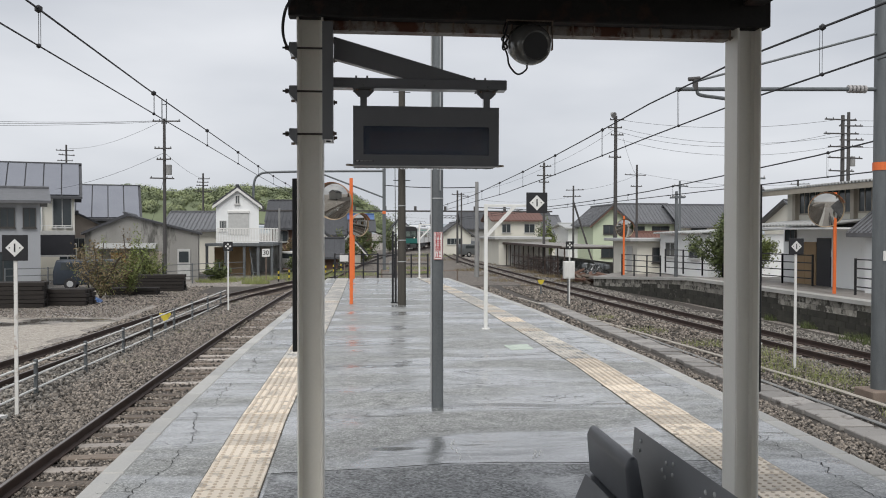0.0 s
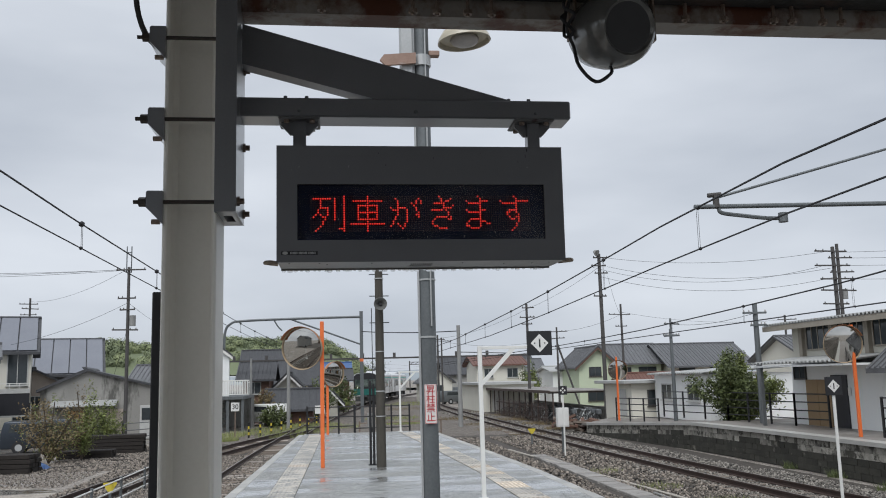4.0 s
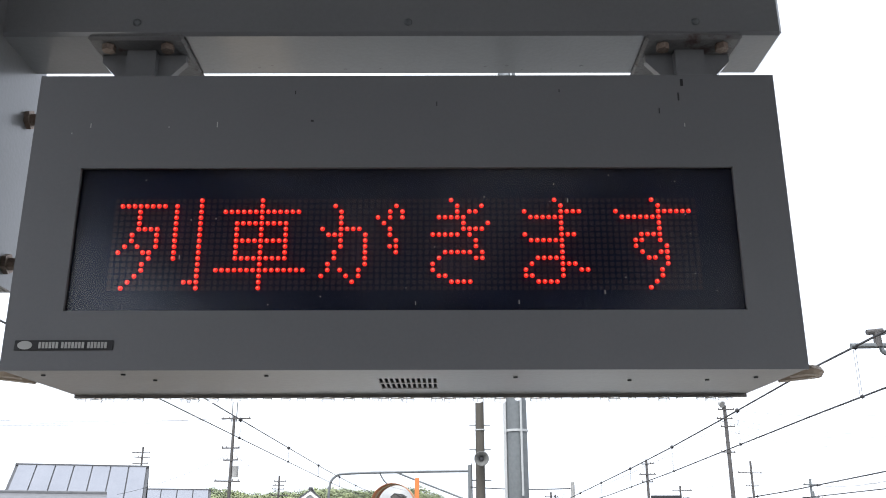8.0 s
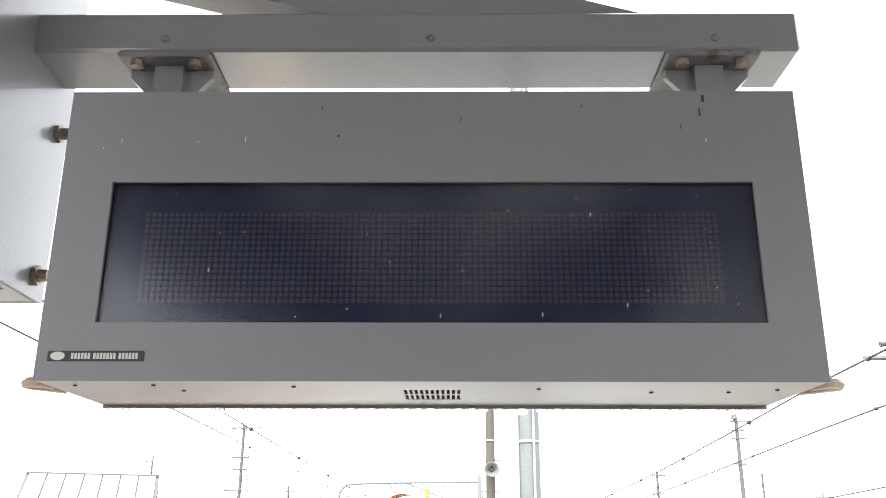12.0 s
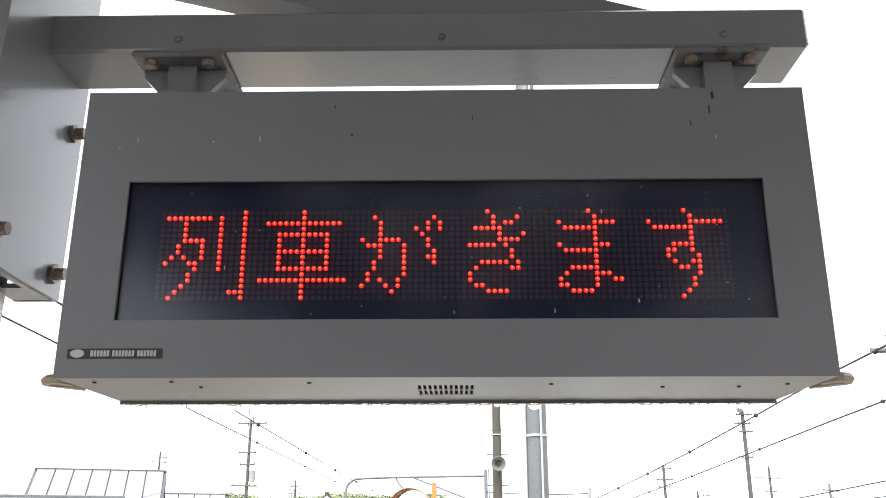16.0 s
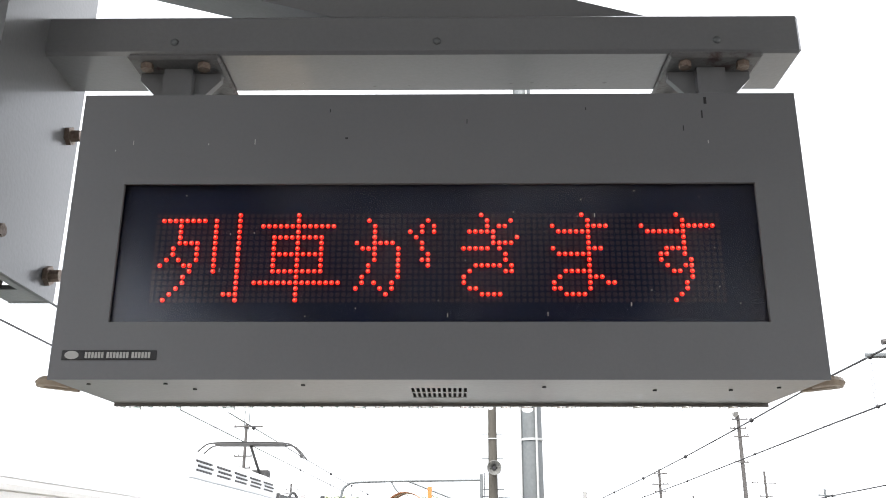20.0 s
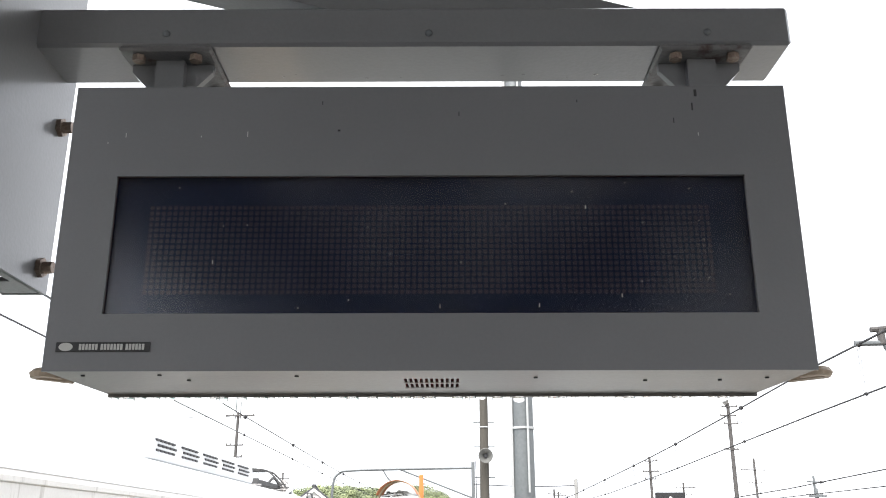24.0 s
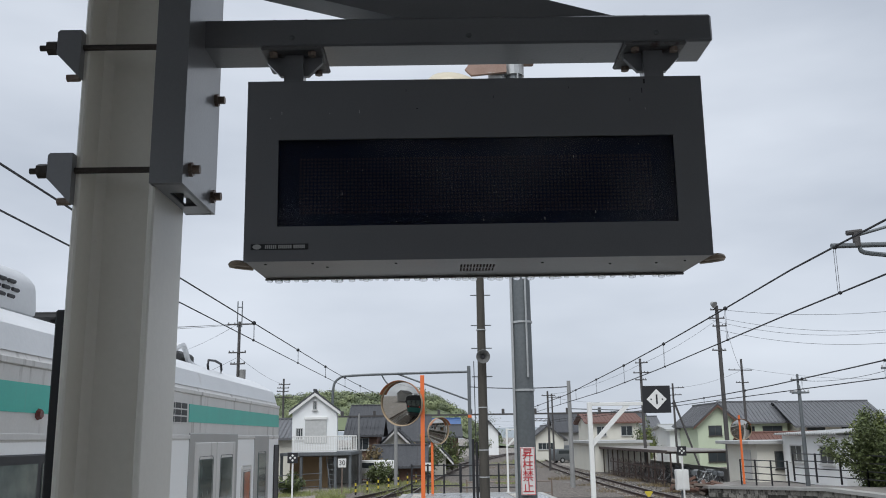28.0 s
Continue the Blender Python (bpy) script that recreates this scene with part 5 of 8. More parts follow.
for x, y, zt in ((-5.36, 25.79, -0.62), (8.8, 40.8, -0.55)):
    t = thing("triangle_marker", "small yellow triangular marker on a stake", "track marker", (x, y, GROUND), group="yellow track markers")
    bm = B()
    box(bm, -0.03, 0.03, -0.03, 0.03, 0, zt - GROUND - 0.15)
    part("stake", bm, GALV, t)
    bm = B()
    z1 = zt - GROUND
    prism(bm, [(-0.16, z1), (0.16, z1), (0.16, z1 - 0.05), (0.05, z1 - 0.22), (-0.05, z1 - 0.22), (-0.16, z1 - 0.05)], "y", -0.04, -0.02)
    part("plate", bm, YELLOW, t)
t = thing("junction_post", "short white-capped black post among the weeds", "post", (8.36, 17.6, GROUND))
bm = B()
box(bm, -0.05, 0.05, -0.05, 0.05, 0, 0.45, 0.005)
part("post", bm, BLACK, t)
bm = B()
box(bm, -0.09, 0.09, -0.08, 0.08, 0.43, 0.62, 0.012)
box(bm, -0.11, 0.11, -0.1, 0.1, 0.6, 0.64, 0.01)
part("cap", bm, WHITE, t)
# white pipe rails along the siding
t = thing("pipe_rail", "low white pipe railing along the siding", "railing", (-5.4, 16, GROUND))
rail_line = [(-0.35, -6), (-0.2, 0.7), (0.0, 6), (0.1, 10), (0.35, 19.6)]
for z in (0.62, 0.4, 0.16):
    bm = B()
    sweep(bm, [(x, y, z) for x, y in rail_line], [(0.02 * math.cos(k), 0.02 * math.sin(k)) for k in (0, 1.05, 2.1, 3.14, 4.19, 5.24)])
    part("pipe", bm, WHITE, t)
for k in range(10):
    y = -5 + k * 2.6
    x = lerp([(b, a) for a, b in rail_line], y)
    bm = B()
    box(bm, x - 0.03, x + 0.03, y - 0.03, y + 0.03, 0, 0.68, 0.004)
    part("post", bm, GALV, t)


def rail_fence(name, label, pts, base, h, rails, spacing, material, end_posts=True):
    """Posts and level rails along a line of points."""
    t = thing(name, label, "fence", (*pts[0], base))
    o = Vector((*pts[0], 0))
    for (ax, ay), (bx, by) in zip(pts, pts[1:]):
        a, b = Vector((ax, ay, 0)) - o, Vector((bx, by, 0)) - o
        n = max(1, round((b - a).length / spacing))
        for k in range(n + 1):
            p = a.lerp(b, k / n)
            bm = B()
            box(bm, p.x - 0.03, p.x + 0.03, p.y - 0.03, p.y + 0.03, 0, h, 0.005)
            part("post", bm, material, t)
        for z in rails:
            bm = B()
            rod(bm, a + Vector((0, 0, z)), b + Vector((0, 0, z)), 0.02, seg=8)
            part("rail", bm, material, t)
    return t


rail_fence("end_fence", "black steel railing closing the platform end", [(-0.7, 33.2), (0.9, 33.2)], -0.1, 1.0, (0.3, 0.62, 0.95), 0.55, BLACK)
rail_fence("end_fence", "black steel railing beyond the platform end", [(0.95, 34.4), (2.9, 34.4)], -0.3, 1.15, (0.35, 0.75, 1.1), 0.65, BLACK)
rail_fence("crossing_fence", "dark track barrier across the closed line", [(1.4, 44), (5.2, 44)], GROUND, 1.1, (0.5, 1.0), 1.9, BOLT)


# ---- utility and catenary poles ----
def utility_pole(x, y, top, arms, label, r=0.15, base=GROUND, material=DARK_POLE, extras=(), stay=None, bands=()):
    """arms: height below the top, length, turn. extras: 'drum', 'mast'."""
    t = thing("utility_pole", label, "utility pole", (x, y, base), group="utility poles")
    h = top - base
    bm = B()
    rod(bm, (0, 0, 0), (0, 0, h), r, r * 0.72, 12)
    soft(part("shaft", bm, material, t))
    for d, ln, rz in arms:
        m = pose(ln * 0.09 * math.sin(x * 3 + d * 7), -r * 0.8, h - d, 0, 1.5 * math.sin(d * 9 + x), rz)
        bm = B()
        box(bm, -ln / 2, ln / 2, -0.035, 0.035, -0.035, 0.035, 0, m)
        arm_ob = part("crossarm", bm, material, t)
        for k in (-0.46, -0.24, 0.46) if round(d * 20 + x) % 2 else (-0.44, 0.2, 0.42):
            bm = B()
            c = m @ Vector((k * ln, 0, 0))
            rod(bm, c + Vector((0, 0, 0.03)), c + Vector((0, 0, 0.11)), 0.032, 0.022, 8)
            part("insulator", bm, DARK_POLE if material is DARK_POLE else INSUL, arm_ob)
    if "drum" in extras:
        bm = B()
        rod(bm, (0.24, 0, h - 3.1), (0.24, 0, h - 2.55), 0.16, seg=14)
        part("transformer", bm, CONC_POLE, t, "grey transformer drum")
    if "mast" in extras:
        bm = B()
        for s in (-0.12, 0.12):
            rod(bm, (s, 0, h - 0.3), (s, 0, h + 1.1), 0.03, seg=6)
        box(bm, -0.12, 0.12, -0.02, 0.02, h + 0.75, h + 0.8)
        part("mast", bm, GALV, t)
    if "lamp" in extras:
        bm = B()
        lathe(bm, [(-0.2, 0.2), (0.0, 0.12), (0.1, 0.04)], 14, Matrix.Translation((-0.3, -0.2, h + 0.1)) @ pose(0, 0, 0, 30, 0, 30))
        part("floodlight", bm, CONC_POLE, t)
    if stay:
        bm = B()
        rod(bm, (0, 0, h * 0.8), (stay, 0, 0.0), 0.09, seg=8)
        part("prop", bm, material, t)
    for z0, z1 in bands:
        bm = B()
        rod(bm, (0, 0, z0 - base), (0, 0, z1 - base), r * 1.03, seg=12)
        part("band", bm, ORANGE, t, "orange painted band")
    return t


utility_pole(-10.4, 50.0, 7.95, ((0.15, 1.5, 0), (1.65, 0.9, 8), (2.25, 0.8, -10), (3.3, 1.3, 5)), "tall dark utility pole with crossarms and a mast", 0.105, extras=("mast", "drum"))
utility_pole(-25.0, 80, 9.3, ((0.5, 1.5, 35), (0.9, 1.3, 20), (1.4, 1.3, 0), (1.8, 1.4, -20)), "dark utility pole behind the solar roofs", 0.11)
utility_pole(-13.3, 80, 6.9, ((0.5, 1.0, 0), (0.8, 1.0, 0), (1.1, 1.0, 0), (1.6, 1.5, 10)), "dark utility pole behind the tiled houses", 0.11)
utility_pole(16.4, 54, 9.0, ((0.25, 0.9, 0), (0.75, 1.0, 15), (1.2, 0.8, -15), (2.6, 0.8, 0)), "tall dark utility pole by the bicycle shed", 0.14, extras=("lamp",))
utility_pole(14.46, 66, 7.0, ((0.3, 0.9, 0), (1.0, 1.2, 10), (1.5, 0.8, 0)), "dark utility pole beside the bicycle shed", 0.12)
utility_pole(24.7, 75, 7.6, ((0.9, 1.9, 0), (1.9, 1.4, 30)), "dark utility pole among the houses", 0.12)
utility_pole(20.3, 80, 6.0, ((0.4, 1.7, 0), (1.0, 1.7, 0)), "dark utility pole propped by a leaning strut", 0.11, stay=1.9)
utility_pole(18.3, 48, 4.6, ((0.3, 1.0, 20), (0.9, 0.8, 0)), "grey utility pole behind the white building", 0.08, material=GALV)
utility_pole(26.2, 45, 8.0, ((0.25, 2.0, 10), (1.0, 2.2, 10), (1.7, 2.2, 10), (2.3, 2.2, 10), (3.0, 1.6, 10)), "tall dark utility pole crowded with crossarms", 0.13)
utility_pole(28.3, 48, 8.6, ((0.8, 1.6, 10), (1.6, 1.6, 10)), "dark utility pole behind the station building", 0.12, extras=("drum",))
utility_pole(15.6, 33, 4.15, ((0.35, 0.9, 0), (0.8, 0.6, 0)), "grey steel pole with white bands on the low platform", 0.12, -0.4, GALV)
utility_pole(14.9, 39.5, 3.6, ((0.3, 0.7, 0),), "slim grey pole on the low platform", 0.09, -0.4, GALV)
utility_pole(7.95, 56.5, 4.95, (), "grey catenary pole beside the track", 0.15, material=CONC_POLE)
bm = B()
rod(bm, (7.95, 56.5, 3.3), (11.0, 56.5, 3.17), 0.03, seg=8)
tagged(part("cantilever_tube", bm, GALV), "grey tube holding the far track's wires", "cantilever")
utility_pole(39.5, 75, 6.4, ((0.4, 1.8, 0), (1.2, 1.8, 0)), "dark utility pole behind the houses", 0.12)
utility_pole(9.7, 82, 5.6, ((0.4, 1.2, 0),), "dark utility pole near the level crossing", 0.11)
utility_pole(12.3, 100, 6.2, ((0.4, 1.4, 0),), "dark utility pole down the line", 0.11)

# catenary pole with cantilever by the walkway
cat = thing("catenary_pole", "thick grey catenary pole on a rusty concrete base", "catenary pole", (9.17, 14.5, GROUND))
bm = B()
rod(bm, (0, 0, 0.12), (0, 0, 7.2), 0.15, 0.14, 20)
soft(part("shaft", bm, GALV, cat))
bm = B()
box(bm, -0.3, 0.3, -0.3, 0.3, -0.1, 0.2, 0.02)
part("base", bm, mat("rusty_concrete", (0.27, 0.22, 0.18), 0.85, 0.0, (0.14, 0.1, 0.075), 3, 50, 0.3), cat, "rust-stained concrete base")
bm = B()
rod(bm, (0, 0, 4.02), (0, 0, 4.16), 0.156, seg=20)
part("band", bm, ORANGE, cat, "orange painted band")
bm = B()
box(bm, -0.06, 0.06, -0.166, -0.15, 2.45, 2.62)
part("number_plate", bm, WHITE, cat, "small white plate")
bm = B()
rod(bm, (-0.1, 0, 5.43), (-3.72, 0, 5.37), 0.035, seg=10)
a1 = part("cantilever", bm, GALV, cat, "horizontal cantilever tube")
bm = B()
for k in range(5):
    rod(bm, (-0.32 - 0.07 * k, 0, 5.425), (-0.36 - 0.07 * k, 0, 5.425), 0.07, seg=12)
part("insulator", bm, INSUL, a1)
bm = B()
rod(bm, (-0.1, 0, 6.4), (-3.4, 0, 5.5), 0.02, seg=8)
part("stay", bm, GALV, cat)
bm = B()
hose(bm, [(-3.35, 0, 5.35), (-3.3, 0, 5.28), (-3.0, 0, 5.24), (-2.6, 0, 5.2), (-2.35, 0, 5.2)], 0.03)
rod(bm, (-2.35, 0, 5.14), (-2.35, 0, 5.28), 0.07, seg=10)
part("steady_arm", bm, GALV, cat)
bm = B()
rod(bm, (-3.38, 0, 5.36), (-3.38, 0, 5.56), 0.05, seg=8)
rod(bm, (-3.5, 0, 5.54), (-3.3, 0, 5.56), 0.035, seg=8)
part("clamp", bm, DARK_POLE, cat)

# curved gantry over the siding
g = thing("gantry", "curved steel pipe gantry spanning the tracks", "gantry", (2.28, 66, GROUND))
bm = B()
box(bm, -0.12, 0.12, -0.1, 0.1, 0, 7.9, 0.01)
part("mast", bm, GALV, g)
bm = B()
box(bm, -0.13, 0.13, -0.11, 0.11, 4.3, 4.5)
part("band", bm, ORANGE, g, "orange painted band")
bm = B()
hose(bm, [(0.1, 0, 7.5), (-4, 0, 7.45), (-8.2, 0, 7.35), (-9.2, 0, 7.15), (-9.6, 0, 6.4), (-9.62, 0, 4), (-9.62, 0, 0)], 0.09, 8)
part("span", bm, GALV, g)
bm = B()
rod(bm, (0, 0, 5.5), (-5.0, 0, 7.4), 0.06, seg=8)
part("strut", bm, GALV, g)
bm = B()
hose(bm, [(-6.2, 0, 7.4), (-5.9, 0, 6.9), (-5.6, 0, 6.6)], 0.05)
part("dropper_arm", bm, GALV, g)
for k, (yy, xx) in enumerate(((195, 22), (230, 33), (270, 47))):
    g2 = thing("gantry", "grey truss gantry down the line", "gantry", (xx, yy, GROUND), group="gantries down the line")
    bm = B()
    for s in (-5, 6):
        box(bm, s - 0.12, s + 0.12, -0.1, 0.1, 0, 6.8)
    box(bm, -5, 6, -0.08, 0.08, 6.0, 6.14)
    box(bm, -5, 6, -0.08, 0.08, 6.5, 6.62)
    for j in range(11):
        rod(bm, (-5 + j, 0, 6.05), (-4 + j, 0, 6.55), 0.05, seg=5)
    part("truss", bm, DARK_POLE, g2)


# ---- overhead lines ----
def wire_path(a, b, sag, n=14):
    a, b = Vector(a), Vector(b)
    return [a.lerp(b, k / n) - Vector((0, 0, sag * 4 * (k / n) * (1 - k / n))) for k in range(n + 1)]


def cord(bm, pts, r):
    return sweep(bm, pts, [(r * math.cos(a), r * math.sin(a)) for a in (0.5, 1.55, 2.59, 3.64, 4.69, 5.74)])


def catenary(name, label, contact, messenger, r, every):
    t = thing(name, label, "overhead wire")
    bm = B()
    cord(bm, contact, r)
    part("contact_wire", bm, WIRE, t)
    bm = B()
    cord(bm, messenger, r * 1.25)
    part("messenger_wire", bm, WIRE, t)
    y = contact[0][1] + every * 0.5
    while y < min(contact[-1][1], 90):
        c = [lerp([(p[1], p[i]) for p in contact], y) for i in (0, 2)]
        m = [lerp([(p[1], p[i]) for p in messenger], y) for i in (0, 2)]
        bm = B()
        hose(bm, [(c[0], y, c[1]), (m[0], y, m[1]), (m[0], y + 0.03, m[1] + 0.01), (m[0], y + 0.06, m[1]), (c[0], y + 0.06, c[1])], 0.0032, 5, 1)
        d = part("dropper", bm, WIRE, t)
        for q, r_q in ((m, 0.045), (c, 0.028)):
            bm = B()
            sphere(bm, (q[0], y, q[1]), r_q, 1)
            part("clip", bm, WIRE, d)
        y += every
    return t


ys = list(range(-40, 66, 6)) + list(range(66, 190, 12))
catenary("overhead_line", "contact and messenger wires over the platform track",
         [(-3.2 + 0.0009 * max(0, y - 30) ** 2, y, 3.6) for y in ys], [(-3.2 + 0.0009 * max(0, y - 30) ** 2, y, lerp([(-40, 4.3), (8, 3.99), (14, 3.93), (30, 3.91), (60, 3.93)], y) if y < 60 else 3.93 + 0.3 * abs(math.sin((y - 60) / 22))) for y in ys], 0.0095, 5.2)
catenary("overhead_line", "contact and messenger wires above the walkway",
         [(5.5, y, lerp([(-20, 3.6), (12, 3.56), (16.5, 3.47), (24, 3.27), (32, 3.12), (60, 3.0)], y)) for y in range(-20, 60, 4)],
         [(5.5, y, lerp([(-20, 3.4), (0, 3.75), (8.8, 4.1), (12, 4.17), (16.3, 4.09), (21.5, 3.87), (26.4, 3.71), (40, 3.4), (60, 3.3)], y)) for y in range(-20, 60, 4)], 0.012, 4.6)
catenary("overhead_line", "contact and messenger wires over the far track",
         [(11, y, 2.99) for y in range(2, 100, 6)], [(11, y, lerp([(2, 4.4), (17, 3.66), (22.8, 3.41), (28.5, 3.34), (33, 3.2), (42, 3.13), (100, 3.2)], y)) for y in range(2, 100, 6)], 0.014, 5.0)
for k, (a, b, s) in enumerate((((9.05, 14.5, 6.0), (3.9, -6, 5.9), 0.3), ((9.05, 14.5, 4.7), (6.9, 3.0, 4.2), 0.1),
                               ((-10.4, 50, 7.89), (-25, 80, 9.0), 0.5), ((-10.4, 50, 7.82), (-40, 44, 8.6), 0.7), ((-10.8, 50, 7.82), (-40, 43, 8.4), 0.8), ((-10.0, 50, 7.82), (-40, 42, 8.2), 0.9),
                               ((-10.4, 50, 6.08), (-17.5, 54, 4.2), 0.25), ((-10.4, 50, 4.83), (-12, 54.2, 2.4), 0.1),
                               ((16.4, 54, 8.8), (26.2, 45, 7.8), 0.5), ((16.9, 54, 8.2), (26.8, 45, 7.0), 0.7), ((15.9, 54, 8.2), (25.6, 45, 7.0), 0.9), ((16.4, 54, 7.6), (26.2, 45, 6.4), 0.8),
                               ((16.9, 54, 7.6), (24.7, 75, 6.7), 0.4), ((24.7, 75, 6.9), (39.5, 75, 6.0), 0.5), ((20.3, 80, 5.6), (24.7, 75, 6.7), 0.3), ((14.46, 66, 6.6), (16.4, 54, 8.2), 0.2),
                               ((26.2, 45, 7.7), (44, 30, 8.2), 0.6), ((26.9, 45, 7.0), (44, 30, 7.4), 0.6), ((26.2, 45, 6.3), (44, 30, 6.9), 0.7), ((28.3, 48, 7.8), (44, 38, 8.2), 0.5),
                               ((9.7, 82, 5.3), (14.46, 66, 6.6), 0.4), ((20.3, 80, 5.0), (12.3, 100, 5.8), 0.6), ((15.6, 33, 3.8), (18.3, 48, 4.3), 0.2), ((-13.3, 80, 6.4), (-10.4, 50, 6.08), 0.2))):
    bm = B()
    cord(bm, wire_path(a, b, s), 0.01 if k < 2 else 0.009)
    tagged(part("overhead_cable", bm, WIRE), "thin dark overhead cable between poles", "cable", group="overhead cables")
bm = B()
cord(bm, wire_path((2.28, 66, 5.2), (7.95, 56.5, 4.6), 0.1), 0.03)
tagged(part("span_wire", bm, WIRE), "dark span wire across the tracks", "cable")
bm = B()
box(bm, -9, 16, 69.9, 70.1, 3.3, 3.42)
for k in range(9):
    box(bm, -7.2 + k * 2.4, -7.0 + k * 2.4, 69.9, 70.1, 3.42, 3.75)
tagged(part("signal_beam", bm, DARK_POLE), "slim dark beam with fittings across the line", "beam")

# ---- the low far platform and the buildings on its side ----
WALL_LINE = [(4, 13.95), (24, 13.9), (30, 13.9), (35, 13.75), (38, 13.5), (42, 13.15), (46, 12.85)]
FAR_TOP, FAR_BASE = -0.18, -0.4
FAR_Z = [(4, FAR_TOP), (35, FAR_TOP), (47.5, -0.75)]
STONE_WALL = mat("old_wall_block", (0.43, 0.41, 0.36), 0.85, 0.0, (0.15, 0.14, 0.118), 4.5, 30, 0.6, per_object=0.3, stain=(0.05, 0.047, 0.038), stain_at=0.53, stain_scale=2.6)
MOSS_WALL = mat("mossy_dark_block", (0.058, 0.055, 0.044), 0.9, 0.0, (0.018, 0.018, 0.014), 2.0, 30, 0.5, per_object=0.22, stain=(0.15, 0.14, 0.115), stain_at=0.64, stain_scale=3.0)
DARK_WALL = mat("dark_damp_concrete", (0.085, 0.085, 0.075), 0.8, 0.0, (0.045, 0.045, 0.04), 1.2, 40, 0.3, stain=(0.14, 0.14, 0.125), stain_at=0.6, stain_scale=1.0)
FAR_PAVE = mat("far_platform_paving", (0.27, 0.25, 0.23), 0.55, 0.0, (0.18, 0.165, 0.15), 0.8, 40, 0.2, wet=0.2)
bm = B()
edge = [(x, y) for y, x in WALL_LINE]
rows_far = []
for x, y in edge + [(12.8, 47.5)]:
    z = lerp(FAR_Z, y)
    top = [bm.verts.new(c) for c in ((x + 0.05, y, z), (15.3, y, max(z, -0.45)), (22, y, max(z, -0.41)))]
    rows_far.append(top + [bm.verts.new((v.co.x, y, v.co.z - 0.12)) for v in top[::-1]])
for a, b in zip(rows_far, rows_far[1:]):
    for k in range(6):
        bm.faces.new((a[k], a[(k + 1) % 6], b[(k + 1) % 6], b[k]))
bm.faces.new(rows_far[0])
bm.faces.new(rows_far[-1][::-1])
bmesh.ops.recalc_face_normals(bm, faces=bm.faces)
tagged(part("far_platform", bm, FAR_PAVE), "worn low concrete platform opposite", "platform", kind="structure")
wall = thing("far_platform_wall", "weathered block wall of the low platform above a dark damp footing", "wall", kind="structure")
bm = B()
sweep(bm, [(x + 0.32, y, lerp(FAR_Z, y) - 0.13) for x, y in edge], [(-0.2, 0), (0.4, 0), (0.4, -1.3), (-0.2, -1.3)])
part("footing", bm, DARK_WALL, wall)
rs = random.Random(21)
blocks = []
for k in range(4):
    bm = B()
    w = (0.36, 0.42, 0.3, 0.48)[k]
    box(bm, 0, 0.2, 0, w, 0, 0.178, 0.004)
    for v in bm.verts:
        v.co += Vector((rs.uniform(-0.003, 0.003), rs.uniform(-0.006, 0.006), rs.uniform(-0.003, 0.003)))
    blocks.append((part("block", bm, STONE_WALL if k < 2 else MOSS_WALL, wall), w))
used = set()
for row in range(5):
    y = 14.0 + rs.uniform(0, 0.2)
    while y < 46:
        ob, w = blocks[rs.randrange(2) + (2 if row > 1 or row == 1 and math.sin(y * 0.7) + math.sin(y * 2.3) > 0.6 else 0)]
        x = lerp(WALL_LINE, y)
        dx = lerp(WALL_LINE, y + 0.5) - x
        m = pose(x + 0.02 + rs.uniform(-0.005, 0.005), y, lerp(FAR_Z, y) - 0.12 - 0.183 * (row + 1), 0, 0, -math.degrees(math.atan(dx / 0.5)))
        if ob.name not in used:
            used.add(ob.name)
            ob.matrix_basis = m
        else:
            shared("block", ob.data, wall, m)
        y += w + rs.choice((0.002, 0.003, 0.005, 0.03))
bm = B()
sweep(bm, [(x - 0.02, y, lerp(FAR_Z, y)) for x, y in edge], [(-0.05, 0.004), (0.4, 0.004), (0.4, -0.11), (-0.05, -0.11)])
part("coping", bm, COPING, wall, "pale concrete coping")
rail_fence("platform_fence", "black four-rail steel fence along the far platform", [(13.6, 43.6), (14.4, 40.2)], -0.5, 1.1, (0.25, 0.52, 0.8, 1.07), 1.2, BLACK)
rail_fence("platform_fence", "black four-rail steel fence in front of the bush", [(14.5, 39.8), (15.3, 35.2), (15.75, 31.0), (16.05, 29.4)], FAR_TOP, 1.1, (0.25, 0.52, 0.8, 1.07), 1.5, BLACK)
rail_fence("platform_fence", "black four-rail steel fence by the ticket hall", [(15.0, 25.0), (15.1, 19.6)], FAR_TOP, 1.1, (0.25, 0.52, 0.8, 1.07), 1.7, BLACK)

PLASTER = mat("cream_plaster", (0.72, 0.7, 0.62), 0.8, 0.0, (0.62, 0.6, 0.52), 1.0, 30, 0.1, stain=(0.42, 0.4, 0.34), stain_at=0.68, stain_scale=0.9, stretch=(1, 1, 0.4))
WHITEWASH = mat("white_siding", (0.84, 0.85, 0.84), 0.7, 0.0, (0.75, 0.76, 0.75), 1.0, 30, 0.05, stain=(0.55, 0.55, 0.52), stain_at=0.71, stain_scale=0.8, stretch=(1, 1, 0.3))
GREY_WALL = mat("grey_mortar_wall", (0.42, 0.415, 0.39), 0.85, 0.0, (0.28, 0.275, 0.255), 0.8, 30, 0.15, stain=(0.16, 0.155, 0.14), stain_at=0.6, stain_scale=0.7, stretch=(1, 1, 0.35))
BLUE_GREY = mat("blue_grey_siding", (0.36, 0.375, 0.395), 0.6, 0.0, (0.3, 0.31, 0.325), 1, 20)
MINT = mat("mint_green_wall", (0.56, 0.63, 0.46), 0.75, 0.0, (0.48, 0.54, 0.39), 1, 30)
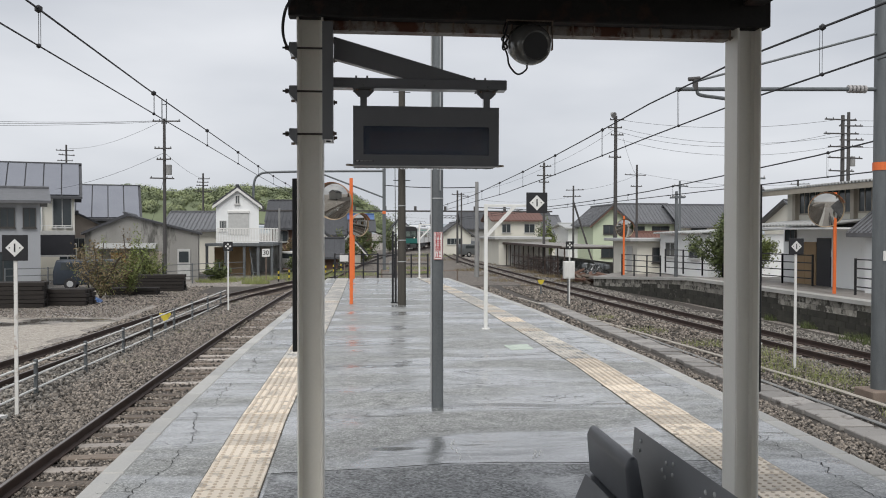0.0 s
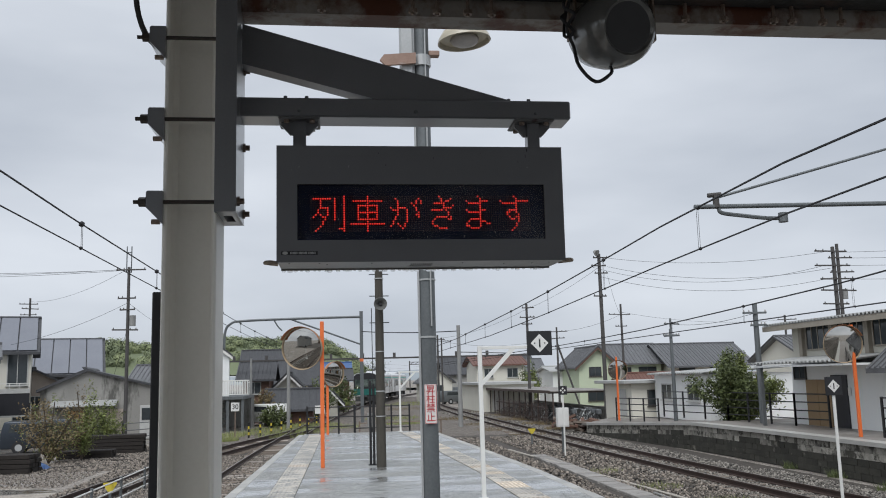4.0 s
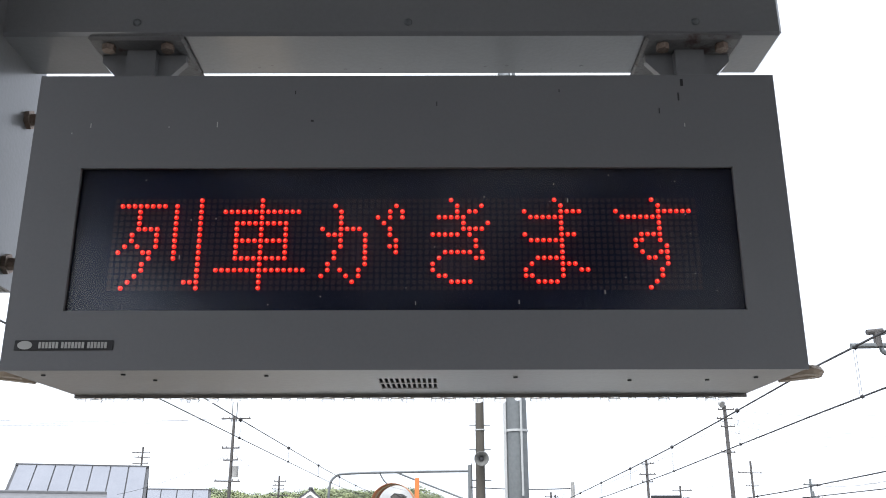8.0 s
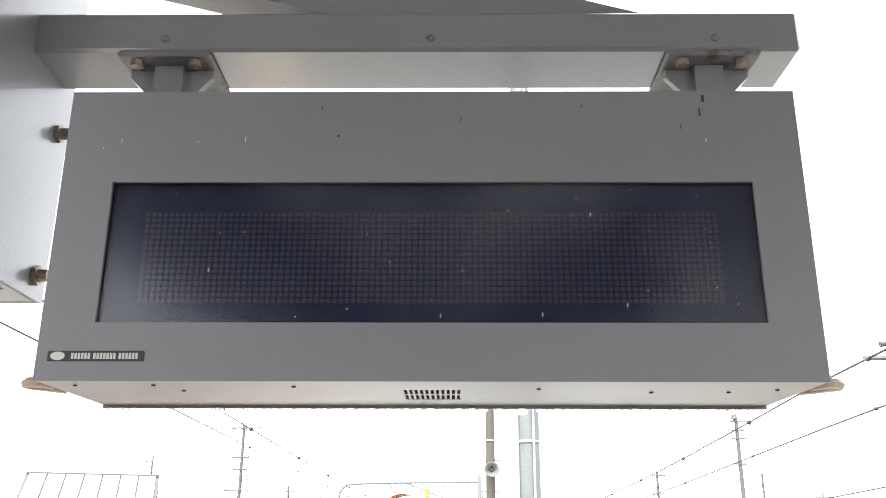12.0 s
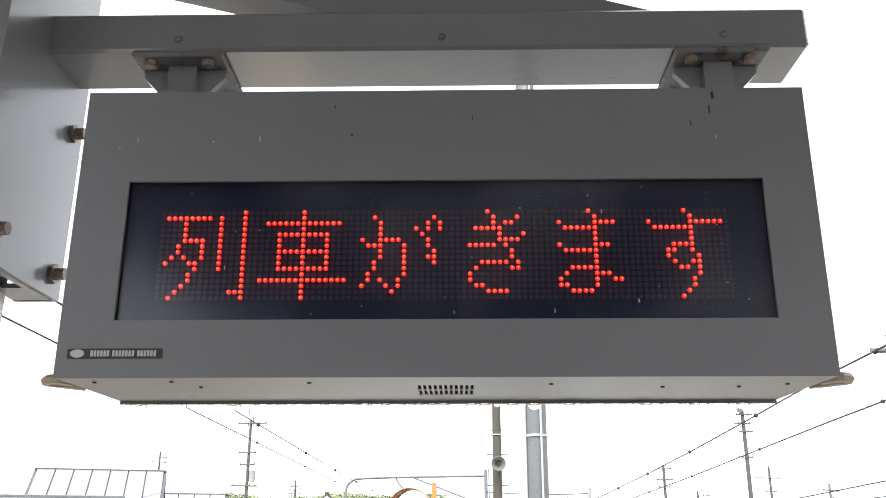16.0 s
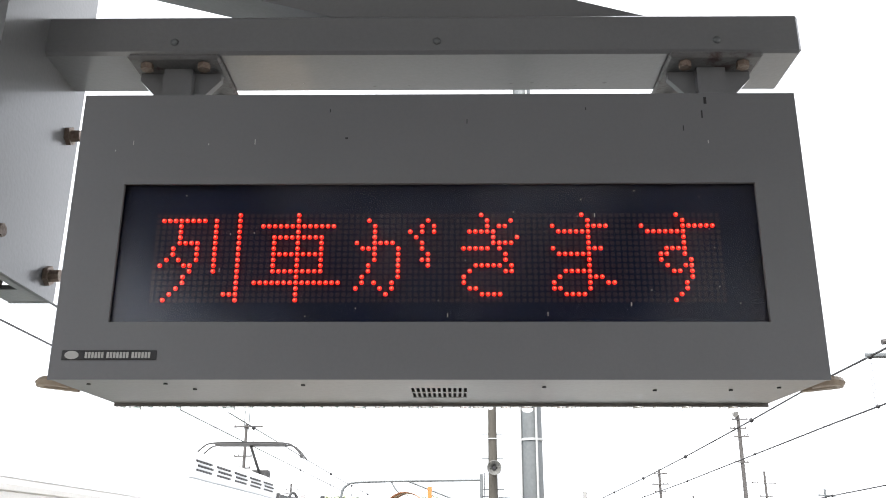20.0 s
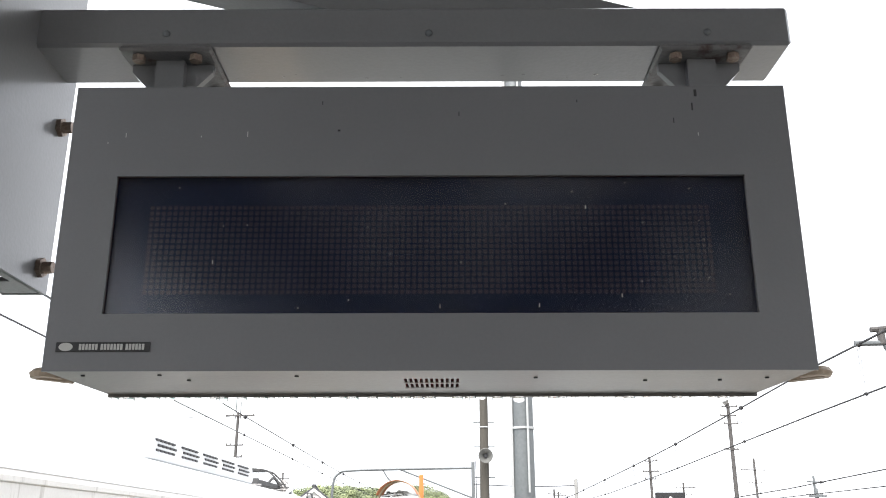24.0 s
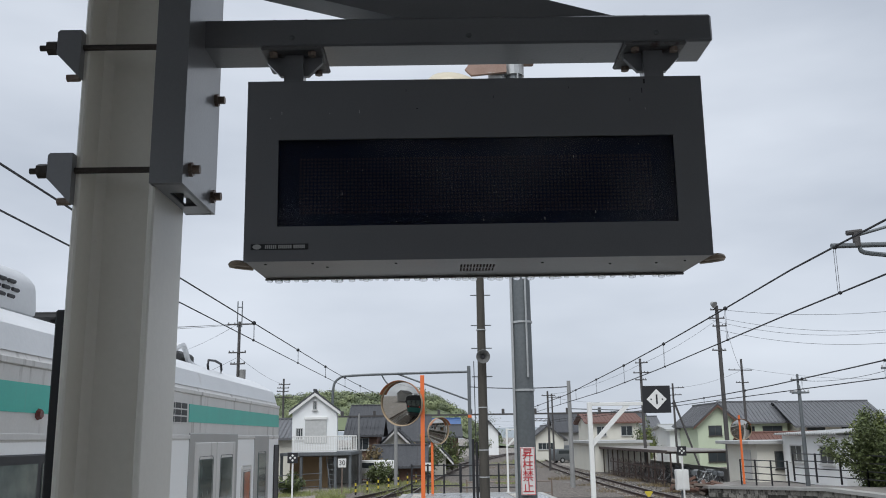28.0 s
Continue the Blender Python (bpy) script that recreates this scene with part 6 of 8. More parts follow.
TAN = mat("tan_board", (0.36, 0.25, 0.14), 0.7, 0.0, (0.28, 0.19, 0.1), 2, 30, 0.1)
PLY = mat("orange_plywood", (0.62, 0.37, 0.16), 0.7, 0.0, (0.52, 0.3, 0.12), 2, 30)
BROWN = mat("brown_boarding", (0.15, 0.085, 0.06), 0.75, 0.0, (0.1, 0.055, 0.04), 2, 30, 0.1)
DARK_PANEL = mat("dark_balcony_panel", (0.03, 0.03, 0.036), 0.4, 0.0, (0.022, 0.022, 0.026), 2, 30)
TILE_GREY = mat("grey_roof_tile", (0.16, 0.162, 0.17), 0.5, 0.0, (0.085, 0.088, 0.093), 3, 30, 0.2, per_object=0.12)
TILE_DARK = mat("dark_roof_tile", (0.075, 0.077, 0.083), 0.6, 0.0, (0.04, 0.041, 0.045), 3, 30, 0.2, per_object=0.12)
TILE_BROWN = mat("brown_roof_tile", (0.18, 0.09, 0.07), 0.6, 0.0, (0.12, 0.06, 0.045), 3, 30, 0.2, island=0.15)
TILE_BLUE = mat("blue_roof_sheet", (0.07, 0.14, 0.31), 0.45, 0.0, (0.05, 0.1, 0.23), 3, 30, 0.1)
METAL_ROOF = mat("corrugated_metal", (0.5, 0.51, 0.5), 0.5, 0.2, (0.36, 0.36, 0.35), 2, 30, 0.05, stain=(0.25, 0.2, 0.16), stain_at=0.68, stain_scale=1.2)
SOLAR = mat("solar_panel", (0.24, 0.25, 0.28), 0.25, 0.2, (0.19, 0.2, 0.23), 0.6, 10)
FRAME_W = mat("window_frame_pale", (0.55, 0.55, 0.53), 0.5)
FRAME_T = mat("window_frame_tan", (0.4, 0.36, 0.3), 0.6, 0.0, (0.28, 0.25, 0.2), 3, 40)
FRAME_D = mat("window_frame_dark", (0.06, 0.055, 0.05), 0.5)


def window(parent, m, w, h, frame=FRAME_W, bars=1, sill=True):
    """A window on a wall: m stands at its lower middle, looking out along -y."""
    bm = B()
    f = 0.05
    for a in ((-w / 2, w / 2, 0, f), (-w / 2, w / 2, h - f, h), (-w / 2, -w / 2 + f, f, h - f), (w / 2 - f, w / 2, f, h - f)):
        box(bm, a[0], a[1], -0.06, 0.03, a[2], a[3], 0, m)
    bmesh.ops.remove_doubles(bm, verts=bm.verts, dist=0.0001)
    win = part("window", bm, frame, parent)
    for k in range(bars):
        x = -w / 2 + w * (k + 1) / (bars + 1)
        bm = B()
        box(bm, x - 0.02, x + 0.02, -0.045, 0.02, f, h - f, 0, m)
        part("glazing_bar", bm, frame, win)
    bm = B()
    box(bm, -w / 2 + f, w / 2 - f, -0.03, -0.015, f, h - f, 0, m)
    part("pane", bm, WINDOW, win)
    if sill:
        bm = B()
        box(bm, -w / 2 - 0.05, w / 2 + 0.05, -0.11, -0.03, -0.05, -0.002, 0, m)
        part("sill", bm, frame, win)
    return win


def gable_house(label, x0, x1, y0, y1, eave, ridge, wall_mat, roof_mat, along="x", base=GROUND, over=0.45, ribs=0.0, storeys=(), frame=FRAME_W, solar=0, name="house", fascia=None, turn=0):
    """A house: walls, a pitched roof whose ridge runs along x or y, tile ribs. storeys: front windows (x, z, w, h), face 'f' front, 'r' track side."""
    t = thing(name, label, "house" if name == "house" else name.replace("_", " "), ((x0 + x1) / 2, (y0 + y1) / 2, base), turn)
    cx, cy = (x0 + x1) / 2, (y0 + y1) / 2
    hx, hy = (x1 - x0) / 2, (y1 - y0) / 2
    e, r = eave - base, ridge - base
    bm = B()
    if along == "x":
        prism(bm, [(-hy, 0), (hy, 0), (hy, e), (0, r - 0.08), (-hy, e)], "x", -hx, hx)
    else:
        prism(bm, [(-hx, 0), (hx, 0), (hx, e), (0, r - 0.08), (-hx, e)], "y", -hy, hy)
    part("wall", bm, wall_mat, t)
    half, run = (hy, hx) if along == "x" else (hx, hy)
    slope = (r - e) / half
    for s in (-1, 1):
        bm = B()
        o = half + over
        pts = [(0, r + 0.02), (s * o, r - slope * o + 0.02), (s * o, r - slope * o - 0.12), (0, r - 0.12)]
        prism(bm, pts, along, -run - over, run + over)
        roof = part("roof", bm, roof_mat, t)
        if ribs:
            bm = B()
            prism(bm, [(0, r + 0.07), (s * o, r - slope * o + 0.07), (s * o, r - slope * o + 0.01), (0, r + 0.01)], along, -ribs * 0.16, ribs * 0.16)
            rib = part("tile_rib", bm, roof_mat, roof)
            n = int((2 * (run + over)) / ribs)
            for k in range(n + 1):
                u = -run - over + k * ribs
                m = pose(u, 0, 0) if along == "x" else pose(0, u, 0)
                if k == 0:
                    rib.matrix_basis = m
                else:
                    shared("tile_rib", rib.data, roof, m)
        if solar and s == -1:
            a = math.atan(slope)
            ln = math.hypot(o, slope * o)
            for k in range(solar):
                for j in range(1):
                    bm = B()
                    w = 2 * (run + over - 0.15) / solar
                    u0 = -run - over + 0.15 + k * w
                    box(bm, u0 + 0.035, u0 + w - 0.035, 0.1, ln - 0.1, 0.03, 0.07)
                    rot = pose(0, 0, 0, -math.degrees(a), 0, 0)
                    flip = Matrix.Diagonal((1, -1, 1, 1))
                    mm = Matrix.Translation((0, 0, r + 0.03)) @ flip @ rot
                    if along == "y":
                        mm = pose(0, 0, 0, 0, 0, 90) @ mm
                    bmesh.ops.transform(bm, matrix=mm, verts=bm.verts)
                    part("solar_panel", bm, SOLAR, roof)
    bm = B()
    if along == "x":
        box(bm, -hx - over, hx + over, -0.12, 0.12, r - 0.02, r + 0.13, 0.03)
    else:
        box(bm, -0.12, 0.12, -hy - over, hy + over, r - 0.02, r + 0.13, 0.03)
    part("ridge_cap", bm, roof_mat, t)
    if fascia and along == "y":
        for s in (-1, 1):
            bm = B()
            o = half + over
            prism(bm, [(0, r - 0.1), (s * o, r - slope * o - 0.1), (s * o, r - slope * o - 0.3), (0, r - 0.3)], "y", -run - over, -run - over + 0.06)
            part("bargeboard", bm, fascia, t)
    for face, u, z, w, h, bars in storeys:
        if face == "f":
            m = pose(u - cx, -hy - 0.001, z - base)
        else:
            m = pose(-hx - 0.001, u - cy, z - base, 0, 0, -90)
        window(t, m, w, h, frame, bars)
    return t


# station building
st = thing("station_building", "two-storey pale station building with a corrugated awning", "station building", (16.4, 26, FAR_BASE), kind="")
bm = B()
box(bm, 0.0, 6.0, 0.3, 6.2, 0, 2.45)
part("lower_wall", bm, WHITEWASH, st)
bm = B()
box(bm, 0.35, 6.0, -6.0, 6.6, 2.45, 3.85)
part("upper_wall", bm, PLASTER, st)
for k in range(6):
    y = -4.9 + k * 1.95
    window(st, pose(0.349, y, 2.75, 0, 0, -90), 1.55, 0.95, FRAME_T, 3, False)
    bm = B()
    box(bm, 0.2, 0.36, y + 0.86, y + 1.08, 2.45, 3.82)
    part("pilaster", bm, FRAME_T, st)


def corrugated(parent, name, x0, x1, y0, y1, z_lo, z_hi, pitch, material):
    """A ribbed sheet sloping down towards the track, ribs running across it."""
    bm = B()
    top = []
    for k in range(int((y1 - y0) / pitch)):
        a = y0 + k * pitch
        top += [(a, 0.05), (a + 0.45 * pitch, 0.05), (a + 0.5 * pitch, 0.0), (a + 0.95 * pitch, 0.0)]
    line = top + [(y, d - 0.03) for y, d in top[::-1]]
    ends = [[bm.verts.new((x, y, z + d)) for y, d in line] for x, z in ((x0, z_lo), (x1, z_hi))]
    bm.faces.new(ends[0])
    bm.faces.new(ends[1][::-1])
    for i in range(len(line)):
        j = (i + 1) % len(line)
        bm.faces.new((ends[0][i], ends[0][j], ends[1][j], ends[1][i]))
    return part(name, bm, material, parent)


corrugated(st, "awning", -1.6, 0.1, 0.4, 6.0, 2.33, 2.5, 0.24, METAL_ROOF)
bm = B()
box(bm, -1.55, 0.0, 0.45, 5.9, 2.2, 2.26)
part("awning_soffit", bm, WHITEWASH, st)
corrugated(st, "roof", -0.45, 6.3, -6.6, 7.3, 3.72, 4.1, 0.2, METAL_ROOF)
bm = B()
box(bm, -0.42, -0.34, -6.6, 7.3, 3.5, 3.68)
part("eaves_board", bm, FRAME_T, st)
for y0, y1, z1, mt, nm in ((3.75, 4.5, 1.75, TAN, "shutter"), (4.52, 5.25, 1.75, TAN, "shutter"), (2.8, 3.7, 1.9, DARK_PANEL, "doorway")):
    bm = B()
    box(bm, -0.05, 0.02, y0, y1, 0.02, z1, 0.01)
    part(nm, bm, mt, st)
window(st, pose(-0.001, 5.6, 1.75, 0, 0, -90), 0.8, 0.5, FRAME_D, 1, False)
for y in (5.6,):
    bm = B()
    box(bm, -1.5, -1.4, y - 0.05, y + 0.05, 0, 2.25)
    part("awning_post", bm, GALV, st)
bm = B()
box(bm, -0.03, -0.006, 2.62, 2.78, 1.25, 1.5)
part("wall_notice", bm, WHITE, st, "small white pictogram notice")
# low outbuilding with tiled roof in front of it
gable_house("white plastered annex with a grey tiled roof", 15.85, 19.0, 17.5, 25.9, 2.0, 3.3, WHITEWASH, TILE_GREY, "y", FAR_BASE, 0.4, 0.25, frame=FRAME_T, name="tiled_annex",
            storeys=(("r", 24.6, 0.0, 1.3, 1.5, 2), ("r", 22.3, 0.5, 1.4, 1.0, 1), ("r", 19.6, 0.5, 1.4, 1.0, 1)))

wb = thing("white_building", "long low white building with ribbed metal roof edge", "building", (16.4, 38.6, FAR_BASE))
bm = B()
box(bm, -0.6, 4, -0.6, 5.6, 0, 2.0)
part("wall", bm, WHITEWASH, wb)
corrugated(wb, "roof", -0.95, 4.2, -0.9, 5.9, 2.05, 2.3, 0.22, METAL_ROOF)
for y, w in ((4.0, 1.3), (0.9, 1.3)):
    window(wb, pose(-0.601, y, 0.85, 0, 0, -90), w, 0.75, FRAME_W, 1)
sb = thing("cream_annex", "small cream annex with a flat roof", "building", (15.9, 46.5, FAR_BASE))
bm = B()
box(bm, -1.2, 2.0, -2.0, 2.2, -0.8, 1.62)
part("wall", bm, PLASTER, sb)
bm = B()
box(bm, -1.7, 2.2, -2.4, 2.5, 1.62, 1.78, 0.02)
part("roof", bm, METAL_ROOF, sb)
window(sb, pose(0.0, -2.001, 0.5), 0.8, 0.8, FRAME_D, 1)
bm = B()
box(bm, -1.24, -1.19, -1.2, -0.3, 0.0, 1.35)
part("door", bm, FRAME_W, sb)

# bicycle shed, fence, bicycles
SHED_POST = mat("dark_shed_timber", (0.08, 0.055, 0.045), 0.75, 0.0, (0.045, 0.03, 0.025), 3, 40, 0.1)
SHED_ROOF = mat("weathered_shed_sheet", (0.3, 0.285, 0.265), 0.7, 0.0, (0.18, 0.165, 0.15), 1.5, 30, 0.1)
bs = thing("bicycle_shed", "long open bicycle shed with a flat weathered roof on brown posts", "bicycle shed", (14.8, 66, GROUND))
bm = B()
box(bm, -1.6, 2.6, -11, 11, 1.95, 2.03, 0.01)
part("roof", bm, SHED_ROOF, bs)
for k in range(12):
    bm = B()
    box(bm, -1.66, 2.66, -10.84 + k * 1.95, -10.76 + k * 1.95, 1.86, 1.95)
    part("rafter", bm, SHED_POST, bs)
bm = B()
box(bm, -1.66, -1.6, -11.02, 11.02, 1.88, 2.05)
part("fascia", bm, SHED_POST, bs)
for k in range(12):
    bm = B()
    y = -10.8 + k * 1.95
    box(bm, -1.4, -1.32, y - 0.04, y + 0.04, 0, 1.95)
    part("post", bm, SHED_POST, bs)
bm = B()
box(bm, 2.5, 2.6, -11, 11, 0.1, 0.9)
part("back_wall", bm, GREY_WALL, bs)
sf = thing("slat_fence", "brown slatted fence beside the bicycle shed", "fence", (13.0, 63, GROUND))
for k in range(40):
    bm = B()
    y = -8 + k * 0.42
    box(bm, -0.012, 0.012, y - 0.025, y + 0.025, 0.05, 1.25 + 0.05 * ((k * 7) % 3))
    part("slat", bm, SHED_POST, sf)
for z in (0.3, 1.0):
    bm = B()
    box(bm, 0.02, 0.06, -8.1, 8.8, z, z + 0.07)
    part("rail", bm, SHED_POST, sf)
sb2 = thing("pale_annex", "pale low building at the end of the bicycle shed", "building", (14.3, 83, GROUND))
bm = B()
box(bm, -1.5, 3.0, -6, 6, 0, 2.3)
part("wall", bm, PLASTER, sb2)
bm = B()
box(bm, -1.9, 3.2, -6.3, 6.3, 2.3, 2.5)
part("roof", bm, METAL_ROOF, sb2)
bm = B()
box(bm, -0.6, 0.5, -6.04, -5.98, 0.1, 1.9)
part("door", bm, WHITE, sb2)


def bicycle(x, y, rz, material):
    t = thing("bicycle", "parked city bicycle with a dark frame", "bicycle", (x, y, GROUND), rz, "bicycles at the shed")
    for cx in (-0.52, 0.52):
        bm = B()
        hose(bm, [(cx + 0.32 * math.cos(a), 0, 0.33 + 0.32 * math.sin(a)) for a in [math.tau * k / 10 for k in range(11)]], 0.018, 5, 1)
        part("wheel", bm, BLACK, t)
    bm = B()
    for p, q in (((-0.52, 0, 0.33), (-0.15, 0, 0.8)), ((-0.52, 0, 0.33), (-0.1, 0, 0.3)), ((-0.1, 0, 0.3), (-0.18, 0, 0.9)), ((-0.1, 0, 0.3), (0.38, 0, 0.8)), ((0.52, 0, 0.33), (0.36, 0, 1.0))):
        rod(bm, p, q, 0.018, seg=5)
    rod(bm, (0.33, -0.25, 1.02), (0.33, 0.25, 1.02), 0.014, seg=5)
    box(bm, -0.3, -0.06, -0.06, 0.06, 0.9, 0.96)
    part("frame", bm, material, t)
    bm = B()
    box(bm, 0.42, 0.7, -0.16, 0.16, 0.72, 0.95, 0.02)
    part("basket", bm, GALV, t)
    return t


rs = random.Random(5)
for k in range(26):
    bicycle(14.3 + rs.uniform(-0.6, 0.9), 51.5 + k * 0.75, rs.uniform(-25, 25) + 10, (BLACK, GALV, GALV_LIGHT)[k % 3])
# rubble of old sleepers at the platform's end
rb = thing("sleeper_rubble", "heap of broken old sleepers and earth at the platform end", "rubble heap", (12.9, 48.6, GROUND))
for k in range(22):
    bm = B()
    ln = rs.uniform(0.5, 1.6)
    box(bm, -ln / 2, ln / 2, -0.09, 0.09, -0.07, 0.07, 0.015, pose(rs.uniform(-1.1, 1.0), rs.uniform(-2.0, 1.4), rs.uniform(0.05, 0.6), rs.uniform(-30, 30), rs.uniform(-25, 25), rs.uniform(0, 180)))
    part("sleeper", bm, BROWN if k % 3 else SLEEPER, rb)

# houses behind, from the line outwards
gable_house("cream two-storey house with a brown tiled roof", 15.5, 20.7, 96, 103, 3.1, 4.0, PLASTER, TILE_BROWN, "x", ribs=0.4, storeys=(("f", 16.8, 1.6, 1.0, 1.0, 1), ("f", 19.4, 1.6, 1.2, 1.0, 1)))
gable_house("cream gabled house beyond the crossing", 11.2, 15.0, 112, 119, 1.5, 2.95, PLASTER, TILE_GREY, "y", ribs=0.4, storeys=(("f", 12.9, 0.1, 2.0, 0.8, 3),))
gable_house("grey tiled house beyond the crossing", 15.5, 21.5, 122, 130, 2.4, 4.6, GREY_WALL, TILE_DARK, "x", ribs=0.4)
gable_house("pale house with grey roof behind the shed", 21.4, 26.0, 108, 116, 1.7, 3.8, PLASTER, TILE_GREY, "x", ribs=0.4, storeys=(("f", 22.6, 0.0, 1.0, 1.2, 1), ("f", 24.6, 0.0, 1.0, 1.2, 1)))
gable_house("white block house behind the propped pole", 22.3, 25.0, 90, 96, 2.2, 2.6, WHITEWASH, METAL_ROOF, "x", storeys=(("f", 23.9, 0.6, 0.5, 1.0, 0),))
gable_house("mint green house with a gabled grey roof", 23.3, 27.0, 84, 91, 2.75, 4.35, MINT, TILE_GREY, "y", ribs=0.35, frame=FRAME_D, fascia=BROWN, storeys=(("f", 24.9, 1.5, 1.2, 0.9, 1), ("f", 24.9, -0.8, 1.6, 1.0, 1)))
gable_house("mint green wing with a long grey roof", 27.2, 32.2, 86, 92, 2.9, 4.6, MINT, TILE_GREY, "x", ribs=0.35, frame=FRAME_D, storeys=(("f", 28.4, 1.3, 1.5, 1.0, 1), ("f", 30.8, 1.3, 1.8, 1.0, 1), ("f", 30.6, -0.9, 2.2, 1.0, 2)))
gable_house("grey hipped house with wide eaves", 32.6, 40.0, 84, 92, 2.6, 4.5, PLASTER, TILE_GREY, "x", ribs=0.35, frame=FRAME_D, over=0.8, storeys=(("f", 34.0, 1.1, 1.6, 1.1, 1), ("f", 37.2, 1.1, 1.8, 1.1, 1)))
gable_house("brown boarded low house by the tracks", 26.0, 32.0, 78, 82, 0.6, 1.7, BROWN, TILE_BROWN, "x", ribs=0.35)
gable_house("grey tiled house beyond the station building", 34, 44, 62, 70, 2.6, 4.2, PLASTER, TILE_GREY, "x", ribs=0.35, frame=FRAME_D, storeys=(("f", 36.0, 1.1, 1.8, 1.0, 1),))
gable_house("white gabled house far down the line", 6.5, 9.5, 150, 158, 2.5, 4.2, WHITEWASH, TILE_DARK, "y", ribs=0.5)
gable_house("cream house with dark roof far down the line", 24, 32, 140, 148, 3.0, 5.0, PLASTER, TILE_DARK, "x", ribs=0.5)
gable_house("far grey house behind the mint house", 40, 52, 110, 120, 3.2, 5.2, GREY_WALL, TILE_DARK, "x", ribs=0.5)

# ---- greenery ----
def bush(label, x, y, base, w, h, n, leaf, material, seed, second=None, category="bush"):
    """A shrub of arching shoots, each with its own spray of leaves, so that its outline stays uneven."""
    t = thing("bush" if category == "bush" else "tree", label, category, (x, y, base))
    r = random.Random(seed)
    shoots = []
    for k in range(44):
        a, lean = r.uniform(0, math.tau), math.sqrt(r.random())
        top = h * r.uniform(0.62, 1.06) * (1 - 0.45 * lean ** 2)
        shoots.append((a, w * 0.5 * lean * r.uniform(0.8, 1.12), top, r.uniform(0.5, 1.4)))

    def along(shoot, u):
        a, out, top, _ = shoot
        return Vector((math.cos(a) * out * u ** 1.4, math.sin(a) * out * u ** 1.4, top * u))
    for shoot in shoots[:9]:
        bm = B()
        hose(bm, [along(shoot, u) for u in (0.0, 0.3, 0.6, 0.92)], 0.022, 5, 2)
        part("limb", bm, BARK, t)
    side = r.uniform(0, math.tau)
    for name, mt, share in (("crown", material, 0), ("fresh_growth", second, 1)):
        if mt is None:
            continue
        mine = [q for q in shoots if second is None or (math.cos(q[0] - side) + 0.5 * math.sin(7 * q[0]) > 0.25) == bool(share)]
        bm = B()
        for k in range(int(n * len(mine) / len(shoots) * 1.15)):
            shoot = mine[r.randrange(len(mine))]
            u = 0.16 + 0.88 * r.random() ** 0.75
            sd = w * 0.055 * shoot[3] * (1.25 - 0.6 * u)
            p = along(shoot, u) + Vector((r.gauss(0, sd), r.gauss(0, sd), r.gauss(0, sd * 0.8)))
            d = Vector((r.uniform(-1, 1), r.uniform(-1, 1), r.uniform(-0.4, 1))).normalized()
            v = d.cross(Vector((r.uniform(-1, 1), r.uniform(-1, 1), r.uniform(-1, 1)))).normalized()
            l1, l2 = leaf * r.uniform(0.5, 1.15), leaf * r.uniform(0.2, 0.42)
            bm.faces.new([bm.verts.new(p + q) for q in (d * l1, v * l2, -d * l1, -v * l2)])
        part(name, bm, mt, t)
    return t


bush("dense dark green bush behind the platform fence", 16.0, 35.8, FAR_BASE, 3.4, 2.9, 30000, 0.08, LEAF, 2, LEAF_FRESH)
bush("rusty and green shrub by the sleeper stacks", -11.1, 40.0, GROUND, 3.3, 2.7, 3300, 0.07, LEAF_RUST, 3, LEAF_FRESH)
bush("fresh green shrub by the sleeper stacks", -10.1, 41.0, GROUND, 1.9, 3.1, 2600, 0.07, LEAF_FRESH, 4, LEAF_RUST)
bush("rounded dark green shrub by the shed", -10.5, 46.6, GROUND, 1.8, 2.3, 3600, 0.07, LEAF, 6, LEAF_FRESH)
for k, (x, y, w, h, mt) in enumerate(((-3.6, 62, 2.4, 1.6, LEAF), (-2.2, 70, 3.5, 2.6, LEAF_RUST), (-1.0, 74, 3.5, 3.2, LEAF), (0.2, 80, 3.0, 2.2, LEAF_FRESH), (-4.6, 67, 2.0, 2.6, LEAF_RUST),
                                      (1.2, 84, 3.4, 3.4, LEAF), (18.6, 84, 2.4, 3.6, LEAF_FRESH), (20.3, 92, 3.0, 4.4, LEAF), (27.4, 70, 1.5, 1.6, LEAF_FRESH), (5.2, 125, 4, 4, LEAF), (16.4, 51.8, 1.2, 1.2, LEAF_RUST), (8.6, 180, 10, 8.0, LEAF), (-0.8, 110, 5, 4, LEAF), (-8.0, 53, 1.6, 1.2, LEAF))):
    bush("garden shrub among the houses", x, y, GROUND, w, h, 1800, 0.11 + 0.0004 * y, mt, 20 + k)


def weeds(label, spots, n, h, material, seed, name="weeds"):
    """Grass blades scattered over round spots (x, y, radius)."""
    r = random.Random(seed)
    bm = B()
    for k in range(n):
        x, y, rad = spots[r.randrange(len(spots))]
        a, d = r.uniform(0, math.tau), rad * math.sqrt(r.random())
        p = Vector((x + d * math.cos(a), y + d * math.sin(a), GROUND + 0.01))
        tip = p + Vector((r.gauss(0, 0.35), r.gauss(0, 0.35), 1)) * h * r.uniform(0.4, 1.2)
        s = Vector((r.uniform(-1, 1), r.uniform(-1, 1), 0)).normalized() * h * 0.035
        bm.faces.new([bm.verts.new(q) for q in (p - s, p + s, tip)])
    return tagged(part(name, bm, material), label, "weeds", kind="stuff")


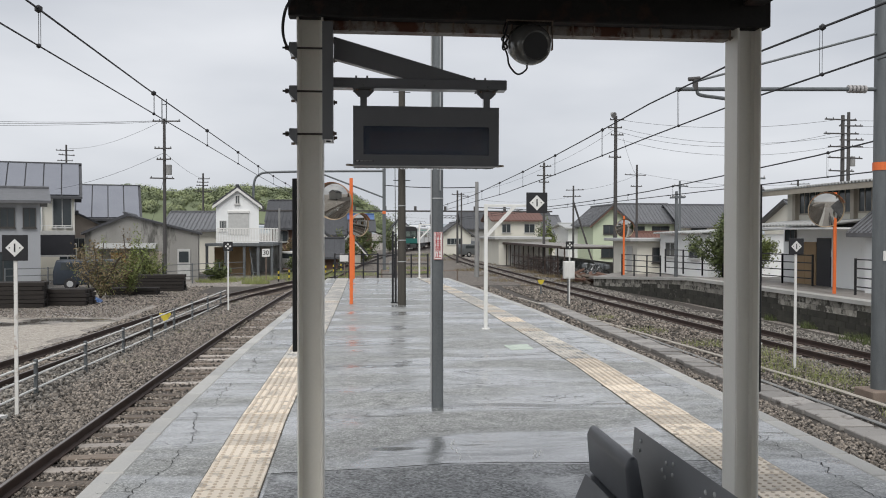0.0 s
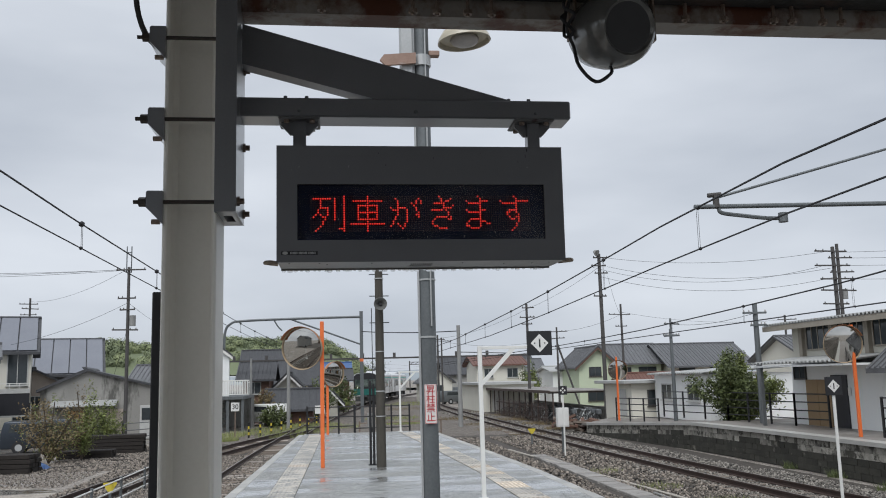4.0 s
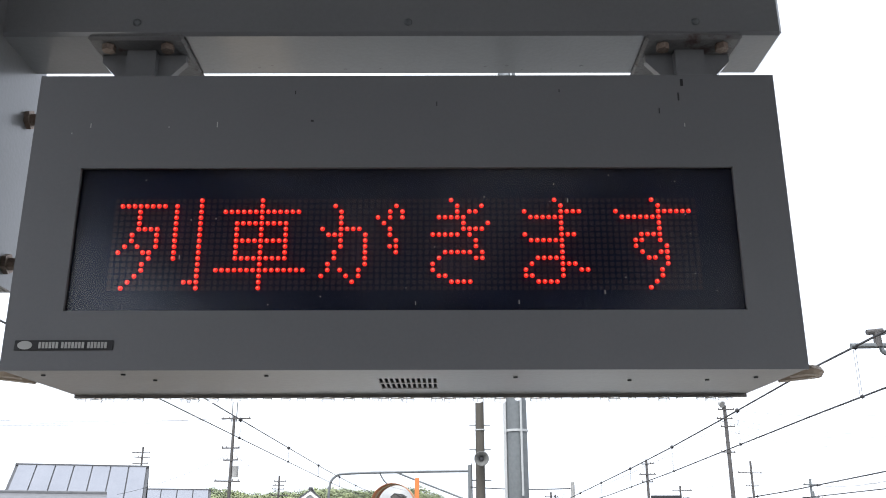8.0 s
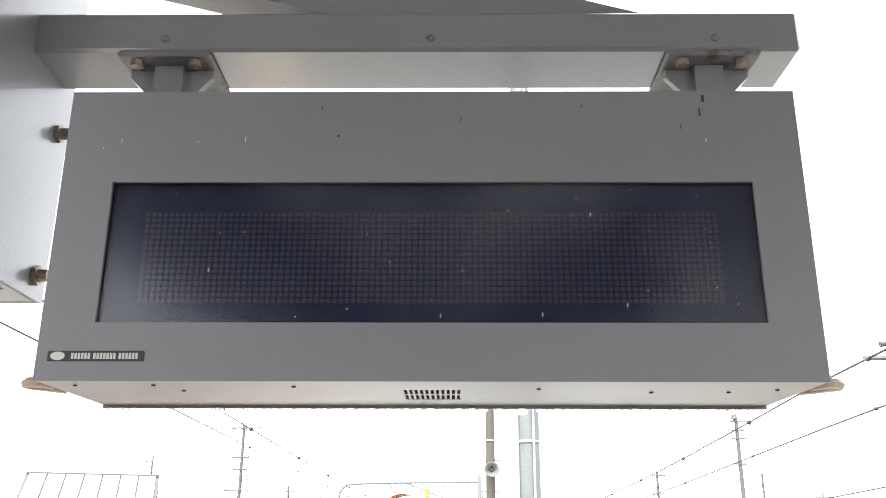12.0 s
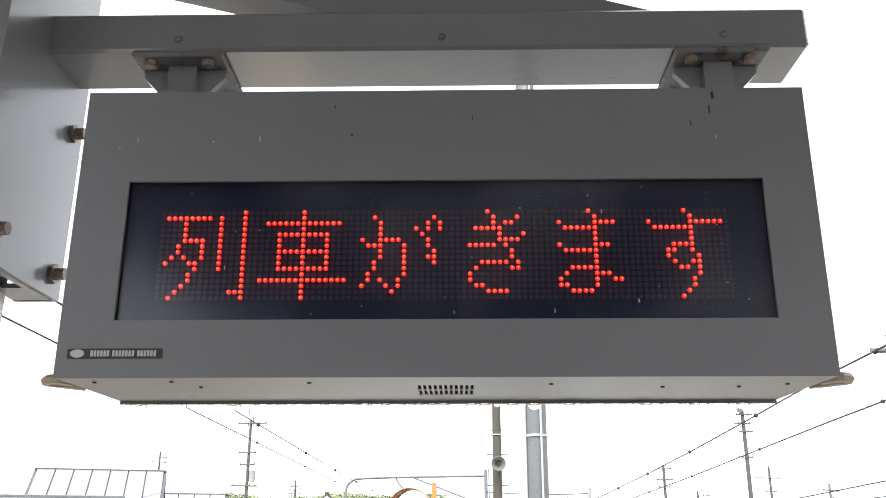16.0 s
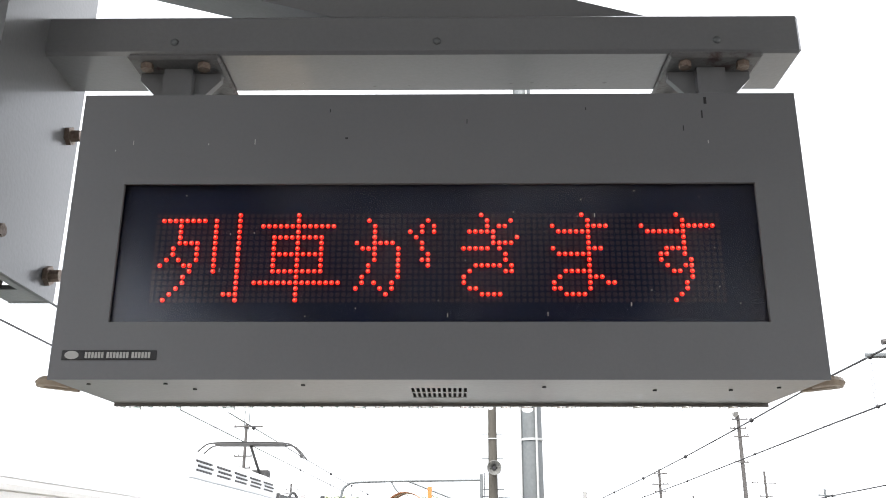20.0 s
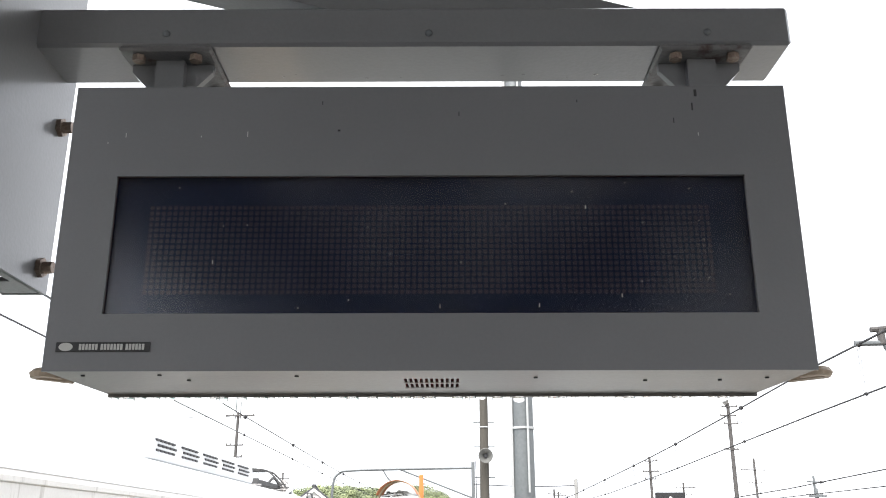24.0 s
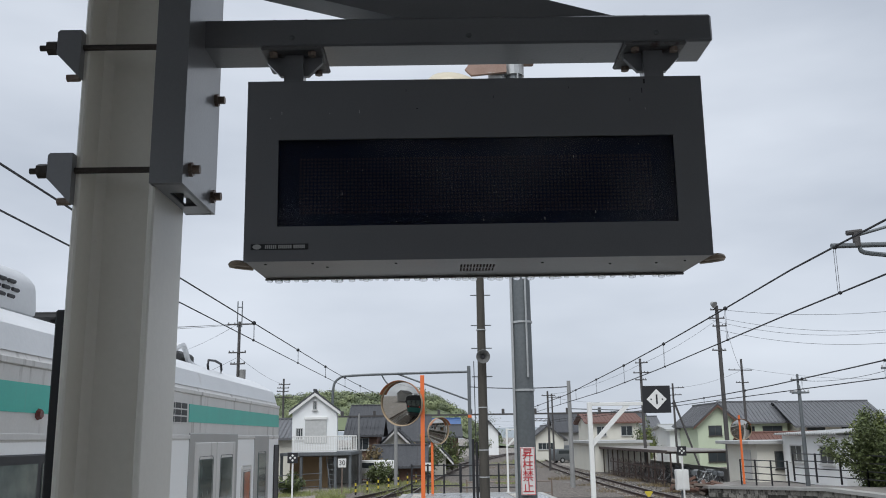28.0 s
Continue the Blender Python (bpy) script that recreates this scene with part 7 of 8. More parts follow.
weeds("sparse yellow-green weeds in the ballast", [(9.2, 15.5, 0.7), (9.5, 17.5, 0.8), (9.3, 19.5, 0.7), (9.1, 22, 0.6), (8.6, 25, 0.6), (8.9, 13.0, 0.6), (8.4, 29, 0.5), (5.6, 30, 0.7), (9.6, 16.4, 0.6), (8.8, 18.0, 0.6), (9.0, 16.6, 0.7), (9.7, 18.6, 0.6), (10.0, 20.5, 0.6)], 3400, 0.15, GRASS, 31)
weeds("tufts of green weeds by the damp wall", [(13.6, 22.5, 0.5), (13.9, 25.5, 0.35), (13.7, 21.4, 0.6), (13.9, 28.0, 0.3)], 1300, 0.22, LEAF, 32)
weeds("grass verge below the white house", [(-6.5, 54, 1.8), (-4.5, 56, 1.8), (-8.0, 52.5, 1.2), (-3.0, 60, 2.0), (-1.2, 64, 2.0), (-5.5, 50.5, 0.8)], 6500, 0.24, GRASS, 33)
weeds("dry orange grass along the far track", [(12.6, 56, 1.0), (12.2, 62, 1.2), (12.5, 50.5, 0.8), (9.0, 66, 1.5), (7.5, 90, 3)], 2600, 0.25, LEAF_RUST, 34)
weeds("thin weeds between the tracks", [(-4.8, 20, 0.5), (-5.0, 26, 0.7), (-4.9, 30, 0.7), (-4.6, 36, 0.7), (5.2, 12, 0.5)], 1100, 0.12, GRASS, 35)

weeds("green grass between the tracks beyond the platform", [(-2.6, 52, 1.4), (-1.4, 56, 1.6), (0.2, 60, 1.8), (4.6, 70, 2.2), (5.0, 62, 1.4), (8.5, 104, 3.0), (10.5, 112, 3.0), (-0.4, 50, 1.0)], 5200, 0.26, GRASS, 36)
weeds("dry grass and low weeds beside the bicycle shed", [(10.0, 47, 1.0), (9.2, 52, 1.2), (12.4, 70, 1.2), (12.3, 78, 1.4), (9.4, 58, 1.2)], 2400, 0.16, LEAF_RUST, 37)

# wooded hill: a rounded ridge clad in crowns
hill = thing("wooded_hill", "low wooded hill in fresh spring green", "hill", (-30, 260, GROUND), kind="structure")
bm = B()


def hill_h(x):
    return lerp([(-140, 0), (-100, 10), (-66, 15), (-52, 13), (-33, 15), (-17, 13.5), (-5, 15), (4, 10), (12, 3), (20, 0), (500, 0)], x)


n_h = 60
grid = [[bm.verts.new((-150 + 190 * i / n_h + 30, (j - 3) * 8, max(-0.5, hill_h(-150 + 190 * i / n_h) * (1 - ((j - 4) / 5.0) ** 2)))) for j in range(9)] for i in range(n_h + 1)]
for i in range(n_h):
    for j in range(8):
        bm.faces.new((grid[i][j], grid[i + 1][j], grid[i + 1][j + 1], grid[i][j + 1]))
HILL_GREEN = mat("hill_green", (0.185, 0.215, 0.122), 0.9, 0.0, (0.125, 0.15, 0.085), 0.12, 3, island=0.16)
HILL_FRESH = mat("hill_fresh", (0.285, 0.315, 0.165), 0.9, 0.0, (0.19, 0.225, 0.115), 0.12, 3, island=0.16)
part("slope", bm, HILL_GREEN, hill)
for nm, mt, seed in (("dark_crowns", HILL_GREEN, 51), ("fresh_crowns", HILL_FRESH, 52)):
    bm = B()
    r = random.Random(seed)
    g = np.random.default_rng(seed)
    heads = []
    while len(heads) < 230:
        x, yy = r.uniform(-130, 16), r.uniform(-18, 12)
        z = hill_h(x) * (1 - ((yy / 8 - 1) / 5.0) ** 2)
        if z > 0.8:
            heads.append((x + 30, yy, z + 0.4, r.uniform(1.4, 3.0)))
    heads = np.repeat(np.array(heads), 230, 0)
    d = g.normal(size=(len(heads), 3))
    d /= np.linalg.norm(d, axis=1, keepdims=True)
    p = heads[:, :3] + d * heads[:, 3:] * g.uniform(0.6, 1.05, (len(d), 1)) * np.array([1.05, 1.05, 0.85])
    u = np.cross(g.normal(size=p.shape), d)
    u *= 0.3 / np.linalg.norm(u, axis=1, keepdims=True)
    v = np.cross(u, d) * 0.7
    quad = np.stack([p + u, p + v, p - u, p - v], 1).reshape(-1, 3)
    me = bpy.data.meshes.new(nm)
    me.from_pydata(quad.tolist(), [], np.arange(len(quad)).reshape(-1, 4).tolist())
    bm.from_mesh(me)
    bpy.data.meshes.remove(me)
    tagged(part(nm, bm, mt, hill), kind="stuff")
# pale blue-grey base colour carries the distance haze
HAZE_HILL = mat("distant_hill", (0.3, 0.33, 0.35), 0.9, 0.0, (0.26, 0.29, 0.31), 0.01, 0.1)
bm = B()
prof = [(-700, 0), (-500, 30), (-380, 24), (-200, 46), (0, 30), (60, 52), (160, 60), (260, 38), (420, 58), (600, 40), (800, 50), (1000, 0)]
for (a, h1), (b, h2) in zip(prof, prof[1:]):
    bm.faces.new([bm.verts.new(p) for p in ((a, 1600, GROUND), (b, 1600, GROUND), (b, 1660, h2 * 0.3), (a, 1660, h1 * 0.3))])
bmesh.ops.remove_doubles(bm, verts=bm.verts, dist=0.01)
tagged(part("backdrop_hills", bm, HAZE_HILL), "faint far hills with the haze put into their colour", "hills", kind="structure")

# ---- houses on the yard's side ----
BEIGE = mat("pinkish_beige_wall", (0.5, 0.43, 0.37), 0.8, 0.0, (0.4, 0.34, 0.29), 1, 30, 0.05)
gable_house("blue-grey two-storey house with a low roof", -23.5, -16.6, 45, 51, 3.35, 4.0, BLUE_GREY, TILE_GREY, "x", over=0.5, turn=20, frame=FRAME_D,
            storeys=(("f", -18.1, 1.9, 0.7, 1.0, 1), ("f", -17.1, 1.9, 0.6, 1.0, 1), ("f", -19.8, 1.9, 1.0, 1.1, 1), ("f", -18.3, -0.9, 1.0, 1.6, 1)))
h = gable_house("cream house with a dark balcony and a solar roof", -24.4, -17.8, 55, 61, 4.1, 6.0, PLASTER, TILE_DARK, "x", over=0.45, solar=7, turn=17,
                storeys=(("f", -18.5, 1.95, 1.1, 2.0, 1), ("f", -18.2, -1.0, 1.0, 2.0, 1)))
bm = B()
box(bm, -0.2, 3.3, -4.5, -4.4, 1.55, 2.75, 0.02)
box(bm, 3.2, 3.3, -4.4, -3.5, 1.55, 2.75)
part("balcony", bm, DARK_PANEL, h, "dark balcony front")
bm = B()
box(bm, -0.2, 3.3, -4.5, -3.5, 1.45, 1.55)
box(bm, -0.2, 3.32, -4.52, -4.38, 2.75, 3.0)
part("balcony_floor", bm, FRAME_W, h)
bm = B()
box(bm, -0.2, 3.3, -4.47, -4.43, 3.28, 3.32)
for k in range(8):
    box(bm, -0.2 + k * 0.49, -0.16 + k * 0.49, -4.47, -4.43, 3.0, 3.28)
part("balcony_rail", bm, WHITE, h, "white balcony hand rail")
bm = B()
box(bm, 0.1, 1.5, -3.16, -3.08, 2.95, 4.75, 0.01)
fr = part("balcony_window", bm, WHITE, h, "white framed balcony window")
bm = B()
box(bm, 0.2, 1.4, -3.19, -3.165, 3.05, 4.65)
part("curtained_pane", bm, mat("curtained_glass", (0.3, 0.42, 0.43), 0.12, 0.0, (0.24, 0.34, 0.36), 1, 10), fr, "pale green curtained glass")
gable_house("house with a large solar roof behind", -23, -16.6, 64, 71, 3.0, 5.1, GREY_WALL, TILE_DARK, "x", over=0.7, solar=7, turn=15, storeys=(("f", -17.4, 1.7, 0.8, 0.7, 0),))
gable_house("small brown gabled house", -20.2, -16.8, 59.5, 63, 2.1, 2.95, BEIGE, TILE_DARK, "y", over=0.4, turn=17, storeys=(("f", -18.4, 0.6, 0.8, 0.7, 1),))
SHED_WALL = mat("streaked_mortar_wall", (0.36, 0.35, 0.325), 0.85, 0.0, (0.2, 0.195, 0.18), 0.9, 30, 0.15, stain=(0.1, 0.097, 0.088), stain_at=0.56, stain_scale=1.1, stretch=(1, 1, 0.3))
sh = gable_house("grey mortar shed with a wide low gable", -16.3, -9.9, 54, 61, 1.7, 2.75, SHED_WALL, TILE_DARK, "y", over=0.2, name="shed", turn=9)
for ch in sh.children:
    for v in ch.data.vertices:
        v.co.x -= 0.85 * max(0.0, v.co.z - 2.94)
bm = B()
box(bm, -0.9, 0.35, -3.56, -3.5, 0.05, 1.75)
box(bm, 0.4, 1.1, -3.56, -3.5, 0.05, 1.75)
part("shutter", bm, BEIGE, sh, "faded tan shutter")
bm = B()
box(bm, -1.75, -0.95, -3.57, -3.5, 0.1, 1.7)
part("board", bm, PLY, sh, "orange plywood sheet")
bm = B()
box(bm, 2.0, 2.75, -3.57, -3.5, 0.05, 1.9, 0.01)
d = part("door", bm, FRAME_W, sh, "white panelled door")
bm = B()
box(bm, 2.1, 2.65, -3.6, -3.575, 1.1, 1.75)
part("pane", bm, WINDOW, d)
bm = B()
prism(bm, [(-3.5, 2.2), (-4.7, 1.95), (-4.7, 2.0), (-3.5, 2.27)], "x", -2.6, 0.8)
part("awning", bm, METAL_ROOF, sh)
gable_house("long tiled house behind the shed", -13.5, -8.6, 66, 73, 2.0, 3.2, PLASTER, TILE_GREY, "x", over=0.5, ribs=0.3)

# white gabled house on a steel deck
wh = gable_house("white gabled house standing on a steel deck", -9.45, -6.65, 60, 66, 3.7, 4.75, WHITEWASH, TILE_DARK, "y", 0.95, 0.22, fascia=WHITE, turn=6,
                 storeys=(("f", -8.05, 3.55, 0.28, 0.6, 1), ("f", -9.0, 1.75, 0.45, 0.7, 2)))
bm = B()
box(bm, -0.6, 0.75, -3.05, -3.0, 0.55, 2.0, 0.01)
part("shutter", bm, FRAME_W, wh, "white roller shutter")
bm = B()
box(bm, -0.65, 0.8, -3.1, -2.98, 2.0, 2.18, 0.02)
part("shutter_box", bm, WHITE, wh)
bm = B()
box(bm, -1.3, 2.65, -4.3, -4.24, 0.93, 1.0, 0.01)
parapet = part("parapet", bm, WHITE, wh, "white balcony railing")
bm = B()
box(bm, -1.3, 2.65, -4.3, -4.24, 0.08, 0.14, 0.01)
part("bottom_rail", bm, WHITE, parapet)
for k in range(40):
    bm = B()
    box(bm, -1.3 + k * 0.1, -1.245 + k * 0.1, -4.29, -4.25, 0.14, 0.93)
    part("baluster", bm, WHITE, parapet)
dk = thing("steel_deck", "grey steel deck on columns above a garage", "deck", (-8.05, 60, GROUND))
bm = B()
box(bm, -1.6, 2.8, -1.4, 6, 2.0, 2.18)
part("deck", bm, GALV, dk)
for x in (-1.5, -0.3, 0.9, 1.8, 2.7):
    bm = B()
    box(bm, x - 0.08, x + 0.08, -1.3, -1.14, 0, 2.0)
    part("column", bm, GALV, dk)
bm = B()
box(bm, -1.3, 1.1, 0.6, 0.7, 0, 1.9)
part("garage_shutter", bm, TAN, dk, "tan garage shutter")
bm = B()
box(bm, -1.6, 2.8, 5.8, 6, 0, 2.0)
part("back_wall", bm, GREY_WALL, dk)
bm = B()
for s in (0, 0.4):
    rod(bm, (1.5 + s, -1.2, 0), (1.2 + s, -0.9, 1.9), 0.035, seg=6)
for k in range(6):
    rod(bm, (1.47 - 0.05 * k, -1.17 + 0.05 * k, 0.25 + 0.3 * k), (1.87 - 0.05 * k, -1.17 + 0.05 * k, 0.25 + 0.3 * k), 0.02, seg=5)
part("ladder", bm, GALV, dk)
gable_house("old house with grey tiled roof and brown boards", -6.4, -4.5, 70, 75, 2.2, 3.35, BROWN, TILE_DARK, "x", ribs=0.3, over=0.5, storeys=(("f", -5.6, 0.9, 1.0, 0.9, 1),))
gable_house("cream tiled house with a pale gable", -4.5, -2.0, 73, 78, 1.3, 2.5, PLASTER, TILE_DARK, "y", ribs=0.3, over=0.6, fascia=WHITE, storeys=(("f", -3.3, -0.1, 1.0, 0.9, 1),))
gable_house("low tiled house with brown boards by the siding", -4.2, -1.2, 66.5, 70, 0.1, 1.2, BROWN, TILE_DARK, "x", ribs=0.25, over=0.5)
gable_house("old tiled house with stepped eaves", -5.6, -1.4, 82, 88, 1.9, 3.7, BROWN, TILE_DARK, "x", ribs=0.3, over=0.8, storeys=(("f", -3.8, 0.9, 1.0, 1.0, 1),))
gable_house("low brown gatehouse with a grey tiled roof", -1.4, 0.6, 76, 80, 0.5, 1.6, PLASTER, TILE_DARK, "y", ribs=0.3, over=0.6, fascia=WHITE)
gable_house("white house with a blue sheet roof", -1.2, 2.2, 112, 120, 2.3, 4.0, WHITEWASH, TILE_BLUE, "x", over=0.5, storeys=(("f", 1.2, 0.6, 1.2, 1.0, 1),))
gable_house("brown house with a mirror-side window", -0.6, 2.0, 98, 105, 1.9, 3.0, BROWN, TILE_DARK, "x", ribs=0.35, storeys=(("f", 0.8, 0.5, 1.2, 0.9, 1),))
gable_house("grey house with dark tiled roof on the curve", -9, -4, 96, 104, 3.0, 5.2, GREY_WALL, TILE_DARK, "x", ribs=0.4)

gable_house("grey house behind the yard, seen in the mirrors", -27, -19, -14, -4, 4.2, 6.0, GREY_WALL, TILE_DARK, "y", ribs=0.4, storeys=(("f", -25, 1.0, 1.6, 1.2, 1),))
gable_house("brown house behind the yard, seen in the mirrors", -19, -12, -40, -30, 3.6, 5.2, BROWN, TILE_DARK, "x", ribs=0.4)
gable_house("cream house down the line behind, seen in the mirrors", -12, -7, -62, -54, 4.4, 6.2, PLASTER, TILE_DARK, "x", ribs=0.4, storeys=(("f", -10, 1.5, 1.6, 1.2, 1),))

# yard things: stacks of old sleepers, fences, a van, a car
STACK_WOOD = mat("tarred_old_timber", (0.034, 0.028, 0.024), 0.9, 0.0, (0.011, 0.009, 0.008), 3, 50, 0.3, stretch=(1, 8, 4))


def sleeper_stack(label, x, y, rz, rows, per, ln):
    t = thing("sleeper_stack", label, "stack", (x, y, GROUND), rz, "stacks of old sleepers")
    r = random.Random(int(x * 10))
    for j in range(rows):
        for k in range(per):
            bm = B()
            box(bm, -ln / 2, ln / 2, -0.11, 0.11, 0, 0.15, 0.012, pose(r.uniform(-0.05, 0.05), (k - per / 2) * 0.25, j * 0.165 + 0.02, 0, 0, r.uniform(-1.5, 1.5)))
            part("sleeper", bm, STACK_WOOD, t)
    return t


sleeper_stack("tall stack of dark old wooden sleepers", -12.9, 35.6, 8, 6, 4, 1.9)
sleeper_stack("stack of dark old wooden sleepers", -11.3, 36.6, -5, 4, 4, 1.7)
sleeper_stack("low stack of old sleepers", -10.2, 42.3, 4, 2, 4, 2.2)
sleeper_stack("long stack of old sleepers by the fence", -10.0, 44.5, 5, 5, 4, 3.4)
sleeper_stack("stack of dark old sleepers at the yard's edge", -15.8, 35.0, 10, 6, 4, 2.2)
rail_fence("wire_fence", "thin galvanised yard fence", [(-17.0, 45.0), (-10.4, 49.5), (-6.6, 54.5)], GROUND, 1.15, (0.4, 0.75, 1.1), 2.0, GALV)
for k in range(8):
    t = thing("striped_post", "short yellow and black striped post", "bollard", (-4.4 + 0.5 * k, 52.5 + 1.6 * k, GROUND), group="striped posts by the siding")
    for j in range(5):
        bm = B()
        rod(bm, (0, 0, 0.16 * j), (0, 0, 0.16 * (j + 1)), 0.05, seg=8)
        part("stripe", bm, YELLOW if j % 2 else BLACK, t)


def small_car(label, x, y, rz, material, name="parked_van", ln=4.2, h=1.85):
    t = thing(name, label, "van" if "van" in name else "car", (x, y, GROUND), rz)
    bm = B()
    prism(bm, [(-ln / 2, 0.25), (ln / 2, 0.25), (ln / 2, 0.8), (ln / 2 - 0.25, 0.95), (ln / 2 - 0.95, h), (-ln / 2 + 0.15, h), (-ln / 2, 0.95)], "y", -0.82, 0.82)
    bmesh.ops.bevel(bm, geom=list(bm.edges), offset=0.06, segments=2, affect="EDGES", profile=0.5)
    soft(part("body", bm, material, t), 50)
    for s in (-1, 1):
        bm = B()
        prism(bm, [(-ln / 2 + 0.35, 1.0), (ln / 2 - 0.5, 1.0), (ln / 2 - 1.0, h - 0.15), (-ln / 2 + 0.4, h - 0.15)], "y", s * 0.822 - 0.006, s * 0.822 + 0.006)
        part("side_window", bm, WINDOW, t)
        for wx in (-ln / 2 + 0.8, ln / 2 - 0.8):
            bm = B()
            rod(bm, (wx, s * 0.7, 0.3), (wx, s * 0.84, 0.3), 0.3, seg=16)
            w = part("wheel", bm, BLACK, t)
            bm = B()
            rod(bm, (wx, s * 0.835, 0.3), (wx, s * 0.85, 0.3), 0.16, seg=12)
            part("rim", bm, GALV_LIGHT, w)
    bm = B()
    prism(bm, [(ln / 2 - 0.2, 1.0), (ln / 2 - 0.86, h - 0.12), (ln / 2 - 0.83, h - 0.1), (ln / 2 - 0.17, 1.0)], "y", -0.7, 0.7)
    part("windscreen", bm, WINDOW, t)
    return t


small_car("white van parked below the tiled houses", -4.3, 66.0, 122, WHITE, "parked_van", 3.4, 1.5)
small_car("dark blue car parked behind the yard fence", -13.2, 47.0, 10, mat("car_blue", (0.035, 0.045, 0.06), 0.3, 0.3), "parked_car", 4.0, 1.5)
small_car("grey car parked by the level crossing", 14.4, 104, 20, GALV, "parked_car", 4.0, 1.5)
small_car("grey van parked by the level crossing", 16.6, 108, 20, GALV)
t = thing("crossing_sign", "white notice board by the level crossing", "notice board", (-0.6, 58, GROUND))
bm = B()
box(bm, -0.04, 0.04, -0.04, 0.04, 0, 1.3)
part("post", bm, BOLT, t)
bm = B()
box(bm, -0.3, 0.3, -0.06, -0.03, 1.0, 1.5)
part("board", bm, WHITE, t)
t = thing("signal_box", "white relay cabinet on a post near the platform end", "cabinet", (1.6, 36.0, GROUND))
bm = B()
box(bm, -0.14, 0.14, -0.1, 0.1, 1.2, 1.75, 0.01)
part("cabinet_body", bm, CONC_POLE, t)
bm = B()
box(bm, -0.04, 0.04, -0.04, 0.04, 0, 1.2)
part("post", bm, BLACK, t)
utility_pole(-2.6, 60, 4.6, (), "plain grey concrete pole by the siding", 0.13, material=CONC_POLE)
utility_pole(-5.3, 64, 3.4, (), "plain grey pole by the white house", 0.1, material=CONC_POLE)


# clutter by the sleeper stacks
t = thing("tarp_heap", "crumpled blue tarpaulin on the gravel", "tarpaulin", (-10.75, 37.6, GROUND))
bm = B()
bmesh.ops.create_grid(bm, x_segments=9, y_segments=6, size=0.5)
rc2 = random.Random(77)
for v in bm.verts:
    v.co = Vector((v.co.x * 0.9 + rc2.uniform(-0.04, 0.04), v.co.y * 0.6 + rc2.uniform(-0.04, 0.04), max(0.01, 0.28 - 0.55 * v.co.length + rc2.uniform(-0.06, 0.08))))
part("sheet", bm, TILE_BLUE, t)
for k, (x, y, rz) in enumerate(((-9.9, 37.9, 30), (-8.7, 40.4, -20), (-11.9, 38.5, 70), (-9.3, 42.0, 10))):
    t = thing("loose_plank", "loose dark plank on the gravel", "plank", (x, y, GROUND), rz, "loose planks in the yard")
    bm = B()
    box(bm, -0.8, 0.8, -0.08, 0.08, 0.005, 0.05, 0.006)
    part("board", bm, STACK_WOOD, t)
# ---- the two-car train ----
CAR = 19.6


FACE_GREEN = mat("cab_dark_green", (0.022, 0.14, 0.12), 0.35, 0.0, (0.018, 0.11, 0.095), 2, 40)
POSTER_GREEN = mat("poster_green", (0.02, 0.4, 0.2), 0.5, 0.0, (0.02, 0.34, 0.17), 3, 40)


LAMP_LENS = mat("dark_red_lens", (0.14, 0.025, 0.02), 0.25, 0.0, (0.08, 0.015, 0.012), 30, 100)


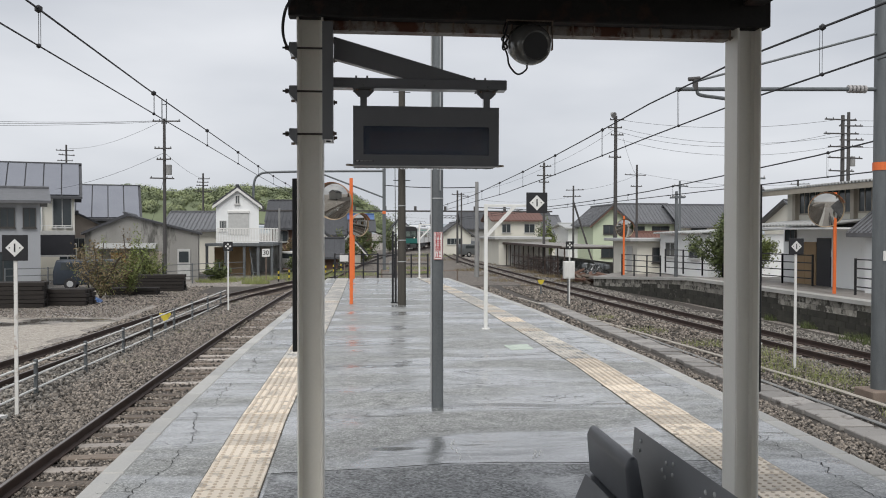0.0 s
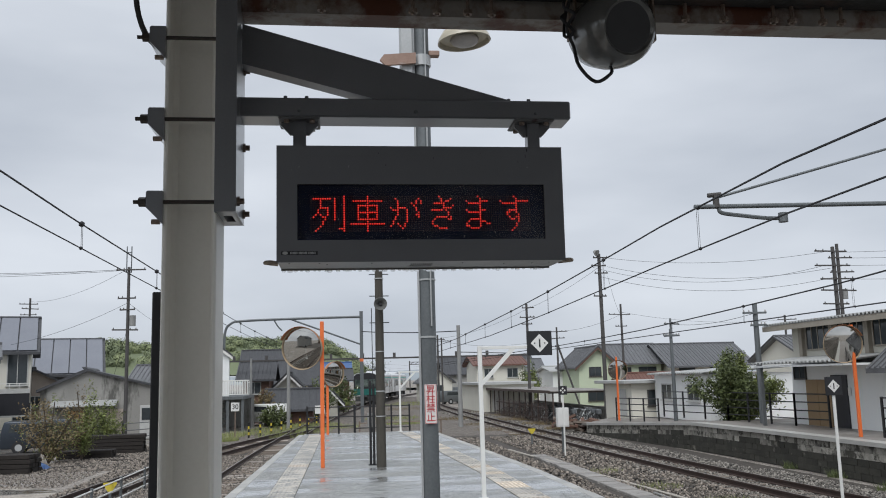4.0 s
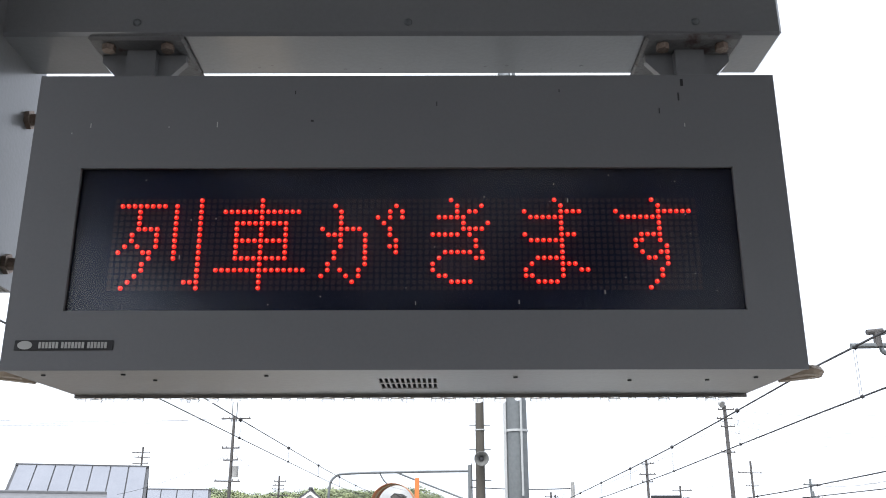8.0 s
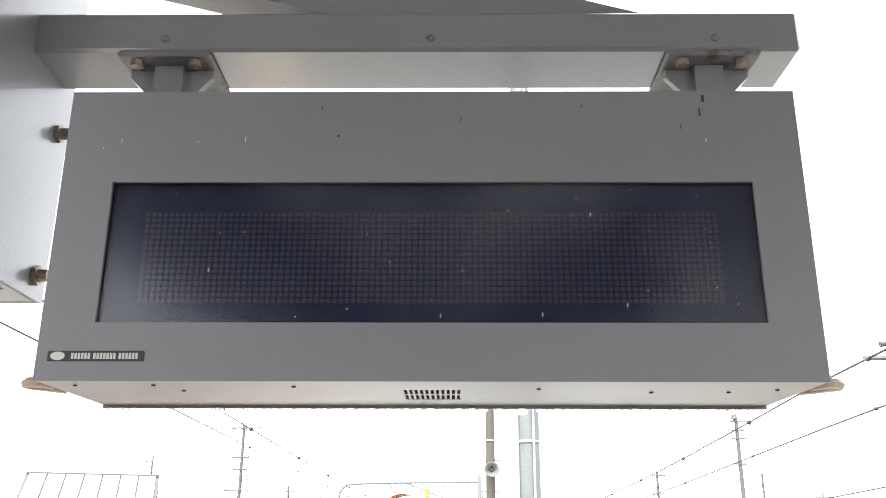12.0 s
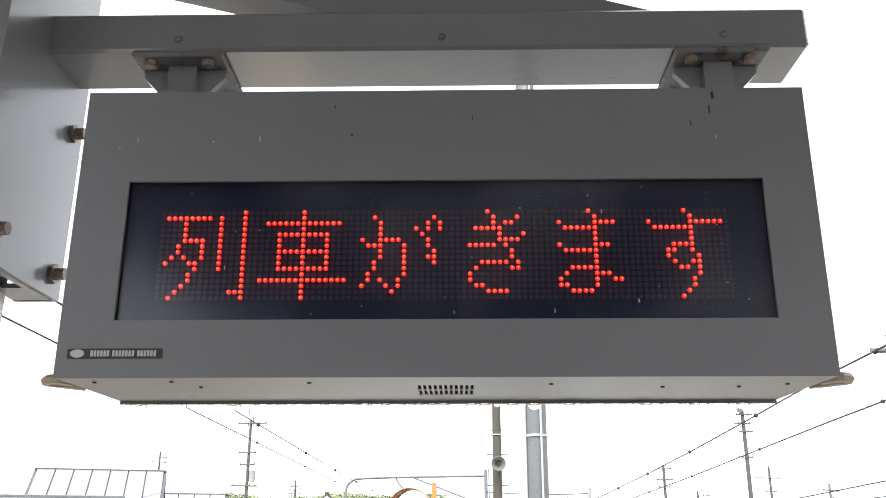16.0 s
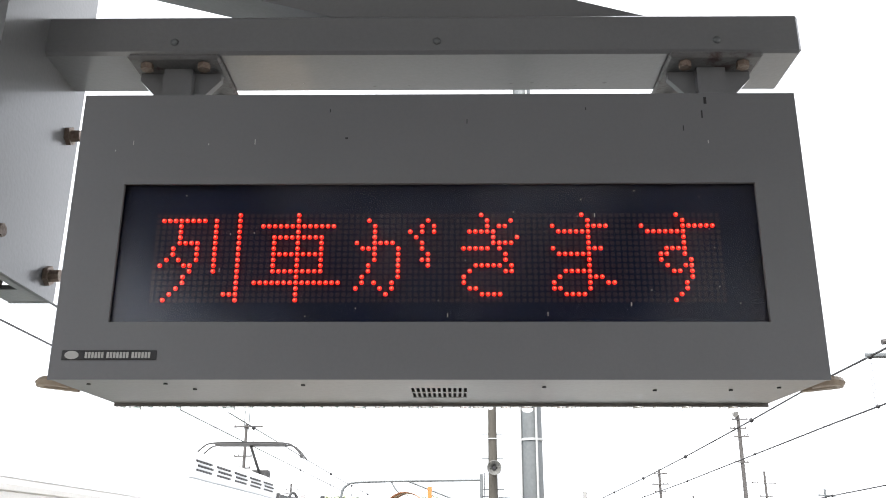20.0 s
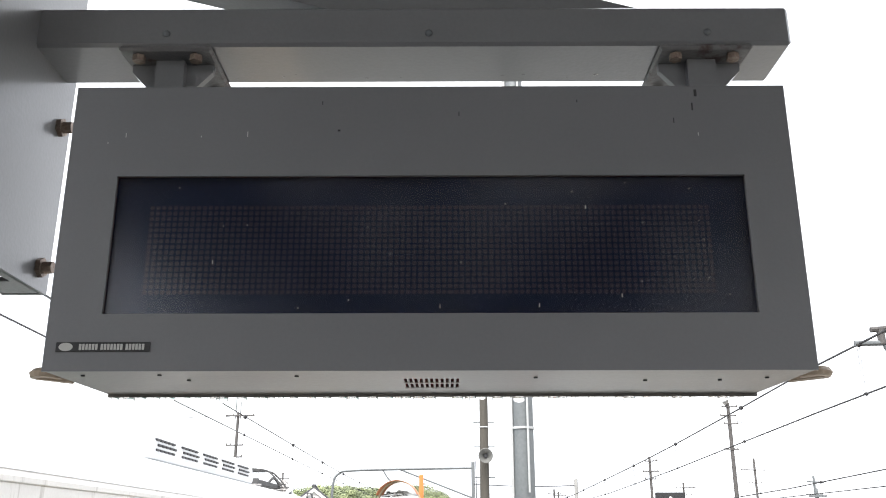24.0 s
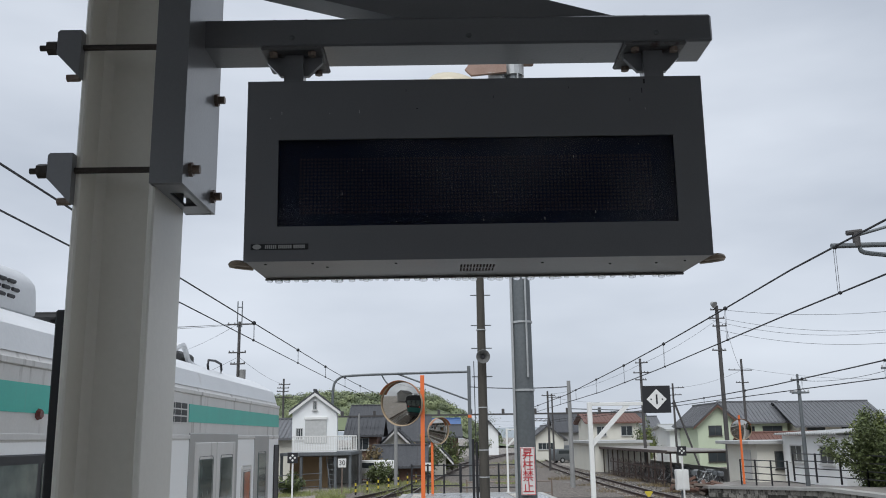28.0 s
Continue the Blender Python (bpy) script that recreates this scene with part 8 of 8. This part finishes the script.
def train_car(name, label, raised, cab_back):
    """Local space: rail top at z 0, +y is the rear end in the running direction, 0 to -CAR."""
    t = thing(name, label, "train car", (0, 0, 0), group="cars of the train")
    hw = 1.4
    bm = B()
    prism(bm, [(-hw, 1.0), (hw, 1.0), (hw, 3.2), (hw - 0.04, 3.28), (-hw + 0.04, 3.28), (-hw, 3.2)], "y", -CAR + 0.1, -0.1)
    body = part("body", bm, TRAIN_STEEL, t, "brushed steel car body")
    bm = B()
    prism(bm, [(-1.37, 3.275), (1.37, 3.275), (1.32, 3.42), (1.1, 3.55), (0.6, 3.63), (-0.6, 3.63), (-1.1, 3.55), (-1.32, 3.42)], "y", -CAR + 0.12, -0.12)
    soft(part("roof", bm, TRAIN_ROOF, t, "pale grey curved roof"), 30)
    for s in (-1, 1):
        x = s * hw
        bm = B()
        box(bm, x - 0.004 * s, x + 0.004 * s, -CAR + 0.2, -4.85, 2.97, 3.12)
        box(bm, x - 0.004 * s, x + 0.004 * s, -4.2, -0.12, 2.97, 3.12)
        part("green_band", bm, TRAIN_GREEN, t, "turquoise green band")
        bm = B()
        box(bm, x - 0.004 * s, x + 0.003 * s, -CAR + 0.15, -0.12, 1.05, 2.82)
        part("side_panel", bm, TRAIN_WHITE, t, "pale side panel")
        for z in (2.83, 3.205):
            bm = B()
            box(bm, x - 0.01 * s, x + 0.012 * s, -CAR + 0.15, -0.12, z, z + 0.035, 0.004)
            part("side_rib", bm, TRAIN_STEEL, t)
        bm = B()
        box(bm, x - 0.004 * s, x + 0.006 * s, -4.8, -4.25, 2.955, 3.135)
        vent = part("side_vent", bm, TRAIN_STEEL, t)
        for i in range(3):
            for j in range(3):
                bm = B()
                box(bm, x, x + 0.008 * s, -4.77 + i * 0.17, -4.62 + i * 0.17, 2.966 + j * 0.055, 3.01 + j * 0.055)
                part("vent_slot", bm, BLACK, vent)
        for y in (-7.0, -6.0, -13.0):
            bm = B()
            rod(bm, (x, y, 2.965), (x + 0.025 * s, y, 2.965), 0.032, 0.024, seg=6)
            part("side_lamp", bm, LAMP_LENS, t, "dark red side lamp")
        # doors: pairs of leaves
        for y0 in (-4.05, -10.65, -17.2):
            bm = B()
            box(bm, x - 0.01 * s, x + 0.014 * s, y0 - 0.12, y0 + 1.62, 1.05, 2.88, 0.006)
            fr = part("door_frame", bm, DOOR_STEEL, t)
            for k in range(2):
                a = y0 + 0.03 + k * 0.75
                bm = B()
                box(bm, x - 0.01 * s, x + 0.02 * s, a, a + 0.72, 1.08, 2.8, 0.006)
                part("door_leaf", bm, TRAIN_STEEL, fr)
                bm = B()
                box(bm, x - 0.005 * s, x + 0.024 * s, a + 0.12, a + 0.6, 1.7, 2.68, 0.03)
                part("door_pane", bm, TRAIN_GLASS, fr)
                bm = B()
                box(bm, x, x + 0.03 * s, a + (0.6 if k == 0 else 0.06), a + (0.66 if k == 0 else 0.12), 1.8, 1.98, 0.01)
                part("door_handle", bm, WHITE, fr)
        for y0, y1 in ((-8.85, -5.05), (-15.45, -11.7)):
            bm = B()
            box(bm, x - 0.01 * s, x + 0.012 * s, y0, y1, 1.86, 2.76, 0.008)
            frame_ob = part("window_frame", bm, BLACK, t)
            n = 4
            for k in range(n):
                w = (y1 - y0 - 0.1) / n
                bm = B()
                box(bm, x, x + 0.016 * s, y0 + 0.05 + k * w + 0.03, y0 + 0.05 + (k + 1) * w - 0.03, 1.91, 2.71)
                part("window_pane", bm, TRAIN_GLASS, frame_ob)
        bm = B()
        box(bm, x, x + 0.018 * s, -6.86, -6.34, 2.07, 2.7)
        poster = part("green_poster", bm, POSTER_GREEN, t, "green and red notice behind the window")
        bm = B()
        box(bm, x + 0.016 * s, x + 0.0195 * s, -6.86, -6.34, 2.07, 2.2)
        part("poster_strip", bm, RED_INK, poster)
        turn = pose(x + 0.0205 * s, -6.6, 2.61, 90, 0, 90 * s)
        words("lettering", "優先座席", 0.1, turn, WHITE, poster, 0.0005)
        for j in range(5):
            bm = B()
            box(bm, x + 0.016 * s, x + 0.0195 * s, -6.83 + 0.095 * j, -6.765 + 0.095 * j, 2.33, 2.48)
            part("pictogram", bm, WHITE, poster)
        # crew door and small window by the cab
        bm = B()
        box(bm, x - 0.01 * s, x + 0.014 * s, -1.58, -0.78, 1.05, 2.86, 0.006)
        cd = part("crew_door", bm, DOOR_STEEL, t)
        bm = B()
        box(bm, x, x + 0.02 * s, -1.4, -0.96, 1.8, 2.68, 0.02)
        part("door_pane", bm, TRAIN_GLASS, cd)
        bm = B()
        box(bm, x - 0.01 * s, x + 0.016 * s, -2.2, -1.75, 2.1, 2.55, 0.03)
        sw = part("small_window", bm, TRAIN_STEEL, t)
        bm = B()
        box(bm, x, x + 0.02 * s, -2.14, -1.81, 2.16, 2.5, 0.02)
        part("pane", bm, TRAIN_GLASS, sw)
        bm = B()
        box(bm, x - 0.004 * s, x + 0.01 * s, -0.42, -0.12, 1.9, 2.75, 0.02)
        part("cab_side_window", bm, BLACK, t)
    # roof: air conditioner, pantograph, equipment, grab rail
    bm = B()
    prism(bm, [(-1.0, 3.58), (1.0, 3.58), (0.98, 3.8), (0.85, 3.9), (-0.85, 3.9), (-0.98, 3.8)], "y", -10.4, -6.2)
    bmesh.ops.bevel(bm, geom=list(bm.edges), offset=0.05, segments=2, affect="EDGES", profile=0.5)
    ac = soft(part("air_conditioner", bm, TRAIN_ROOF, t, "rounded grey roof air conditioner"), 40)
    for s in (-1, 1):
        bm = B()
        for k in range(5):
            for j in range(3):
                for i in range(5):
                    y = -10.2 + k * 0.78 + i * 0.115 + 0.05 * (j % 2)
                    box(bm, s * 0.97, s * 1.003, y, y + 0.085, 3.66 + j * 0.045, 3.682 + j * 0.045, 0.006)
        tagged(part("louvres", bm, BLACK, ac), "rows of dark slots", kind="stuff")
    py = -3.7
    bm = B()
    box(bm, -0.7, 0.7, py - 0.9, py - 0.8, 3.68, 3.76)
    box(bm, -0.7, 0.7, py + 0.8, py + 0.9, 3.68, 3.76)
    for s in (-0.65, 0.65):
        box(bm, s - 0.04, s + 0.04, py - 0.9, py + 0.9, 3.69, 3.75)
    base = part("pantograph_base", bm, TRAIN_DARK, t)
    for sx in (-0.65, 0.65):
        for sy in (-0.8, 0.8):
            bm = B()
            for k in range(3):
                rod(bm, (sx, py + sy, 3.58 + 0.04 * k), (sx, py + sy, 3.6 + 0.04 * k), 0.09, seg=10)
            part("insulator", bm, INSUL, base)
    head_z = 4.63 if raised else 3.94
    elbow = (0, py + 0.75, 4.15) if raised else (0, py + 0.95, 3.86)
    hy = py - 0.1
    bm = B()
    rod(bm, (0, py - 0.6, 3.74), elbow, 0.035, seg=8)
    rod(bm, elbow, (0, hy, head_z - 0.06), 0.026, seg=8)
    rod(bm, (0.1, py - 0.5, 3.74), (elbow[0] + 0.1, elbow[1], elbow[2] + 0.05), 0.02, seg=6)
    box(bm, -0.16, 0.16, elbow[1] - 0.1, elbow[1] + 0.1, elbow[2] - 0.1, elbow[2] + 0.1, 0.02)
    part("pantograph_arm", bm, TRAIN_DARK, t, "dark folding pantograph arm")
    bm = B()
    for dy in (-0.18, 0.18):
        hose(bm, [(-0.95, hy + dy, head_z - 0.27), (-0.8, hy + dy, head_z - 0.1), (-0.62, hy + dy, head_z - 0.015), (0, hy + dy, head_z), (0.62, hy + dy, head_z - 0.015), (0.8, hy + dy, head_z - 0.1), (0.95, hy + dy, head_z - 0.27)], 0.014, 6)
    for dx in (-0.5, 0.5):
        rod(bm, (dx, hy - 0.18, head_z - 0.02), (dx, hy + 0.18, head_z - 0.02), 0.02, seg=6)
    box(bm, -0.6, 0.6, hy - 0.21, hy + 0.21, head_z - 0.035, head_z - 0.012)
    part("pantograph_head", bm, TRAIN_DARK, t, "dark collector head with bent horns")
    bm = B()
    hose(bm, [(0.55, py + 0.4, 3.66), (0.6, py + 0.7, 3.85), (0.6, py + 1.2, 3.8), (0.5, py + 1.6, 3.66)], 0.025)
    hose(bm, [(-0.5, py + 1.2, 3.66), (-0.4, py + 1.4, 3.84), (-0.2, py + 1.7, 3.8), (0.0, py + 1.9, 3.66)], 0.025)
    box(bm, 0.3, 0.75, py + 1.3, py + 1.9, 3.6, 3.76, 0.03)
    rod(bm, (-0.4, py + 2.3, 3.6), (-0.4, py + 2.3, 3.9), 0.07, seg=10)
    rod(bm, (-0.2, py + 2.3, 3.6), (-0.2, py + 2.3, 3.86), 0.07, seg=10)
    part("roof_equipment", bm, TRAIN_DARK, t)
    for sx, sy in ((-0.2, 0.95), (0.25, 1.1), (0.75, 0.95)):
        bm = B()
        for k in range(4):
            rod(bm, (sx, py + sy, 3.62 + 0.05 * k), (sx, py + sy, 3.645 + 0.05 * k), 0.075, seg=10)
        rod(bm, (sx, py + sy, 3.56), (sx, py + sy, 3.84), 0.04, seg=8)
        part("roof_insulator", bm, INSUL, t, "pale ribbed insulator")
    bm = B()
    hose(bm, [(0.95, py + 0.2, 3.6), (1.0, py + 0.5, 3.72), (0.9, py + 1.0, 3.74), (0.75, py + 1.7, 3.66), (0.7, py + 2.4, 3.63)], 0.03)
    part("roof_conduit", bm, TRAIN_ROOF, t, "pale roof conduit")
    bm = B()
    hose(bm, [(1.15, -2.7, 3.52), (1.15, -2.7, 3.62), (1.15, -2.2, 3.62), (1.15, -2.2, 3.5)], 0.013, 6, 2)
    part("grab_rail", bm, BLACK, t)
    # ends
    ye = -0.1 if cab_back else -CAR + 0.1
    d = 1 if cab_back else -1
    bm = B()
    prism(bm, [(-1.38, 1.0), (1.38, 1.0), (1.38, 3.2), (1.1, 3.5), (0.5, 3.6), (-0.5, 3.6), (-1.1, 3.5), (-1.38, 3.2)], "y", ye, ye + 0.1 * d)
    face = part("cab_face", bm, BLACK, t, "black cab end")
    bm = B()
    box(bm, -1.36, 1.36, ye + 0.1 * d, ye + 0.13 * d, 1.0, 1.75, 0.01)
    part("face_band", bm, FACE_GREEN, face, "dark green lower band")
    for x0, x1 in ((-1.2, -0.45), (-0.35, 0.35), (0.45, 1.2)):
        bm = B()
        box(bm, x0, x1, ye + 0.095 * d, ye + 0.12 * d, 2.0, 2.85, 0.02)
        part("windscreen", bm, TRAIN_GLASS, face)
    for s in (-0.95, 0.95):
        bm = B()
        rod(bm, (s, ye + 0.1 * d, 1.88), (s, ye + 0.15 * d, 1.88), 0.09, seg=14)
        part("lamp", bm, TAIL_RED if cab_back else HEAD_LAMP, face)
    bm = B()
    box(bm, -0.25, 0.25, ye + 0.1 * d, ye + 0.5 * d, 0.75, 0.98, 0.03)
    box(bm, -1.2, 1.2, ye - 0.4 * d, ye + 0.12 * d, 0.3, 0.9, 0.03)
    part("coupler", bm, TRAIN_DARK, t)
    # far end bellows, underfloor, bogies
    yb = -CAR + 0.1 if cab_back else -0.1
    bm = B()
    box(bm, -0.55, 0.55, yb - 0.28, yb + 0.28, 1.1, 3.1, 0.03)
    part("gangway_bellows", bm, RUBBER, t)
    bm = B()
    box(bm, -1.2, 1.2, -13.4, -6.2, 0.35, 0.98, 0.03)
    part("underfloor_box", bm, TRAIN_DARK, t)
    for yc in (-2.9, -CAR + 2.9):
        bm = B()
        for s in (-1, 1):
            box(bm, s * 0.98 - 0.08, s * 0.98 + 0.08, yc - 1.5, yc + 1.5, 0.45, 0.72, 0.03)
        box(bm, -0.95, 0.95, yc - 0.2, yc + 0.2, 0.5, 0.9)
        bg = part("bogie", bm, TRAIN_DARK, t)
        for wy in (-1.05, 1.05):
            bm = B()
            for s in (-1, 1):
                rod(bm, (s * 0.53, yc + wy, 0.42), (s * 0.66, yc + wy, 0.42), 0.42, seg=20)
            rod(bm, (-0.6, yc + wy, 0.42), (0.6, yc + wy, 0.42), 0.09, seg=8)
            part("wheelset", bm, RAIL, bg)
    return t


rear_car = train_car("train_car", "steel commuter train rear car with a turquoise band and lowered pantograph", False, True)
front_car = train_car("train_car", "steel commuter train front car with a turquoise band and raised pantograph", True, False)
# the rear end's place along the line, by time
TAIL = [(0.0, 174.0), (5.0, 141.0), (10.0, 108.5), (16.0, 70.6), (18.0, 57.2), (19.0, 50.3), (20.0, 43.1), (21.0, 36.2), (22.0, 30.2), (23.0, 25.4), (24.0, 22.0), (25.0, 19.1), (25.5, 18.25), (26.0, 17.5), (27.0, 16.15), (28.0, 15.0)]


def car_pose(rear):
    """A car whose rear end stands at that y, carried by the curve."""
    front = rear - CAR
    xa, xb = curve_l(rear), curve_l(front)
    return pose(xa, rear, RAIL_Z, 0, 0, -math.degrees(math.atan2(xa - xb, rear - front)))

# ---- tactile tiles, copings, ballast stones ----
TACTILE_WORN = mat("worn_pale_tile", (0.58, 0.53, 0.45), 0.3, 0.0, (0.4, 0.37, 0.32), 5, 120, 0.1, per_object=0.28, stain=(0.2, 0.195, 0.18), stain_at=0.53, stain_scale=4)


def tile_mesh(kind):
    bm = B()
    box(bm, -0.208, 0.208, -0.1945, 0.1945, -0.02, 0.012, 0.004)
    base = set(bm.faces)
    if kind == "dots":
        for i in range(6):
            for j in range(6):
                bmesh.ops.create_cone(bm, cap_ends=True, segments=6, radius1=0.017, radius2=0.01, depth=0.007, matrix=Matrix.Translation((-0.17 + 0.068 * i, -0.165 + 0.066 * j, 0.0152)))
    else:
        for i in range(6):
            x = -0.17 + 0.068 * i
            box(bm, x - 0.012, x + 0.012, -0.185, 0.185, 0.011, 0.0185)
    for f in bm.faces:
        if f not in base:
            f.material_index = 1
    return bm


tact_l = thing("tactile_strip", "yellow tactile paving strip along the platform edge", "tactile paving", kind="structure")
tact_r = thing("tactile_strip", "yellow tactile paving strip along the far platform edge", "tactile paving", kind="structure")
rt = random.Random(17)
for strip, edge_t, off, y_dots in ((tact_l, STRIP_L, 0.0, 8.2), (tact_r, EDGE_R, -0.95, 9.6)):
    src = {k: part("tile", tile_mesh(k[:4]), TACTILE_WORN if k == "bars_worn" else TACTILE, strip) for k in ("dots", "bars", "bars_worn")}
    for k, ob in src.items():
        ob.data.materials.append(TACTILE_WORN if k == "bars_worn" else TACTILE_DOT)
    bm = B()
    sweep(bm, [(lerp(edge_t, y) + off, y, 0.0055) for y in range(-6, 33)], [(-0.215, 0), (0.215, 0), (0.215, -0.003), (-0.215, -0.003)])
    part("joint_bed", bm, JOINT, strip)
    first = set()
    for k in range(95):
        y = -6 + 0.402 * k
        if y > 32.3:
            break
        kind = "dots" if y < y_dots else "bars" if y < 11.5 or rt.random() < 0.15 else "bars_worn"
        slope = (lerp(edge_t, y + 0.3) - lerp(edge_t, y - 0.3)) / 0.6
        m = pose(lerp(edge_t, y) + off, y, rt.uniform(-0.002, 0.002), 0, 0, -math.degrees(math.atan(slope)) + rt.uniform(-0.4, 0.4))
        if kind not in first:
            first.add(kind)
            src[kind].matrix_basis = m
        else:
            shared("tile", src[kind].data, strip, m)
for nm, edge_t, s in (("coping_left", EDGE_L, 1), ("coping_right", EDGE_R, -1)):
    cop = thing(nm, "row of pale concrete coping stones along the platform edge", "coping", kind="structure")
    bm = B()
    box(bm, -0.085, 0.085, -0.294, 0.294, -0.14, 0.006, 0.012)
    c0 = part("coping_stone", bm, COPING, cop)
    for k in range(64):
        y = -6 + 0.603 * k
        if y > 32.4:
            break
        slope = (lerp(edge_t, y + 0.3) - lerp(edge_t, y - 0.3)) / 0.6
        m = pose(lerp(edge_t, y) + s * 0.085, y, rt.uniform(-0.003, 0.003), 0, 0, -math.degrees(math.atan(slope)) + rt.uniform(-0.25, 0.25))
        if k == 0:
            c0.matrix_basis = m
        else:
            shared("coping_stone", c0.data, cop, m)


def stones(name, label, areas, material, seed):
    """Angular stones strewn over rectangles (x0, x1, y0, y1, how many, size, lift), as one mesh."""
    g = np.random.default_rng(seed)
    corner = np.array([[x, y, z] for x in (-1, 1) for y in (-1, 1) for z in (-1, 1)], float)
    quad = np.array([[0, 1, 3, 2], [4, 6, 7, 5], [0, 4, 5, 1], [2, 3, 7, 6], [0, 2, 6, 4], [1, 5, 7, 3]])
    all_v = []
    for x0, x1, y0, y1, n, size, lift in areas:
        n = int(n * 1.2)
        c = np.stack([g.uniform(x0, x1, n), g.uniform(y0, y1, n), GROUND + lift + g.uniform(-0.01, 0.03, n)], 1)
        s = size * 0.88 * g.uniform(0.5, 1.3, (n, 1, 3)) * 0.5
        v = corner[None] * (1 + g.uniform(-0.35, 0.25, (n, 8, 3))) * s
        q = g.normal(size=(n, 4))
        q /= np.linalg.norm(q, axis=1, keepdims=True)
        w, a, b, d = q.T
        rot = np.stack([1 - 2 * (b * b + d * d), 2 * (a * b - d * w), 2 * (a * d + b * w), 2 * (a * b + d * w), 1 - 2 * (a * a + d * d), 2 * (b * d - a * w),
                        2 * (a * d - b * w), 2 * (b * d + a * w), 1 - 2 * (a * a + b * b)], 1).reshape(n, 3, 3)
        all_v.append(np.einsum("nij,nkj->nki", rot, v) + c[:, None])
    v = np.concatenate(all_v)
    n = len(v)
    f = (quad[None] + 8 * np.arange(n)[:, None, None]).reshape(-1)
    me = bpy.data.meshes.new(name)
    me.vertices.add(n * 8)
    me.vertices.foreach_set("co", v.reshape(-1))
    me.loops.add(n * 24)
    me.loops.foreach_set("vertex_index", f.astype(np.int32))
    me.polygons.add(n * 6)
    me.polygons.foreach_set("loop_start", np.arange(0, n * 24, 4, dtype=np.int32))
    me.update(calc_edges=True)
    me.materials.append(material)
    return tagged(new(name, me), label, "ballast", kind="stuff")


stones("ballast_left", "loose brown ballast stones round the platform track",
       [(-3.75, -1.7, 5, 14, 9500, 0.042, -0.005), (-3.7, -1.5, 14, 26, 6600, 0.046, -0.005), (-3.4, -1.2, 26, 40, 3000, 0.06, 0.0), (-5.2, -3.85, 6, 14, 9500, 0.043, 0.05), (-5.3, -3.8, 14, 24, 8200, 0.046, 0.05), (-5.2, -3.4, 24, 40, 6200, 0.06, 0.04), (-7.7, -5.1, 10, 24, 8000, 0.047, 0.01), (-7.6, -4.6, 24, 42, 4800, 0.065, 0.015), (-14, -8, 31, 37, 5200, 0.034, -0.008), (-3.75, -1.7, -12, 5, 4200, 0.055, -0.005), (-5.2, -3.85, -12, 6, 3600, 0.055, 0.04), (-8.2, -5.2, -12, 10, 4500, 0.055, 0.005), (-11, -7.5, 36, 48, 3500, 0.07, -0.005)], STONE, 1)
stones("ballast_siding", "grey ballast stones along the siding", [(-6.6, -5.0, 13, 26, 3200, 0.06, 0.04), (-6.2, -4.6, 26, 38, 1200, 0.07, 0.04)], STONE_GREY, 2)
stones("ballast_right", "loose brown ballast stones on the lifted track bed",
       [(3.9, 7.0, -12, 5, 6500, 0.055, 0.02), (7.0, 10.0, -12, 9, 4500, 0.055, 0.005), (3.9, 7.0, 5, 14, 17000, 0.042, 0.02), (3.9, 7.0, 14, 26, 14000, 0.046, 0.02), (3.6, 7.2, 26, 46, 3600, 0.075, 0.03), (7.9, 10.2, 9, 24, 5000, 0.045, 0.005), (7.8, 10.0, 24, 46, 2600, 0.07, 0.02)], STONE, 3)
stones("ballast_far", "grey ballast stones under the far track", [(10.0, 13.4, -12, 12, 5500, 0.06, 0.0), (9.9, 13.2, 12, 28, 9000, 0.055, 0.0), (9.6, 12.8, 28, 50, 5200, 0.07, 0.0), (9.4, 12.4, 50, 80, 2600, 0.1, 0.0)], STONE_GREY, 4)

# ---- what moves ----
def motions():
    rows, lit = [(0.0, pose(0, LIT_OFF, 0))], []
    k = 0
    while 0.25 + 1.2 * k < 25.7:
        a = 0.25 + 1.2 * k
        lit.append((a, a + 0.6))
        k += 1
    lit[-1] = (25.45, 25.67)
    for a, b in lit:
        rows += [(a - 0.034, pose(0, LIT_OFF, 0)), (a, pose(0, LIT_ON, 0)), (b - 0.034, pose(0, LIT_ON, 0)), (b, pose(0, LIT_OFF, 0))]
    rows.append((28.0, pose(0, LIT_OFF, 0)))
    walk(lit_text, rows)
    walk(rear_car, [(t, car_pose(y)) for t, y in TAIL])
    walk(front_car, [(t, car_pose(y - CAR - 0.5)) for t, y in TAIL])


motions()
